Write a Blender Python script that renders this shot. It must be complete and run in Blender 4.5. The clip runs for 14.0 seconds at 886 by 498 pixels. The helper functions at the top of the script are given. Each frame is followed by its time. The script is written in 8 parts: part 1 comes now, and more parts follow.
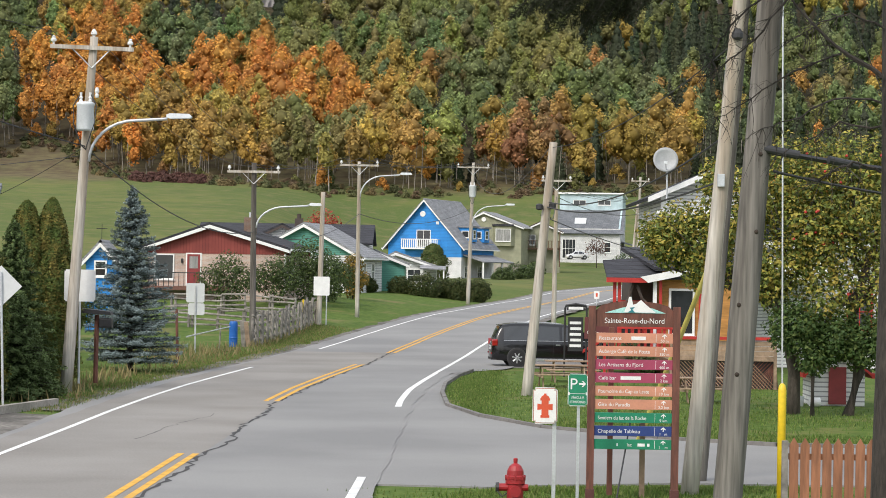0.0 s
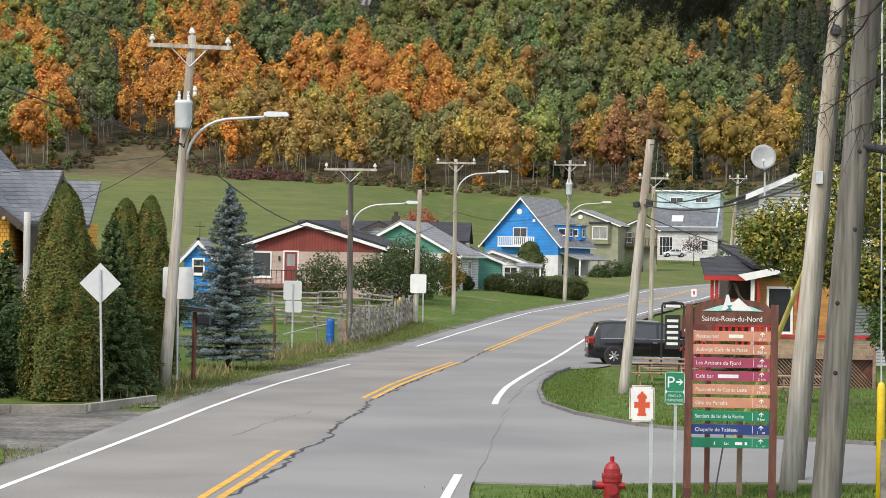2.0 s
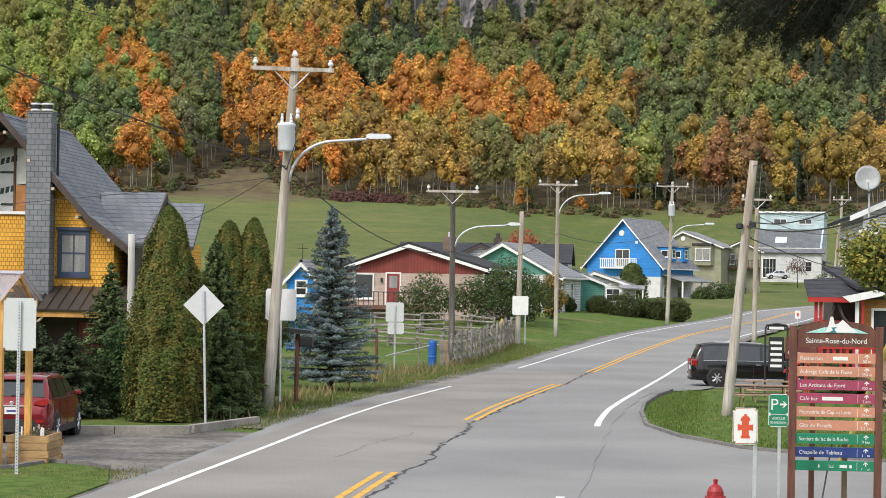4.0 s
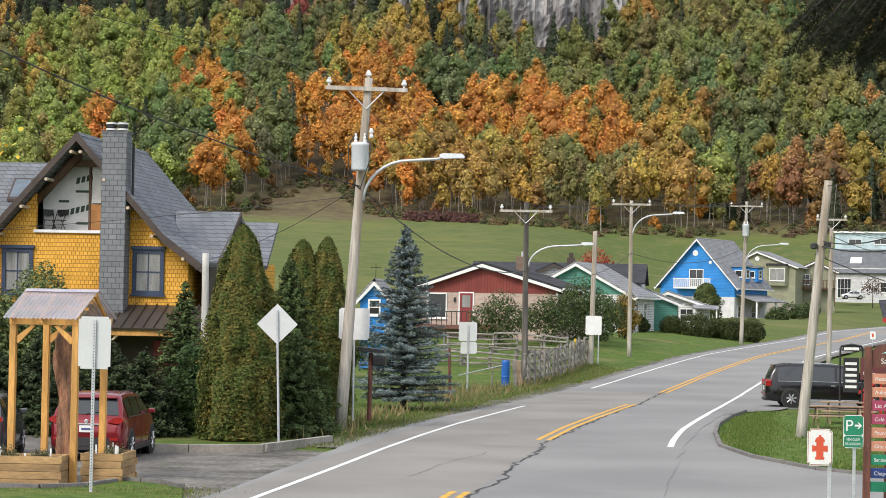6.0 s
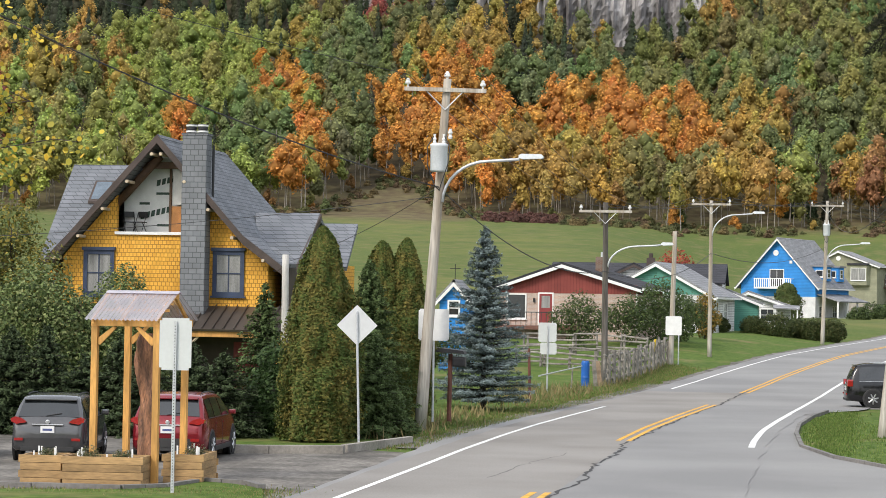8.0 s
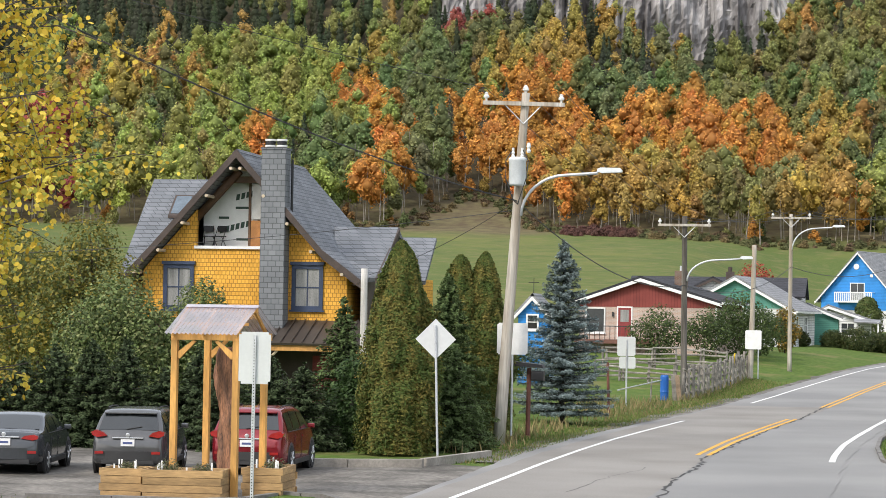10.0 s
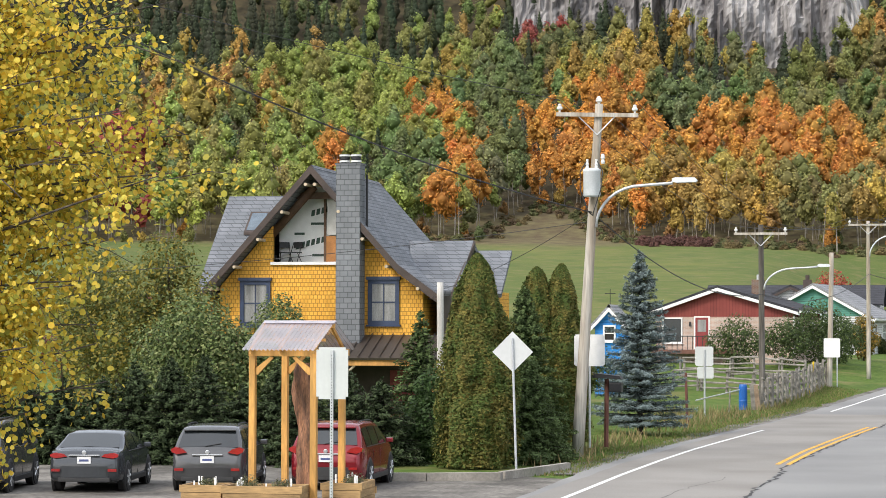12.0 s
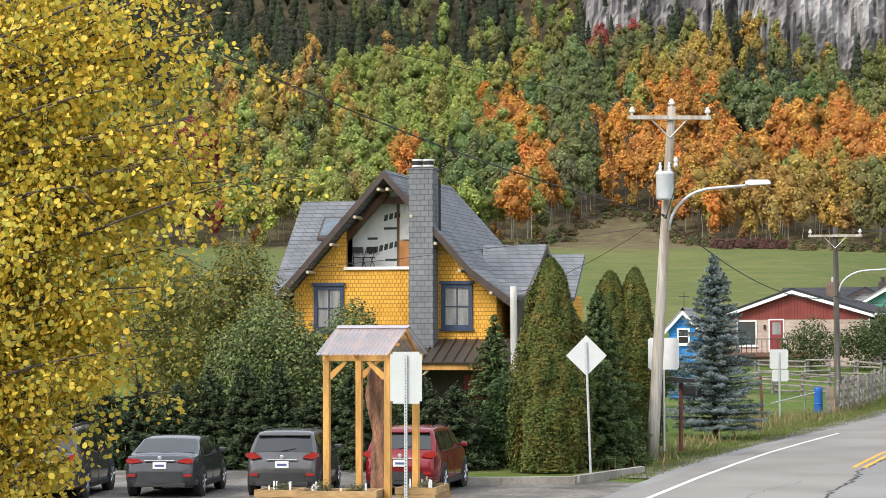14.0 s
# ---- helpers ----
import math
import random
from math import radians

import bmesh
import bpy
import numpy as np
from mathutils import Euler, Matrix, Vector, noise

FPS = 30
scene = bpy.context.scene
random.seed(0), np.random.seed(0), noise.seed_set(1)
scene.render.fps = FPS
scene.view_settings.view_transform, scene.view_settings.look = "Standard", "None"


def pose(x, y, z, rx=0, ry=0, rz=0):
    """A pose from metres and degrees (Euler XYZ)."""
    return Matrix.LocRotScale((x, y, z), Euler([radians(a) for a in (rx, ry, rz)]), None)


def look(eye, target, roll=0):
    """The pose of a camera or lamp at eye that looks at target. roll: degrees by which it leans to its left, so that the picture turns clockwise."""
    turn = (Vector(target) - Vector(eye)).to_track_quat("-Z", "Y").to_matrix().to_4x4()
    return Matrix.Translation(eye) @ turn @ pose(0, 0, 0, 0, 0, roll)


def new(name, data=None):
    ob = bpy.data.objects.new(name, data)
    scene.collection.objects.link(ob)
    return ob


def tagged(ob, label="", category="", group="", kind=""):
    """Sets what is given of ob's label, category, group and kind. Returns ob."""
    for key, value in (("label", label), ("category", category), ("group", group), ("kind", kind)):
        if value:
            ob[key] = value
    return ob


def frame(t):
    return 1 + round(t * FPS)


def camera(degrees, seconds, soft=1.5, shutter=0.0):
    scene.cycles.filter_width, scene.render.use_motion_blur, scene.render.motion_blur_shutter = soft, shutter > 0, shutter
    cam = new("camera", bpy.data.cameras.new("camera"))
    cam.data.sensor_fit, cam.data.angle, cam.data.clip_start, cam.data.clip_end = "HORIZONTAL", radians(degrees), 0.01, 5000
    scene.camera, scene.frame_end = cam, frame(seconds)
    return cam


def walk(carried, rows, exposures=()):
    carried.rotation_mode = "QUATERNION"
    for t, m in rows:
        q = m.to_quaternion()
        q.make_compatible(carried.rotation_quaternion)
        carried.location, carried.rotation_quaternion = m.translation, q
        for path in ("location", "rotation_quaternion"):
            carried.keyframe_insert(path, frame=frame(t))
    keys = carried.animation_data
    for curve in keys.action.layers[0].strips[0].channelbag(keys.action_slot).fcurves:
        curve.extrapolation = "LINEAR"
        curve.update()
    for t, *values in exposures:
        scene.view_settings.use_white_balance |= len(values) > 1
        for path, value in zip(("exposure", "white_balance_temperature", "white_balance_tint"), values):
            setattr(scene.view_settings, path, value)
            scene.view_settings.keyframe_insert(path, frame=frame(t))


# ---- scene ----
# A hand-held camera that turns on the spot, about 3.8 m over the road. x right, y ahead.
EYE = 3.8
cam = camera(21.0, 14.0, soft=0.55)
TURNS = [  # seconds, turn to the left, upward tilt, roll in degrees
    (0.0, 0.0, 0.540, 0.950), (0.5, 0.672, 0.557, 1.108), (1.0, 1.213, 0.532, 1.233), (1.5, 1.677, 0.477, 1.059),
    (2.0, 2.313, 0.445, 0.980), (2.5, 3.002, 0.480, 0.858), (3.0, 3.749, 0.603, 1.075), (3.2, 3.982, 0.665, 1.040),
    (5.5, 6.067, 1.308, 1.136), (6.0, 6.530, 1.362, 1.116), (6.5, 6.979, 1.384, 1.126), (7.0, 7.460, 1.397, 1.139),
    (7.5, 7.929, 1.380, 1.082), (8.0, 8.431, 1.346, 0.977),
    (10.5, 10.810, 1.752, 0.849), (11.0, 11.304, 1.836, 0.606), (11.5, 11.722, 1.886, 0.411), (12.0, 12.130, 1.945, 0.134),
    (12.5, 12.482, 2.009, -0.049), (13.0, 12.928, 2.065, -0.181), (13.5, 13.357, 2.095, 0.011), (14.0, 13.880, 2.046, -0.153),
]
walk(cam, [(t, pose(0, 0, EYE, 90 + tilt, 0, turn) @ pose(0, 0, 0, 0, 0, roll)) for t, turn, tilt, roll in TURNS],
     exposures=[(0.0, 0.0), (7.5, 0.1), (14.0, 0.3)])

# ---- light: bright overcast, the sun veiled, high behind the camera's left shoulder ----
SUN_UP, SUN_TURN = 42.0, 215.0
world = bpy.data.worlds.new("overcast_sky")
scene.world = world
world.use_nodes = True
wn = world.node_tree
sky = wn.nodes.new("ShaderNodeTexSky")
sky.sky_type, sky.sun_disc = "NISHITA", False
sky.sun_elevation, sky.sun_rotation = radians(SUN_UP), radians(SUN_TURN)
sky.dust_density, sky.air_density = 4.0, 1.0
veil = wn.nodes.new("ShaderNodeMixRGB")
veil.inputs["Fac"].default_value = 0.62
veil.inputs["Color2"].default_value = (8.6, 9.0, 9.6, 1)
wn.links.new(sky.outputs[0], veil.inputs["Color1"])
wn.links.new(veil.outputs[0], wn.nodes["Background"].inputs["Color"])
wn.nodes["Background"].inputs["Strength"].default_value = 0.17
sun = new("sun", bpy.data.lights.new("sun", "SUN"))
sun.data.energy, sun.data.angle, sun.data.color = 2.0, radians(14), (1.0, 0.95, 0.87)
a, e = radians(SUN_TURN), radians(SUN_UP)
sun.matrix_world = look((math.sin(a) * math.cos(e) * 50, math.cos(a) * math.cos(e) * 50, math.sin(e) * 50), (0, 0, 0))

# ---- materials ----
def lin(c):
    return tuple(v ** 2.2 for v in c)


MATS = {}


def mat(name, col, rough=0.7, var=0.18, scale=3.0, fine=40.0, bump=0.15, metal=0.0, col2=None, stretch=(1, 1, 1),
        spread=0.0, spec=0.5, leafy=0.0, alpha=1.0, space="Object"):
    """A surface: base colour (linear), broken by large stains and fine grain, a fine relief and a spread from piece to piece."""
    if name in MATS:
        return MATS[name]
    m = bpy.data.materials.new(name)
    m.use_nodes = True
    n, li = m.node_tree.nodes, m.node_tree.links
    b = n["Principled BSDF"]
    b.inputs["Metallic"].default_value = metal
    b.inputs["Specular IOR Level"].default_value = spec
    tc = n.new("ShaderNodeTexCoord")
    mp = n.new("ShaderNodeMapping")
    mp.inputs["Scale"].default_value = stretch
    li.new(tc.outputs[space], mp.inputs["Vector"])
    big, small = n.new("ShaderNodeTexNoise"), n.new("ShaderNodeTexNoise")
    big.inputs["Scale"].default_value, small.inputs["Scale"].default_value = scale, fine
    big.inputs["Detail"].default_value, small.inputs["Detail"].default_value = 5, 6
    for t in (big, small):
        li.new(mp.outputs[0], t.inputs["Vector"])
    mix = n.new("ShaderNodeMixRGB")
    mix.inputs["Color1"].default_value = (*[c * (1 - var) for c in col], 1)
    mix.inputs["Color2"].default_value = (*(col2 or [min(1, c * (1 + var)) for c in col]), 1)
    ramp = n.new("ShaderNodeMapRange")
    ramp.inputs["From Min"].default_value, ramp.inputs["From Max"].default_value = 0.35, 0.65
    li.new(big.outputs["Fac"], ramp.inputs["Value"])
    li.new(ramp.outputs[0], mix.inputs["Fac"])
    grain = n.new("ShaderNodeMixRGB")
    grain.blend_type = "MULTIPLY"
    grain.inputs["Fac"].default_value = 1.0
    g2 = n.new("ShaderNodeMapRange")
    g2.inputs["From Min"].default_value, g2.inputs["From Max"].default_value = 0.3, 0.7
    g2.inputs["To Min"].default_value, g2.inputs["To Max"].default_value = 1 - var, 1 + var * 0.6
    li.new(small.outputs["Fac"], g2.inputs["Value"])
    li.new(mix.outputs[0], grain.inputs["Color1"])
    li.new(g2.outputs[0], grain.inputs["Color2"])
    out = grain.outputs[0]
    if spread:
        info, hsv, mr = n.new("ShaderNodeObjectInfo"), n.new("ShaderNodeHueSaturation"), n.new("ShaderNodeMapRange")
        geo, add, fr = n.new("ShaderNodeNewGeometry"), n.new("ShaderNodeMath"), n.new("ShaderNodeMath")
        fr.operation = "FRACT"
        li.new(info.outputs["Random"], add.inputs[0])
        li.new(geo.outputs["Random Per Island"], add.inputs[1])
        li.new(add.outputs[0], fr.inputs[0])
        mr.inputs["To Min"].default_value, mr.inputs["To Max"].default_value = 1 - spread, 1 + spread
        li.new(fr.outputs[0], mr.inputs["Value"])
        li.new(mr.outputs[0], hsv.inputs["Value"])
        li.new(out, hsv.inputs["Color"])
        out = hsv.outputs[0]
    li.new(out, b.inputs["Base Color"])
    rr = n.new("ShaderNodeMapRange")
    rr.inputs["To Min"].default_value, rr.inputs["To Max"].default_value = max(0.02, rough - 0.12), min(1, rough + 0.12)
    li.new(small.outputs["Fac"], rr.inputs["Value"])
    li.new(rr.outputs[0], b.inputs["Roughness"])
    if bump:
        bp = n.new("ShaderNodeBump")
        bp.inputs["Strength"].default_value = bump
        bp.inputs["Distance"].default_value = 0.02
        li.new(small.outputs["Fac"], bp.inputs["Height"])
        li.new(bp.outputs[0], b.inputs["Normal"])
    if leafy:
        tr, ms = n.new("ShaderNodeBsdfTranslucent"), n.new("ShaderNodeMixShader")
        li.new(out, tr.inputs["Color"])
        ms.inputs["Fac"].default_value = leafy
        li.new(b.outputs[0], ms.inputs[1])
        li.new(tr.outputs[0], ms.inputs[2])
        li.new(ms.outputs[0], n["Material Output"].inputs["Surface"])
    MATS[name] = m
    return m


def tint_mat(name, leafy=0.3, rough=0.75):
    """Foliage whose colour is stored leaf by leaf."""
    m = bpy.data.materials.new(name)
    m.use_nodes = True
    n, li = m.node_tree.nodes, m.node_tree.links
    b = n["Principled BSDF"]
    at = n.new("ShaderNodeAttribute")
    at.attribute_name = "tint"
    b.inputs["Roughness"].default_value = rough
    b.inputs["Specular IOR Level"].default_value = 0.25
    li.new(at.outputs["Color"], b.inputs["Base Color"])
    tr, ms = n.new("ShaderNodeBsdfTranslucent"), n.new("ShaderNodeMixShader")
    li.new(at.outputs["Color"], tr.inputs["Color"])
    ms.inputs["Fac"].default_value = leafy
    li.new(b.outputs[0], ms.inputs[1])
    li.new(tr.outputs[0], ms.inputs[2])
    li.new(ms.outputs[0], n["Material Output"].inputs["Surface"])
    MATS[name] = m
    return m


# ---- mesh helpers ----
def part(name, bm, material, parent=None, label="", smooth=False):
    """Links a bmesh, or (vertices, faces), as one mesh object under a thing."""
    me = bpy.data.meshes.new(name)
    if isinstance(bm, tuple):
        me.from_pydata(*[x.tolist() if hasattr(x, "tolist") else x for x in (bm[0], [], bm[1])])
    else:
        bmesh.ops.recalc_face_normals(bm, faces=bm.faces)
        bm.to_mesh(me)
        bm.free()
    me.materials.append(material)
    if smooth:
        me.polygons.foreach_set("use_smooth", [True] * len(me.polygons))
    ob = new(name, me)
    if parent:
        ob.parent = parent
    if label:
        tagged(ob, label)
    return ob


def thing(name, at, turn=0.0, label="", category="", group="", kind=""):
    ob = new(name)
    ob.empty_display_size = 0.2
    ob.matrix_basis = pose(*at, 0, 0, turn)
    return tagged(ob, label, category, group, kind)


def box(x0, x1, y0, y1, z0, z1, bm=None, bevel=0.0):
    own = bm is None
    bm = bm or bmesh.new()
    v = [bm.verts.new((x, y, z)) for z in (z0, z1) for x, y in ((x0, y0), (x1, y0), (x1, y1), (x0, y1))]
    for f in ((3, 2, 1, 0), (4, 5, 6, 7), (0, 1, 5, 4), (1, 2, 6, 5), (2, 3, 7, 6), (3, 0, 4, 7)):
        bm.faces.new([v[i] for i in f])
    if bevel and own:
        bmesh.ops.bevel(bm, geom=bm.edges[:], offset=bevel, segments=2, affect="EDGES", profile=0.7)
    return bm


def prism(poly, axis, lo, hi, bm=None):
    """A polygon of (a, b) pairs pushed along an axis from lo to hi; a and b are the two other axes in order."""
    bm = bm or bmesh.new()
    def at(a, b, c):
        return {"x": (c, a, b), "y": (a, c, b), "z": (a, b, c)}[axis]
    lower = [bm.verts.new(at(a, b, lo)) for a, b in poly]
    upper = [bm.verts.new(at(a, b, hi)) for a, b in poly]
    bm.faces.new(lower)
    bm.faces.new(upper[::-1])
    for i in range(len(poly)):
        j = (i + 1) % len(poly)
        bm.faces.new((lower[i], lower[j], upper[j], upper[i]))
    return bm


def rod(p, q, r0, r1=None, sides=10, bm=None, rings=1, wob=0.0):
    """A tapered round bar from p to q."""
    bm = bm or bmesh.new()
    r1 = r0 if r1 is None else r1
    p, q = Vector(p), Vector(q)
    d = (q - p).normalized()
    u = d.orthogonal().normalized()
    w = d.cross(u)
    prev = None
    for k in range(rings + 1):
        t = k / rings
        c, r = p.lerp(q, t), r0 + (r1 - r0) * t
        ring = []
        for i in range(sides):
            g = 2 * math.pi * i / sides
            rr = r * (1 + (random.uniform(-wob, wob) if wob else 0))
            ring.append(bm.verts.new(c + (u * math.cos(g) + w * math.sin(g)) * rr))
        if prev:
            for i in range(sides):
                j = (i + 1) % sides
                bm.faces.new((prev[i], prev[j], ring[j], ring[i]))
        else:
            bm.faces.new(ring[::-1])
        prev = ring
    bm.faces.new(prev)
    return bm


def tube(points, r, sides=6, bm=None, r_end=None):
    """A round bar along a line of points."""
    bm = bm or bmesh.new()
    pts = [Vector(p) for p in points]
    prev = None
    for k, p in enumerate(pts):
        d = (pts[min(k + 1, len(pts) - 1)] - pts[max(k - 1, 0)]).normalized()
        u = d.cross(Vector((0.05, 0.02, 1))).normalized()
        w = d.cross(u)
        rr = r if r_end is None else r + (r_end - r) * k / (len(pts) - 1)
        ring = [bm.verts.new(p + (u * math.cos(2 * math.pi * i / sides) + w * math.sin(2 * math.pi * i / sides)) * rr) for i in range(sides)]
        if prev:
            for i in range(sides):
                j = (i + 1) % sides
                bm.faces.new((prev[i], prev[j], ring[j], ring[i]))
        else:
            bm.faces.new(ring[::-1])
        prev = ring
    bm.faces.new(prev)
    return bm


def lathe(profile, sides=20, bm=None, at=(0, 0)):
    """A round body from (radius, height) pairs, bottom to top."""
    bm = bm or bmesh.new()
    prev = None
    for r, z in profile:
        ring = [bm.verts.new((at[0] + r * math.cos(2 * math.pi * i / sides), at[1] + r * math.sin(2 * math.pi * i / sides), z)) for i in range(sides)]
        if prev:
            for i in range(sides):
                j = (i + 1) % sides
                bm.faces.new((prev[i], prev[j], ring[j], ring[i]))
        else:
            bm.faces.new(ring[::-1])
        prev = ring
    bm.faces.new(prev)
    return bm


def smooth(t):
    t = np.clip(t, 0, 1)
    return t * t * (3 - 2 * t)


def leaves(centres, size, rng, flat=0.0, tall=1.0, width=0.7, facing=None, three=False):
    """Pointed leaves of four corners, or three, round the centres, turned at random or roughly to a facing: vertices and faces."""
    n = len(centres)
    a = rng.normal(size=(n, 3))
    a[:, 2] *= 1 - flat
    other = rng.normal(size=(n, 3)) if facing is None else facing
    if facing is not None:
        a = np.cross(facing, a)
    a /= np.linalg.norm(a, axis=1)[:, None]
    b = np.cross(a, other)
    b /= np.linalg.norm(b, axis=1)[:, None]
    s = (size * rng.uniform(0.65, 1.35, n))[:, None]
    a, b = a * s * tall, b * s * width
    if three:
        v = np.stack([centres + b - a * 0.6, centres + a, centres - b - a * 0.6], 1).reshape(-1, 3)
        return v, np.arange(3 * n).reshape(n, 3)
    v = np.stack([centres - a, centres + b - a * 0.15, centres + a, centres - b - a * 0.15], 1).reshape(-1, 3)
    return v, np.arange(4 * n).reshape(n, 4)


def leaf_mesh(name, v, f, tint, material, parent=None, label=""):
    """A cloud of leaves as one mesh; tint: a colour for each leaf."""
    me = bpy.data.meshes.new(name)
    me.vertices.add(len(v))
    me.vertices.foreach_set("co", np.ascontiguousarray(v, dtype=np.float32).ravel())
    me.loops.add(f.size)
    me.polygons.add(len(f))
    me.polygons.foreach_set("loop_start", np.arange(0, f.size, f.shape[1], dtype=np.int32))
    me.loops.foreach_set("vertex_index", f.astype(np.int32).ravel())
    me.update(calc_edges=True)
    col = me.attributes.new("tint", "FLOAT_COLOR", "FACE")
    col.data.foreach_set("color", np.concatenate([tint, np.ones((len(tint), 1))], 1).astype(np.float32).ravel())
    me.materials.append(material)
    ob = new(name, me)
    if parent:
        ob.parent = parent
    if label:
        tagged(ob, label)
    return ob


def shades(base, n, rng, spread=0.25, hue=0.06):
    c = np.array(base)[None, :] * rng.uniform(1 - spread, 1 + spread, n)[:, None]
    return np.clip(c * (1 + rng.normal(scale=hue, size=(n, 3))), 0.004, 1)

# ---- the lie of the land ----
ROAD = np.array([(-5.4, -60), (-5.4, 20), (-5.3, 40), (-5.1, 48), (-4.95, 69), (-4.3, 82), (-3.3, 95), (-2.4, 109), (-0.8, 130), (0.85, 144), (2.4, 156), (5.9, 180), (8.9, 200),
                 (15.2, 240), (24.0, 290), (40.0, 375), (56.0, 440), (85.0, 520)])


def road_x(y):
    """The road's middle line: a smooth x for a y."""
    y = np.asarray(y, float)
    return (np.interp(y - 7, ROAD[:, 1], ROAD[:, 0]) + np.interp(y, ROAD[:, 1], ROAD[:, 0]) + np.interp(y + 7, ROAD[:, 1], ROAD[:, 0])) / 3


def road_z(y):
    y = np.asarray(y, float)
    return np.interp(y, [0, 108, 122, 135, 145, 160, 180, 212, 240, 300, 375, 450, 900], [0, 0, 0.1, 0.3, 0.52, 0.85, 1.08, 1.4, 1.95, 2.3, 2.8, 3.4, 8])


def road_rise(y):
    """By how much the road stands over the flat gardens beside its rise."""
    return np.maximum(0, road_z(y) - np.interp(y, [0, 180, 240, 300, 375, 450, 900], [0, 0, 0.3, 0.6, 1.2, 2.5, 8]))


def land(x, y):
    """The ground's height."""
    x, y = np.asarray(x, float), np.asarray(y, float)
    d = np.hypot(x, y)
    z = road_z(y)
    off = x - road_x(y)
    left, right = smooth((-off - 5.0) / 9), smooth((off - 5.0) / 12)
    # gardens on the left climb to the houses, then the meadow up to the wood
    z = z + left * (np.interp(y, [0, 100, 125, 165, 300, 420, 900], [0, 0, 0.0, 1.7, 2.4, 3.0, 3.0]) - road_rise(y))
    z = z + left * 0.5 * smooth((y - 66) / 8) * (1 - smooth((y - 100) / 12))
    z = z + right * (np.interp(y, [0, 120, 200, 380, 420, 900], [0, 0, 0.8, 1.5, 3.6, 4.0]) - road_rise(y))
    knoll = smooth((y - 372 - 0.12 * (x - 15)) / 34)
    z = z + knoll * 2.2 * (1 - left)
    shift = 100 * smooth((np.degrees(np.arctan2(x, y)) + 5) / 4) * (1 - smooth((d - 430) / 110))
    meadow = np.interp(d - shift, [0, 200, 250, 300, 350, 400, 450, 500, 540, 600, 700, 800, 880, 1000, 1300, 3000],
                       [-9, -2.0, 1.0, 4.0, 8.2, 12.2, 16.6, 20.6, 24.6, 38, 67, 99, 150, 225, 330, 360])
    bear = np.degrees(np.arctan2(x, y))
    bump = 1 + 0.05 * np.sin(bear * 0.7 + 1.0) * smooth((d - 560) / 120)
    front = smooth((y + 50) / 100)
    return np.maximum(z, meadow * bump * front)


def ground_mesh():
    ang = np.radians(np.concatenate([np.arange(-180, -34, 8), np.arange(-34, 20, 0.5), np.arange(20, 180, 8)]))
    rad = np.concatenate([np.arange(0.0, 20, 3), np.arange(20, 140, 1.6), np.arange(140, 560, 5), np.arange(560, 1010, 10), [1100, 1300, 1700, 2400, 3500]])
    a, r = np.meshgrid(ang, rad)
    x, y = r * np.sin(a), r * np.cos(a)
    z = land(x, y)
    off = np.abs(x - road_x(y))
    z = z - 0.12 * (1 - smooth((off - 4.4) / 1.6)) * (y < 500) * (y > 110)
    v = np.stack([x, y, z], -1).reshape(-1, 3)
    nr, na = x.shape
    i, j = np.meshgrid(np.arange(nr - 1), np.arange(na), indexing="ij")
    k = (j + 1) % na
    f = np.stack([i * na + j, i * na + k, (i + 1) * na + k, (i + 1) * na + j], -1).reshape(-1, 4)
    return v, f[:, ::-1]


GRASS = mat("mown_grass", (0.088, 0.135, 0.022), rough=0.9, var=0.3, scale=0.09, fine=2.2, bump=0.6, col2=(0.135, 0.17, 0.04), spec=0.2)
gm = bpy.data.materials.new("meadow_ground")
gm.use_nodes = True
MATS["meadow_ground"] = gm


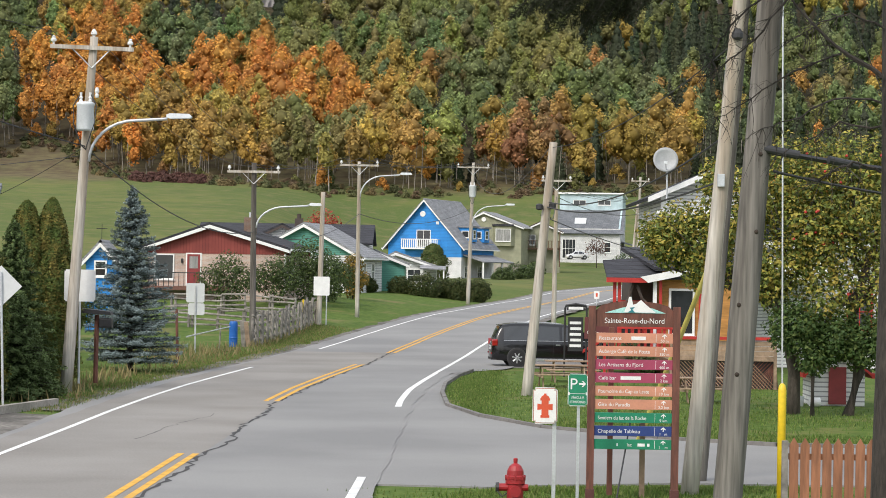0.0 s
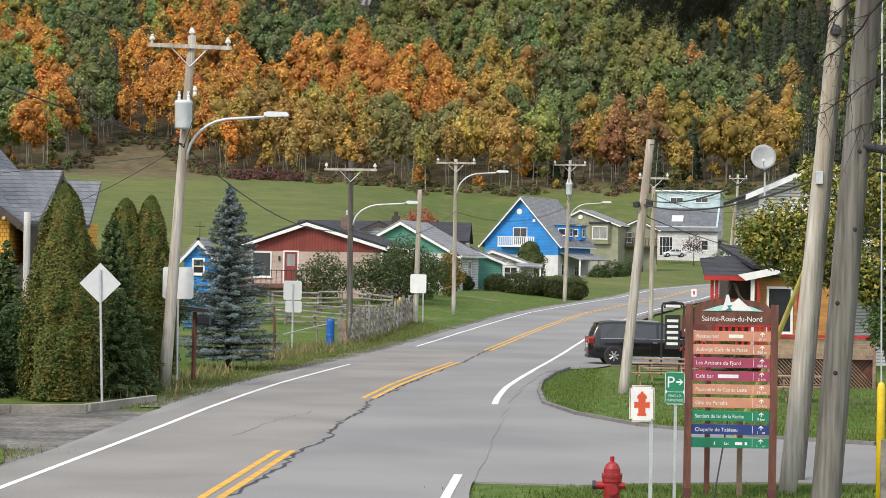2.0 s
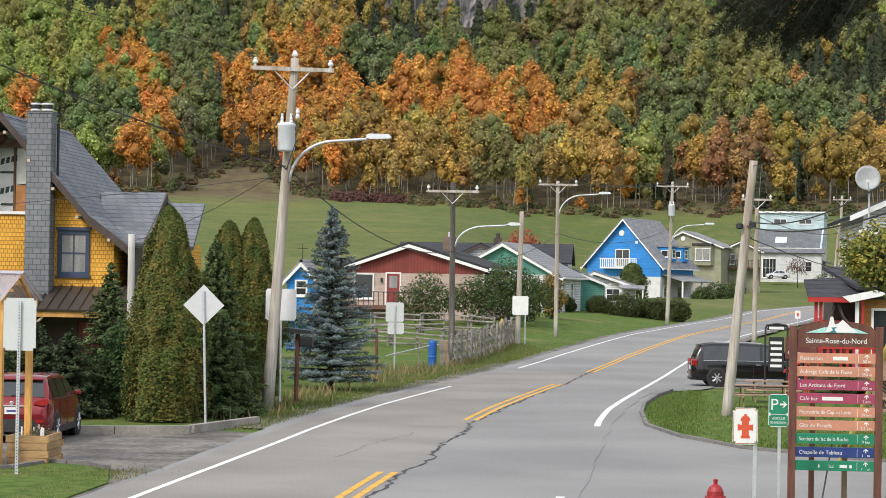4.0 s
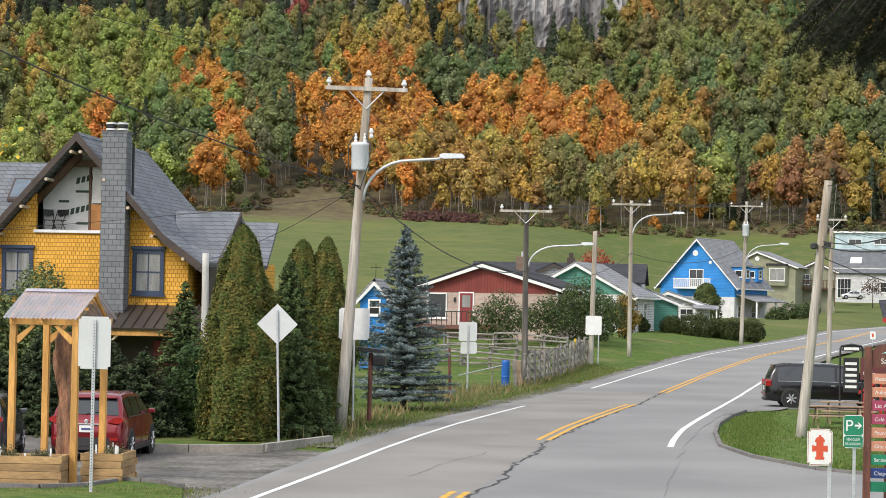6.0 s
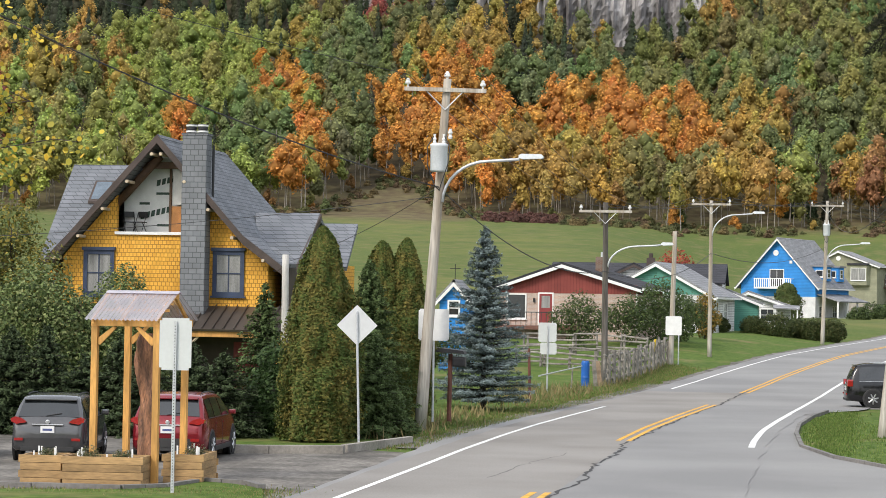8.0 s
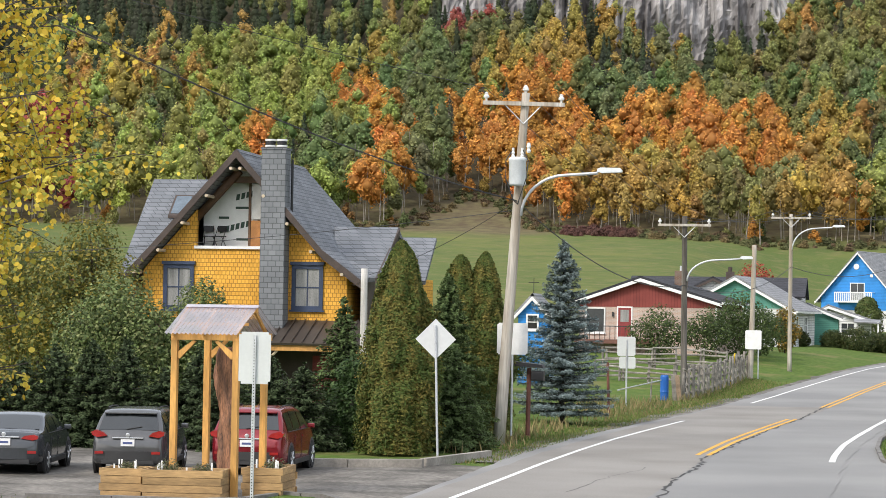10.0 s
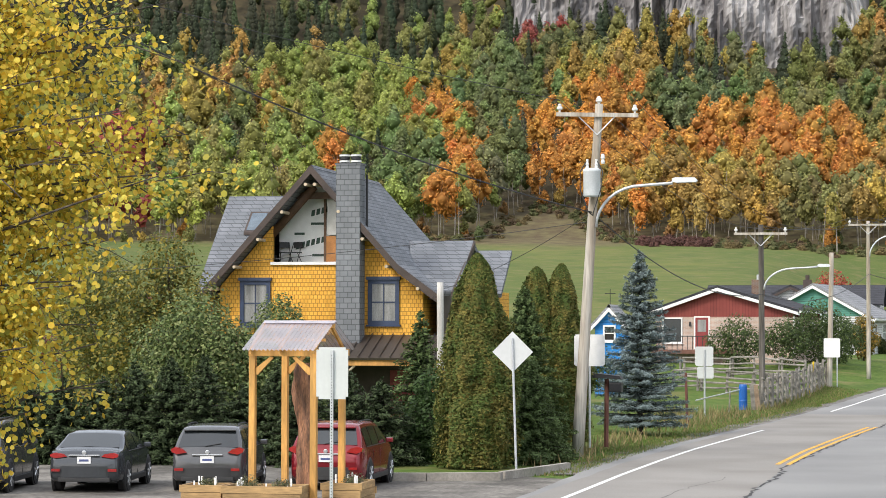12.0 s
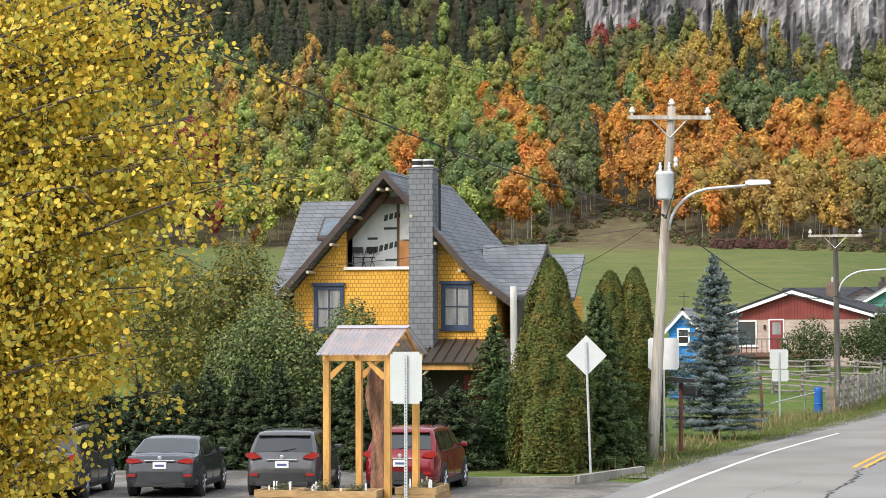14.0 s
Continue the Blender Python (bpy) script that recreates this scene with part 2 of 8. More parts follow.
def build_ground_material(m):
    """Mown grass near the road, a paler meadow beyond the houses, brown scrub under the wood."""
    n, li = m.node_tree.nodes, m.node_tree.links
    b = n["Principled BSDF"]
    b.inputs["Roughness"].default_value, b.inputs["Specular IOR Level"].default_value = 0.95, 0.15
    tc = n.new("ShaderNodeTexCoord")
    length = n.new("ShaderNodeVectorMath")
    length.operation = "LENGTH"
    li.new(tc.outputs["Object"], length.inputs[0])

    def noise_tex(scale, detail=6):
        t = n.new("ShaderNodeTexNoise")
        t.inputs["Scale"].default_value, t.inputs["Detail"].default_value = scale, detail
        li.new(tc.outputs["Object"], t.inputs["Vector"])
        return t

    def mixed(c1, c2, fac, lo=0.35, hi=0.65):
        mr, mx = n.new("ShaderNodeMapRange"), n.new("ShaderNodeMixRGB")
        mr.inputs["From Min"].default_value, mr.inputs["From Max"].default_value = lo, hi
        li.new(fac, mr.inputs["Value"])
        li.new(mr.outputs[0], mx.inputs["Fac"])
        for s, c in (("Color1", c1), ("Color2", c2)):
            if isinstance(c, tuple):
                mx.inputs[s].default_value = (*c, 1)
            else:
                li.new(c, mx.inputs[s])
        return mx.outputs[0]
    fine, mid, wide = noise_tex(2.6), noise_tex(0.35), noise_tex(0.03)
    lawn = mixed((0.05, 0.095, 0.014), (0.11, 0.155, 0.032), fine.outputs["Fac"])
    lawn = mixed(lawn, (0.17, 0.15, 0.06), mid.outputs["Fac"], 0.55, 0.75)
    broad = noise_tex(0.11, 8)
    field = mixed((0.08, 0.115, 0.028), (0.145, 0.155, 0.045), wide.outputs["Fac"])
    field = mixed(field, (0.075, 0.11, 0.03), broad.outputs["Fac"], 0.42, 0.66)
    field = mixed(field, (0.17, 0.15, 0.065), mid.outputs["Fac"], 0.5, 0.75)
    field = mixed(field, (0.12, 0.135, 0.045), fine.outputs["Fac"], 0.45, 0.75)
    scrub = mixed((0.10, 0.075, 0.045), (0.15, 0.13, 0.065), mid.outputs["Fac"])
    wob = n.new("ShaderNodeMath")
    wob.operation = "MULTIPLY_ADD"
    li.new(wide.outputs["Fac"], wob.inputs[0])
    wob.inputs[1].default_value = 70.0
    li.new(length.outputs["Value"], wob.inputs[2])
    col = mixed(lawn, field, length.outputs["Value"], 190, 260)
    col = mixed(col, scrub, wob.outputs[0], 545, 562)
    col = mixed(col, mixed((0.045, 0.038, 0.024), (0.08, 0.065, 0.035), mid.outputs["Fac"]), wob.outputs[0], 585, 620)
    li.new(col, b.inputs["Base Color"])
    bp = n.new("ShaderNodeBump")
    bp.inputs["Strength"].default_value, bp.inputs["Distance"].default_value = 0.7, 0.08
    li.new(fine.outputs["Fac"], bp.inputs["Height"])
    li.new(bp.outputs[0], b.inputs["Normal"])


build_ground_material(gm)
ground = part("ground", ground_mesh(), gm, smooth=True)
tagged(ground, "mown grass verges, meadow and wooded slope", "ground", kind="structure")

# ---- road ----
ASPHALT = mat("asphalt", (0.23, 0.226, 0.222), rough=0.88, var=0.1, scale=0.16, fine=26, bump=0.35, spec=0.3, col2=(0.265, 0.26, 0.252))
PATCH = mat("old_asphalt", (0.20, 0.19, 0.185), rough=0.9, var=0.13, scale=0.3, fine=14, bump=0.4, spec=0.25)
WHITE_LINE = mat("road_paint_white", (0.74, 0.74, 0.72), rough=0.7, var=0.16, scale=2.5, fine=30, bump=0.1)
YELLOW_LINE = mat("road_paint_yellow", (0.66, 0.35, 0.035), rough=0.7, var=0.16, scale=2.5, fine=30, bump=0.1)
GRAVEL = mat("gravel", (0.17, 0.157, 0.14), rough=0.95, var=0.42, scale=0.6, fine=7, bump=0.8, spec=0.2)


def strip(y0, y1, o0, o1, lift, step=2.0, across=1, wave=0.0):
    """A strip along the road between two offsets from its middle line; an offset may be a function of y."""
    ys = np.linspace(y0, y1, max(2, int((y1 - y0) / step) + 1))
    v, f = [], []
    for y in ys:
        a, b = (o(y) if callable(o) else o for o in (o0, o1))
        for k in range(across + 1):
            o = a + (b - a) * k / across
            if wave and k in (0, across):
                o += wave * noise.noise((float(y) * 0.35, k * 9.0, 0.0))
            x = float(road_x(y)) + o
            v.append((x, y, float(road_z(y)) + lift))
    w = across + 1
    for i in range(len(ys) - 1):
        for k in range(across):
            f.append((i * w + k, i * w + k + 1, (i + 1) * w + k + 1, (i + 1) * w + k))
    return v, f


tagged(part("road", strip(-20, 500, lambda y: -4.5 - 0.5 * math.exp(-((y - 72) / 14) ** 2), lambda y: 4.15 + 2.0 * float(smooth((y - 88) / 6) * (1 - smooth((y - 112) / 10))), 0.045, 1.5, 4, 0.12), ASPHALT),
       "grey worn asphalt road with faded lane paint", "road", kind="structure")

WARM = mat("older_warm_asphalt", (0.245, 0.228, 0.208), rough=0.9, var=0.13, scale=0.22, fine=20, bump=0.4, spec=0.25, col2=(0.275, 0.258, 0.238))
tagged(part("road_lane", strip(-20, 109, -4.35, 0.34, 0.0475, 1.0, 2, 0.10), WARM), "older warm grey asphalt lane with a rough edge", "road", kind="structure")
for y0, y1, o0, o1 in ((62, 118, -5.5, -4.3), (118, 300, -5.0, -4.35), (112, 300, 4.0, 4.7)):
    tagged(part("shoulder", strip(y0, y1, o0, o1, 0.036, 0.7, 1, 0.35), GRAVEL), "narrow gravel shoulder of the road", "shoulder", group="road shoulders", kind="structure")

# paint on the road: an inked double yellow line in three stretches, broken white edge lines
def road_mark(name, stretches, material, label):
    for y0, y1, o0, o1 in stretches:
        ob = part(name, strip(y0, y1, o0, o1, 0.053, 1.0), material)
        tagged(ob, label, "road marking", group=name + "s", kind="structure")


road_mark("yellow_line", [(20, 48.2, -0.14, 0.0), (20, 48.2, 0.16, 0.30), (67.8, 95, -0.14, 0.0), (67.8, 95, 0.16, 0.30), (109, 330, -0.14, 0.0), (109, 330, 0.16, 0.30)],
          YELLOW_LINE, "worn yellow double centre line on the asphalt")
road_mark("white_line", [(20, 91, -3.62, -3.48), (112, 360, -3.62, -3.48), (20, 43.4, 3.72, 3.88),
                         (66.0, 88, lambda y: 3.66 + 0.1 * ((y - 78) / 11) ** 2 * (y < 78) - 0.12, lambda y: 3.66 + 0.1 * ((y - 78) / 11) ** 2 * (y < 78) + 0.06), (88, 360, 3.54, 3.70)],
          WHITE_LINE, "worn white edge line on the asphalt")

# tar-dark crack that wanders along the middle joint
def crack(pts, w, name="road_crack"):
    bmk = bmesh.new()
    rng = random.Random(len(pts) * 7 + int(pts[0][1]))
    line = []
    for (x0, y0), (x1, y1) in zip(pts, pts[1:]):
        n = max(2, int(abs(y1 - y0) / 0.5))
        line += [(x0 + (x1 - x0) * k / n + rng.uniform(-0.1, 0.1), y0 + (y1 - y0) * k / n) for k in range(n)]
    prev = None
    for x, y in line:
        ww = w * rng.uniform(0.35, 1.3)
        cur = [bmk.verts.new((x - ww, y, 0.050 + float(road_z(y)))), bmk.verts.new((x + ww, y, 0.050 + float(road_z(y))))]
        if prev:
            bmk.faces.new((prev[0], prev[1], cur[1], cur[0]))
        prev = cur
    return bmk


TAR = mat("tar_crack", (0.035, 0.033, 0.032), rough=0.8, var=0.2, scale=4, fine=20)
for pts, w in (([(-4.95, 38), (-4.75, 43), (-4.75, 47), (-4.55, 52), (-4.75, 58), (-4.5, 63), (-4.75, 68)], 0.05),
               ([(-4.6, 68), (-4.2, 75), (-3.8, 84), (-2.95, 96), (-2.2, 112)], 0.045),
               ([(-6.6, 52), (-6.3, 57), (-5.7, 62)], 0.012)):
    tagged(part("road_crack", crack(pts, w), TAR), "dark jagged crack in the asphalt", "crack", kind="structure")

# side road on the right, gravel yard on the left
def sheet(name, poly, z, material, label, category, kind="structure"):
    return tagged(part(name, prism(poly, "z", -0.4, z), material), label, category, kind=kind)


sheet("side_road", [(-1.8, 42.3), (0.8, 42.0), (2.2, 42.7), (4.3, 43.4), (40, 44.4), (40, 51.5), (7.5, 53.2), (5.9, 54.2), (2.5, 58.2), (1.05, 62.3), (0.2, 67.2), (0.05, 74), (0.15, 80), (0.6, 86.1), (-0.4, 89.9), (-1.8, 80)],
      0.034, ASPHALT, "grey asphalt side road", "road")
sheet("gravel_yard", [(-9.4, 20), (-9.55, 60.2), (-11.0, 61.0), (-14.0, 59.3), (-17, 66), (-46, 66), (-46, 20)],
      0.020, GRAVEL, "dusty grey gravel parking yard", "ground")
sheet("parking_apron", [(-0.4, 90), (0.6, 86.2), (1.9, 95.2), (9.5, 95.4), (12, 101), (2, 106), (-0.5, 104)], 0.03, PATCH, "grey asphalt apron beside the road", "road")
sheet("grass_bed", [(-9.9, 20), (-9.9, 44.2), (-10.6, 47.2), (-11.4, 48.2), (-12.3, 48.7), (-12.6, 46.6), (-13.2, 46.0), (-17, 44.8), (-17, 20)], 0.05, gm, "patchy grass bed at the yard", "ground")
# kerbs
KERB = mat("kerb_concrete", (0.17, 0.16, 0.15), rough=0.9, var=0.2, scale=1, fine=12, bump=0.3)


def kerb(pts, w=0.12, h=0.11, label="low worn concrete kerb"):
    k = thing("kerb", (0, 0, 0), 0, label, "kerb", "kerbs", "structure")
    dense = [(np.array(p) * (1 - t) + np.array(q) * t) for p, q in zip(pts, pts[1:]) for t in (0, 0.5)] + [np.array(pts[-1])]
    for p, q in zip(dense, dense[1:]):
        d = (q - p) / np.linalg.norm(q - p)
        nn = np.array([-d[1], d[0]]) * w / 2
        part("kerb_stone", prism([tuple(p + nn + d * 0.01), tuple(q + nn - d * 0.01), tuple(q - nn - d * 0.01), tuple(p - nn + d * 0.01)], "z", -0.2, h + random.uniform(-0.01, 0.01)), KERB, k)


kerb([(1.2, 91), (0.6, 86.2), (0.15, 80), (0.05, 74), (0.2, 67.2), (1.05, 62.3), (2.5, 58.2), (4.2, 56.0), (5.9, 54.2), (7.5, 53.2), (14, 52.7)])
kerb([(-16.9, 46.2), (-13.2, 46.1), (-12.5, 46.8), (-12.2, 48.7), (-11.2, 48.3), (-10.6, 47.2)], 0.16, 0.12)

# ---- the wooded slope, far off: one mesh for each kind of tree ----
LEAF = tint_mat("autumn_foliage", leafy=0.28)
BARK_FAR = mat("far_bark", (0.30, 0.27, 0.23), rough=0.9, var=0.3, scale=1.0, fine=6)
# leaf hues, with some blue mixed in as a slight distant haze
# lime: yellow-green leaf, brightened as well for the sunlit hump on the left
HUES = {"green": (0.19, 0.235, 0.09), "olive": (0.27, 0.27, 0.09), "gold": (0.46, 0.325, 0.085), "orange": (0.63, 0.30, 0.07), "lime": (0.345, 0.385, 0.10),
        "red": (0.38, 0.09, 0.08), "dark": (0.075, 0.095, 0.05), "rust": (0.40, 0.23, 0.09)}
# patches of colour: bearing and elevation in degrees, their half widths, hue, weight
PATCHES_A = [(-7.6, 4.1, 1.4, 0.6, "orange", 1.2), (-3.6, 4.1, 1.2, 0.45, "orange", 2), (-5.2, 4.9, 1.5, 0.35, "orange", 2.5), (-5.4, 3.5, 1.5, 0.4, "gold", 3), (-12.6, 5.7, 0.3, 0.4, "orange", 6), (-12.1, 5.1, 0.28, 0.4, "orange", 9), (-11.5, 4.4, 0.3, 0.45, "orange", 9), (-10.3, 3.3, 0.6, 0.4, "orange", 6), (-11.9, 3.1, 0.25, 0.4, "orange", 5),
             (-15.0, 4.3, 0.25, 0.4, "orange", 5), (-9.1, 4.5, 0.6, 0.6, "orange", 6), (-7.7, 4.8, 0.7, 0.45, "orange", 4), (-6.0, 4.5, 1.0, 0.4, "orange", 4), (-4.2, 4.6, 0.7, 0.4, "orange", 3),
             (-2.4, 4.2, 0.7, 0.45, "orange", 4), (-1.3, 3.7, 0.35, 0.45, "gold", 6), (-7.4, 3.2, 1.2, 0.5, "gold", 3), (-5.0, 5.9, 0.9, 0.4, "green", 4), (-6.6, 3.4, 0.5, 0.3, "olive", 4)]
PATCHES_B = [(-3.8, 3.0, 2.0, 0.5, "gold", 2.5), (-3.2, 3.8, 0.5, 0.5, "olive", 5), (-0.6, 4.6, 0.5, 0.35, "gold", 5), (0.9, 3.9, 1.0, 0.8, "green", 5), (-8.2, 3.1, 0.5, 0.4, "orange", 3), (3.3, 3.3, 1.4, 0.7, "gold", 2.0), (2.0, 5.4, 1.6, 0.6, "olive", 5),
             (4.8, 5.4, 1.2, 1.2, "dark", 2), (7.5, 4.2, 3.0, 2.6, "dark", 1.2), (6.5, 4.6, 2.5, 1.6, "green", 1.0), (-14.7, 5.2, 1.7, 1.0, "lime", 8), (-10.6, 5.4, 0.7, 0.8, "green", 6), (-13.3, 4.2, 0.8, 0.6, "green", 5), (-17.2, 4.0, 1.0, 0.9, "lime", 5), (-17.6, 5.6, 1.2, 0.9, "gold", 2.0), (-13.0, 7.2, 3.5, 0.5, "dark", 4)]
PATCHES_C = [(-5.6, 6.4, 1.2, 0.4, "dark", 3), (-20.0, 7.6, 4.0, 0.8, "dark", 6), (-19.5, 4.2, 0.7, 0.6, "red", 3), (-9.3, 6.9, 0.5, 0.3, "red", 4), (-8.0, 6.5, 1.4, 0.4, "gold", 3), (2.8, 3.0, 0.8, 0.6, "rust", 2), (-1.0, 6.0, 2.5, 0.6, "olive", 3), (-10.4, 6.9, 1.6, 0.4, "olive", 4), (-16.0, 6.6, 1.5, 0.3, "gold", 2),
             (-11.6, 6.4, 0.8, 0.3, "gold", 3), (5.6, 3.2, 0.8, 0.6, "gold", 3), (-0.2, 5.5, 0.8, 0.5, "green", 4)]
rng = np.random.default_rng(5)


def crown_template(kind, n, rng):
    """One tree of unit height: leaf centres, shades, outward facings, and the lumps of its body (centre, radius)."""
    if kind == "conifer":
        z = 0.06 + 0.94 * rng.random(n) ** 1.25
        tier = 0.72 + 0.28 * np.cos(z * 2 * np.pi * 13 + rng.uniform(0, 6))
        r = ((1.02 - z) * 0.19 + 0.006) * tier * rng.uniform(0.6, 1.12, n)
        g = rng.uniform(0, 2 * np.pi, n)
        c = np.stack([r * np.cos(g), r * np.sin(g), z], 1)
        out = np.stack([np.cos(g), np.sin(g), np.full(n, 0.5)], 1) + rng.normal(0, 0.4, (n, 3))
        bz = np.linspace(0.12, 0.9, 7)
        return c, 0.7 + 0.5 * rng.random(n), out, (np.stack([bz * 0, bz * 0, bz], 1), (1.0 - bz) * 0.13 + 0.006)
    balls = int(rng.integers(13, 18))
    wide = {"tall": 0.13, "broad": 0.2}[kind] * rng.uniform(0.9, 1.15)
    d = rng.normal(size=(balls, 3))
    d /= np.linalg.norm(d, axis=1)[:, None]
    mid, up = 0.62, 0.29
    bc = np.array([0, 0, mid]) + d * np.array([wide, wide, up]) * rng.uniform(0.45, 1.0, (balls, 1))
    bc[:, :2] *= (1.1 - 0.5 * (bc[:, 2:] - 0.35).clip(0) / 0.5)
    br = rng.uniform(0.06, 0.105, balls)
    bc[0], br[0] = (0, 0, 0.91), 0.06
    k = rng.choice(balls, n, p=br ** 2 / (br ** 2).sum())
    d = rng.normal(size=(n, 3))
    d /= np.linalg.norm(d, axis=1)[:, None]
    rad = rng.uniform(0.6, 1.32, n)
    c = bc[k] + d * (br[k] * rad)[:, None] * np.array([1, 1, 1.3])
    away = (c - np.array([0, 0, mid - 0.1])) / np.array([wide, wide, up])
    good = ((d * away).sum(1) > -0.25) & (np.abs(away).max(1) > 0.35)
    c, d, rad, k, away = c[good], d[good], rad[good], k[good], away[good]
    out = d * 0.9 + away * 0.25 + np.array([0, 0, 0.25]) + rng.normal(0, 0.42, (len(c), 3))
    lump = rng.uniform(0.9, 1.1, balls)[k]
    return c, lump * rng.uniform(0.8, 1.2, len(c)), out, (bc, br * 0.86)


def forest():
    hues = list(HUES)
    out = {"broadleaf_wood": [], "conifer_wood": []}
    trunks_v, trunks_f, nv, cores, core_shade_tint = [], [], 0, [], []
    tmpl = {"broad": [crown_template("broad", 690, rng) for _ in range(10)], "tall": [crown_template("tall", 610, rng) for _ in range(8)],
            "conifer": [crown_template("conifer", 430, rng) for _ in range(5)]}
    patches = PATCHES_A + PATCHES_B + PATCHES_C

    def plant(kind, x, y, z, h, wide, base, low, size, name, lean=0.03):
        c, sh, face, (bc, br) = tmpl[kind][int(rng.integers(0, len(tmpl[kind])))]
        g = rng.uniform(0, 2 * np.pi)
        cs, sn = math.cos(g), math.sin(g)
        lx, ly = rng.normal(0, lean, 2)
        def place(p, up):
            px, py = (p[:, 0] * cs - p[:, 1] * sn) * wide, (p[:, 0] * sn + p[:, 1] * cs) * wide
            return np.stack([px + x + lx * p[:, 2] * h, py + y + ly * p[:, 2] * h, p[:, 2] * h + up], 1)
        keep = c[:, 2] > low
        c, s2, face = c[keep], sh[keep], face[keep]
        body = bc[:, 2] > low - 0.12
        bc, br = bc[body], br[body]
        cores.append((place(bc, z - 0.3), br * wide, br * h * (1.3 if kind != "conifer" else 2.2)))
        # shade between the leaves is put into the bodies' darker colour
        core_shade_tint.append(np.repeat(base[None] * 0.62, len(bc), 0))
        tint = np.clip(base[None] * s2[:, None] * (1 + rng.normal(0, 0.09, (len(c), 1))), 0.004, 0.9)
        turned = np.stack([face[:, 0] * cs - face[:, 1] * sn, face[:, 0] * sn + face[:, 1] * cs, face[:, 2]], 1)
        out[name].append((place(c, z - 0.3), tint, size, turned))

    d = 508.0
    while d < 850:
        gap = 6.0 + (d - 520) * 0.006
        b = -25.5
        while b < 11.5:
            b += math.degrees(gap / d) * rng.uniform(0.6, 1.4)
            dd = d + rng.uniform(-4, 4)
            edge = 522 + 58 * math.exp(-((b + 9.6) / 1.7) ** 2) + 20 * math.exp(-((b + 14.2) / 1.2) ** 2) - 12 * math.exp(-((b + 3) / 3) ** 2) + 10 * noise.noise((b * 0.9, 0, 0))
            if dd < edge:
                continue
            x, y = dd * math.sin(radians(b)), dd * math.cos(radians(b))
            z = float(land(x, y))
            cliff = dd > (750 if b > -6.3 else 768) and (math.exp(-((b + 4.4) / 1.9) ** 4) + math.exp(-((b + 8.6) / 1.8) ** 4) + 0.8 * math.exp(-((b - 5.4) / 1.3) ** 4)) > rng.uniform(0.1, 1.2)
            if cliff:
                continue
            el = math.degrees((z + 11 - EYE) / dd)
            w = dict(green=1.4, olive=1.1, gold=0.4, orange=0.12, lime=0.25, red=0.015, dark=0.35, rust=0.1)
            w["green"] += 1.0 * float(smooth((-b - 9) / 3))
            if el > 6.3:
                w["dark"] += 0.7
            for pb, pe, wb, we, hue, k in patches:
                w[hue] += 9.0 * k * math.exp(-((b - pb) / (wb * 1.12)) ** 2 - ((el - pe) / (we * 1.12)) ** 2)
            p = np.array([w[h] for h in hues])
            # neighbours tend to share a colour
            u = 0.5 * (1 + math.erf((noise.noise((x * 0.035, y * 0.02, 3.0)) * 2.9 + rng.normal(0, 0.45)) / 1.414))
            cum = np.cumsum(p) / p.sum()
            hue = hues[int(np.searchsorted(cum, min(max(u, 0.0), 0.9999)))]
            conifer = hue == "dark" or (hue == "green" and rng.random() < 0.06)
            kind = "conifer" if conifer else ("tall" if rng.random() < {"green": 0.65, "lime": 0.6, "olive": 0.5, "gold": 0.45}.get(hue, 0.15) else "broad")
            h = rng.uniform(11, 19) * (1.1 if kind == "tall" else 1.0) * (0.72 if dd < edge + 12 and rng.random() < 0.5 else 1.0)
            wide = h * rng.uniform(0.85, 1.25) * (1.25 if conifer else 1.0)
            base = np.array(HUES[hue if not conifer else "dark"]) * rng.uniform(0.8, 1.2) * (1 + rng.normal(0, 0.07, 3))
            front = dd < edge + 26
            plant(kind, x, y, z, h, wide, base, 0.0 if front else (0.3 if conifer else 0.48), 0.30 if conifer else 0.36, "conifer_wood" if conifer else "broadleaf_wood")
            if dd < edge + 14 and rng.random() < 0.45:
                hs = rng.uniform(3, 7)
                base = np.array(HUES[("olive", "gold", "rust", "green", "orange", "olive")[int(rng.integers(0, 6))]]) * rng.uniform(0.6, 1.0)
                px, py = x + rng.normal(0, 3), y - rng.uniform(0, 5)
                plant("broad", px, py, float(land(px, py)) - hs * 0.22, hs, hs * 1.2, base, 0.0, 0.2, "broadleaf_wood")
            if dd < edge + 60:
                for k in range(1 if rng.random() < 0.5 else 2):
                    tx, ty = x + rng.normal(0, 0.8), y + rng.normal(0, 0.8)
                    r, top = rng.uniform(0.07, 0.14), h * 0.72
                    lx = rng.normal(0, 0.5)
                    for ox, oy in ((-1, 0), (1, 0), (0, -1.2)):
                        trunks_v += [(tx + ox * r, ty + oy * r, z - 0.4), (tx + lx + ox * r * 0.5, ty + oy * r * 0.5, z + top)]
                    for s in range(3):
                        q = (s + 1) % 3
                        trunks_f.append((nv + 2 * s, nv + 2 * q, nv + 2 * q + 1, nv + 2 * s + 1))
                    nv += 6
        d += gap * 1.2
    # low brown and maroon scrub where the wood meets the meadow
    for k in range(620):
        b = rng.uniform(-15, 6.5) if k < 420 else rng.normal(-7.0, 1.5)
        edge = 522 + 58 * math.exp(-((b + 9.6) / 1.7) ** 2) + 20 * math.exp(-((b + 14.2) / 1.2) ** 2) - 12 * math.exp(-((b + 3) / 3) ** 2) + 10 * noise.noise((b * 0.9, 0, 0))
        dd = edge + rng.uniform(-9, 7) - (14 * rng.random() ** 2 if abs(b + 9.0) < 2 else 0)
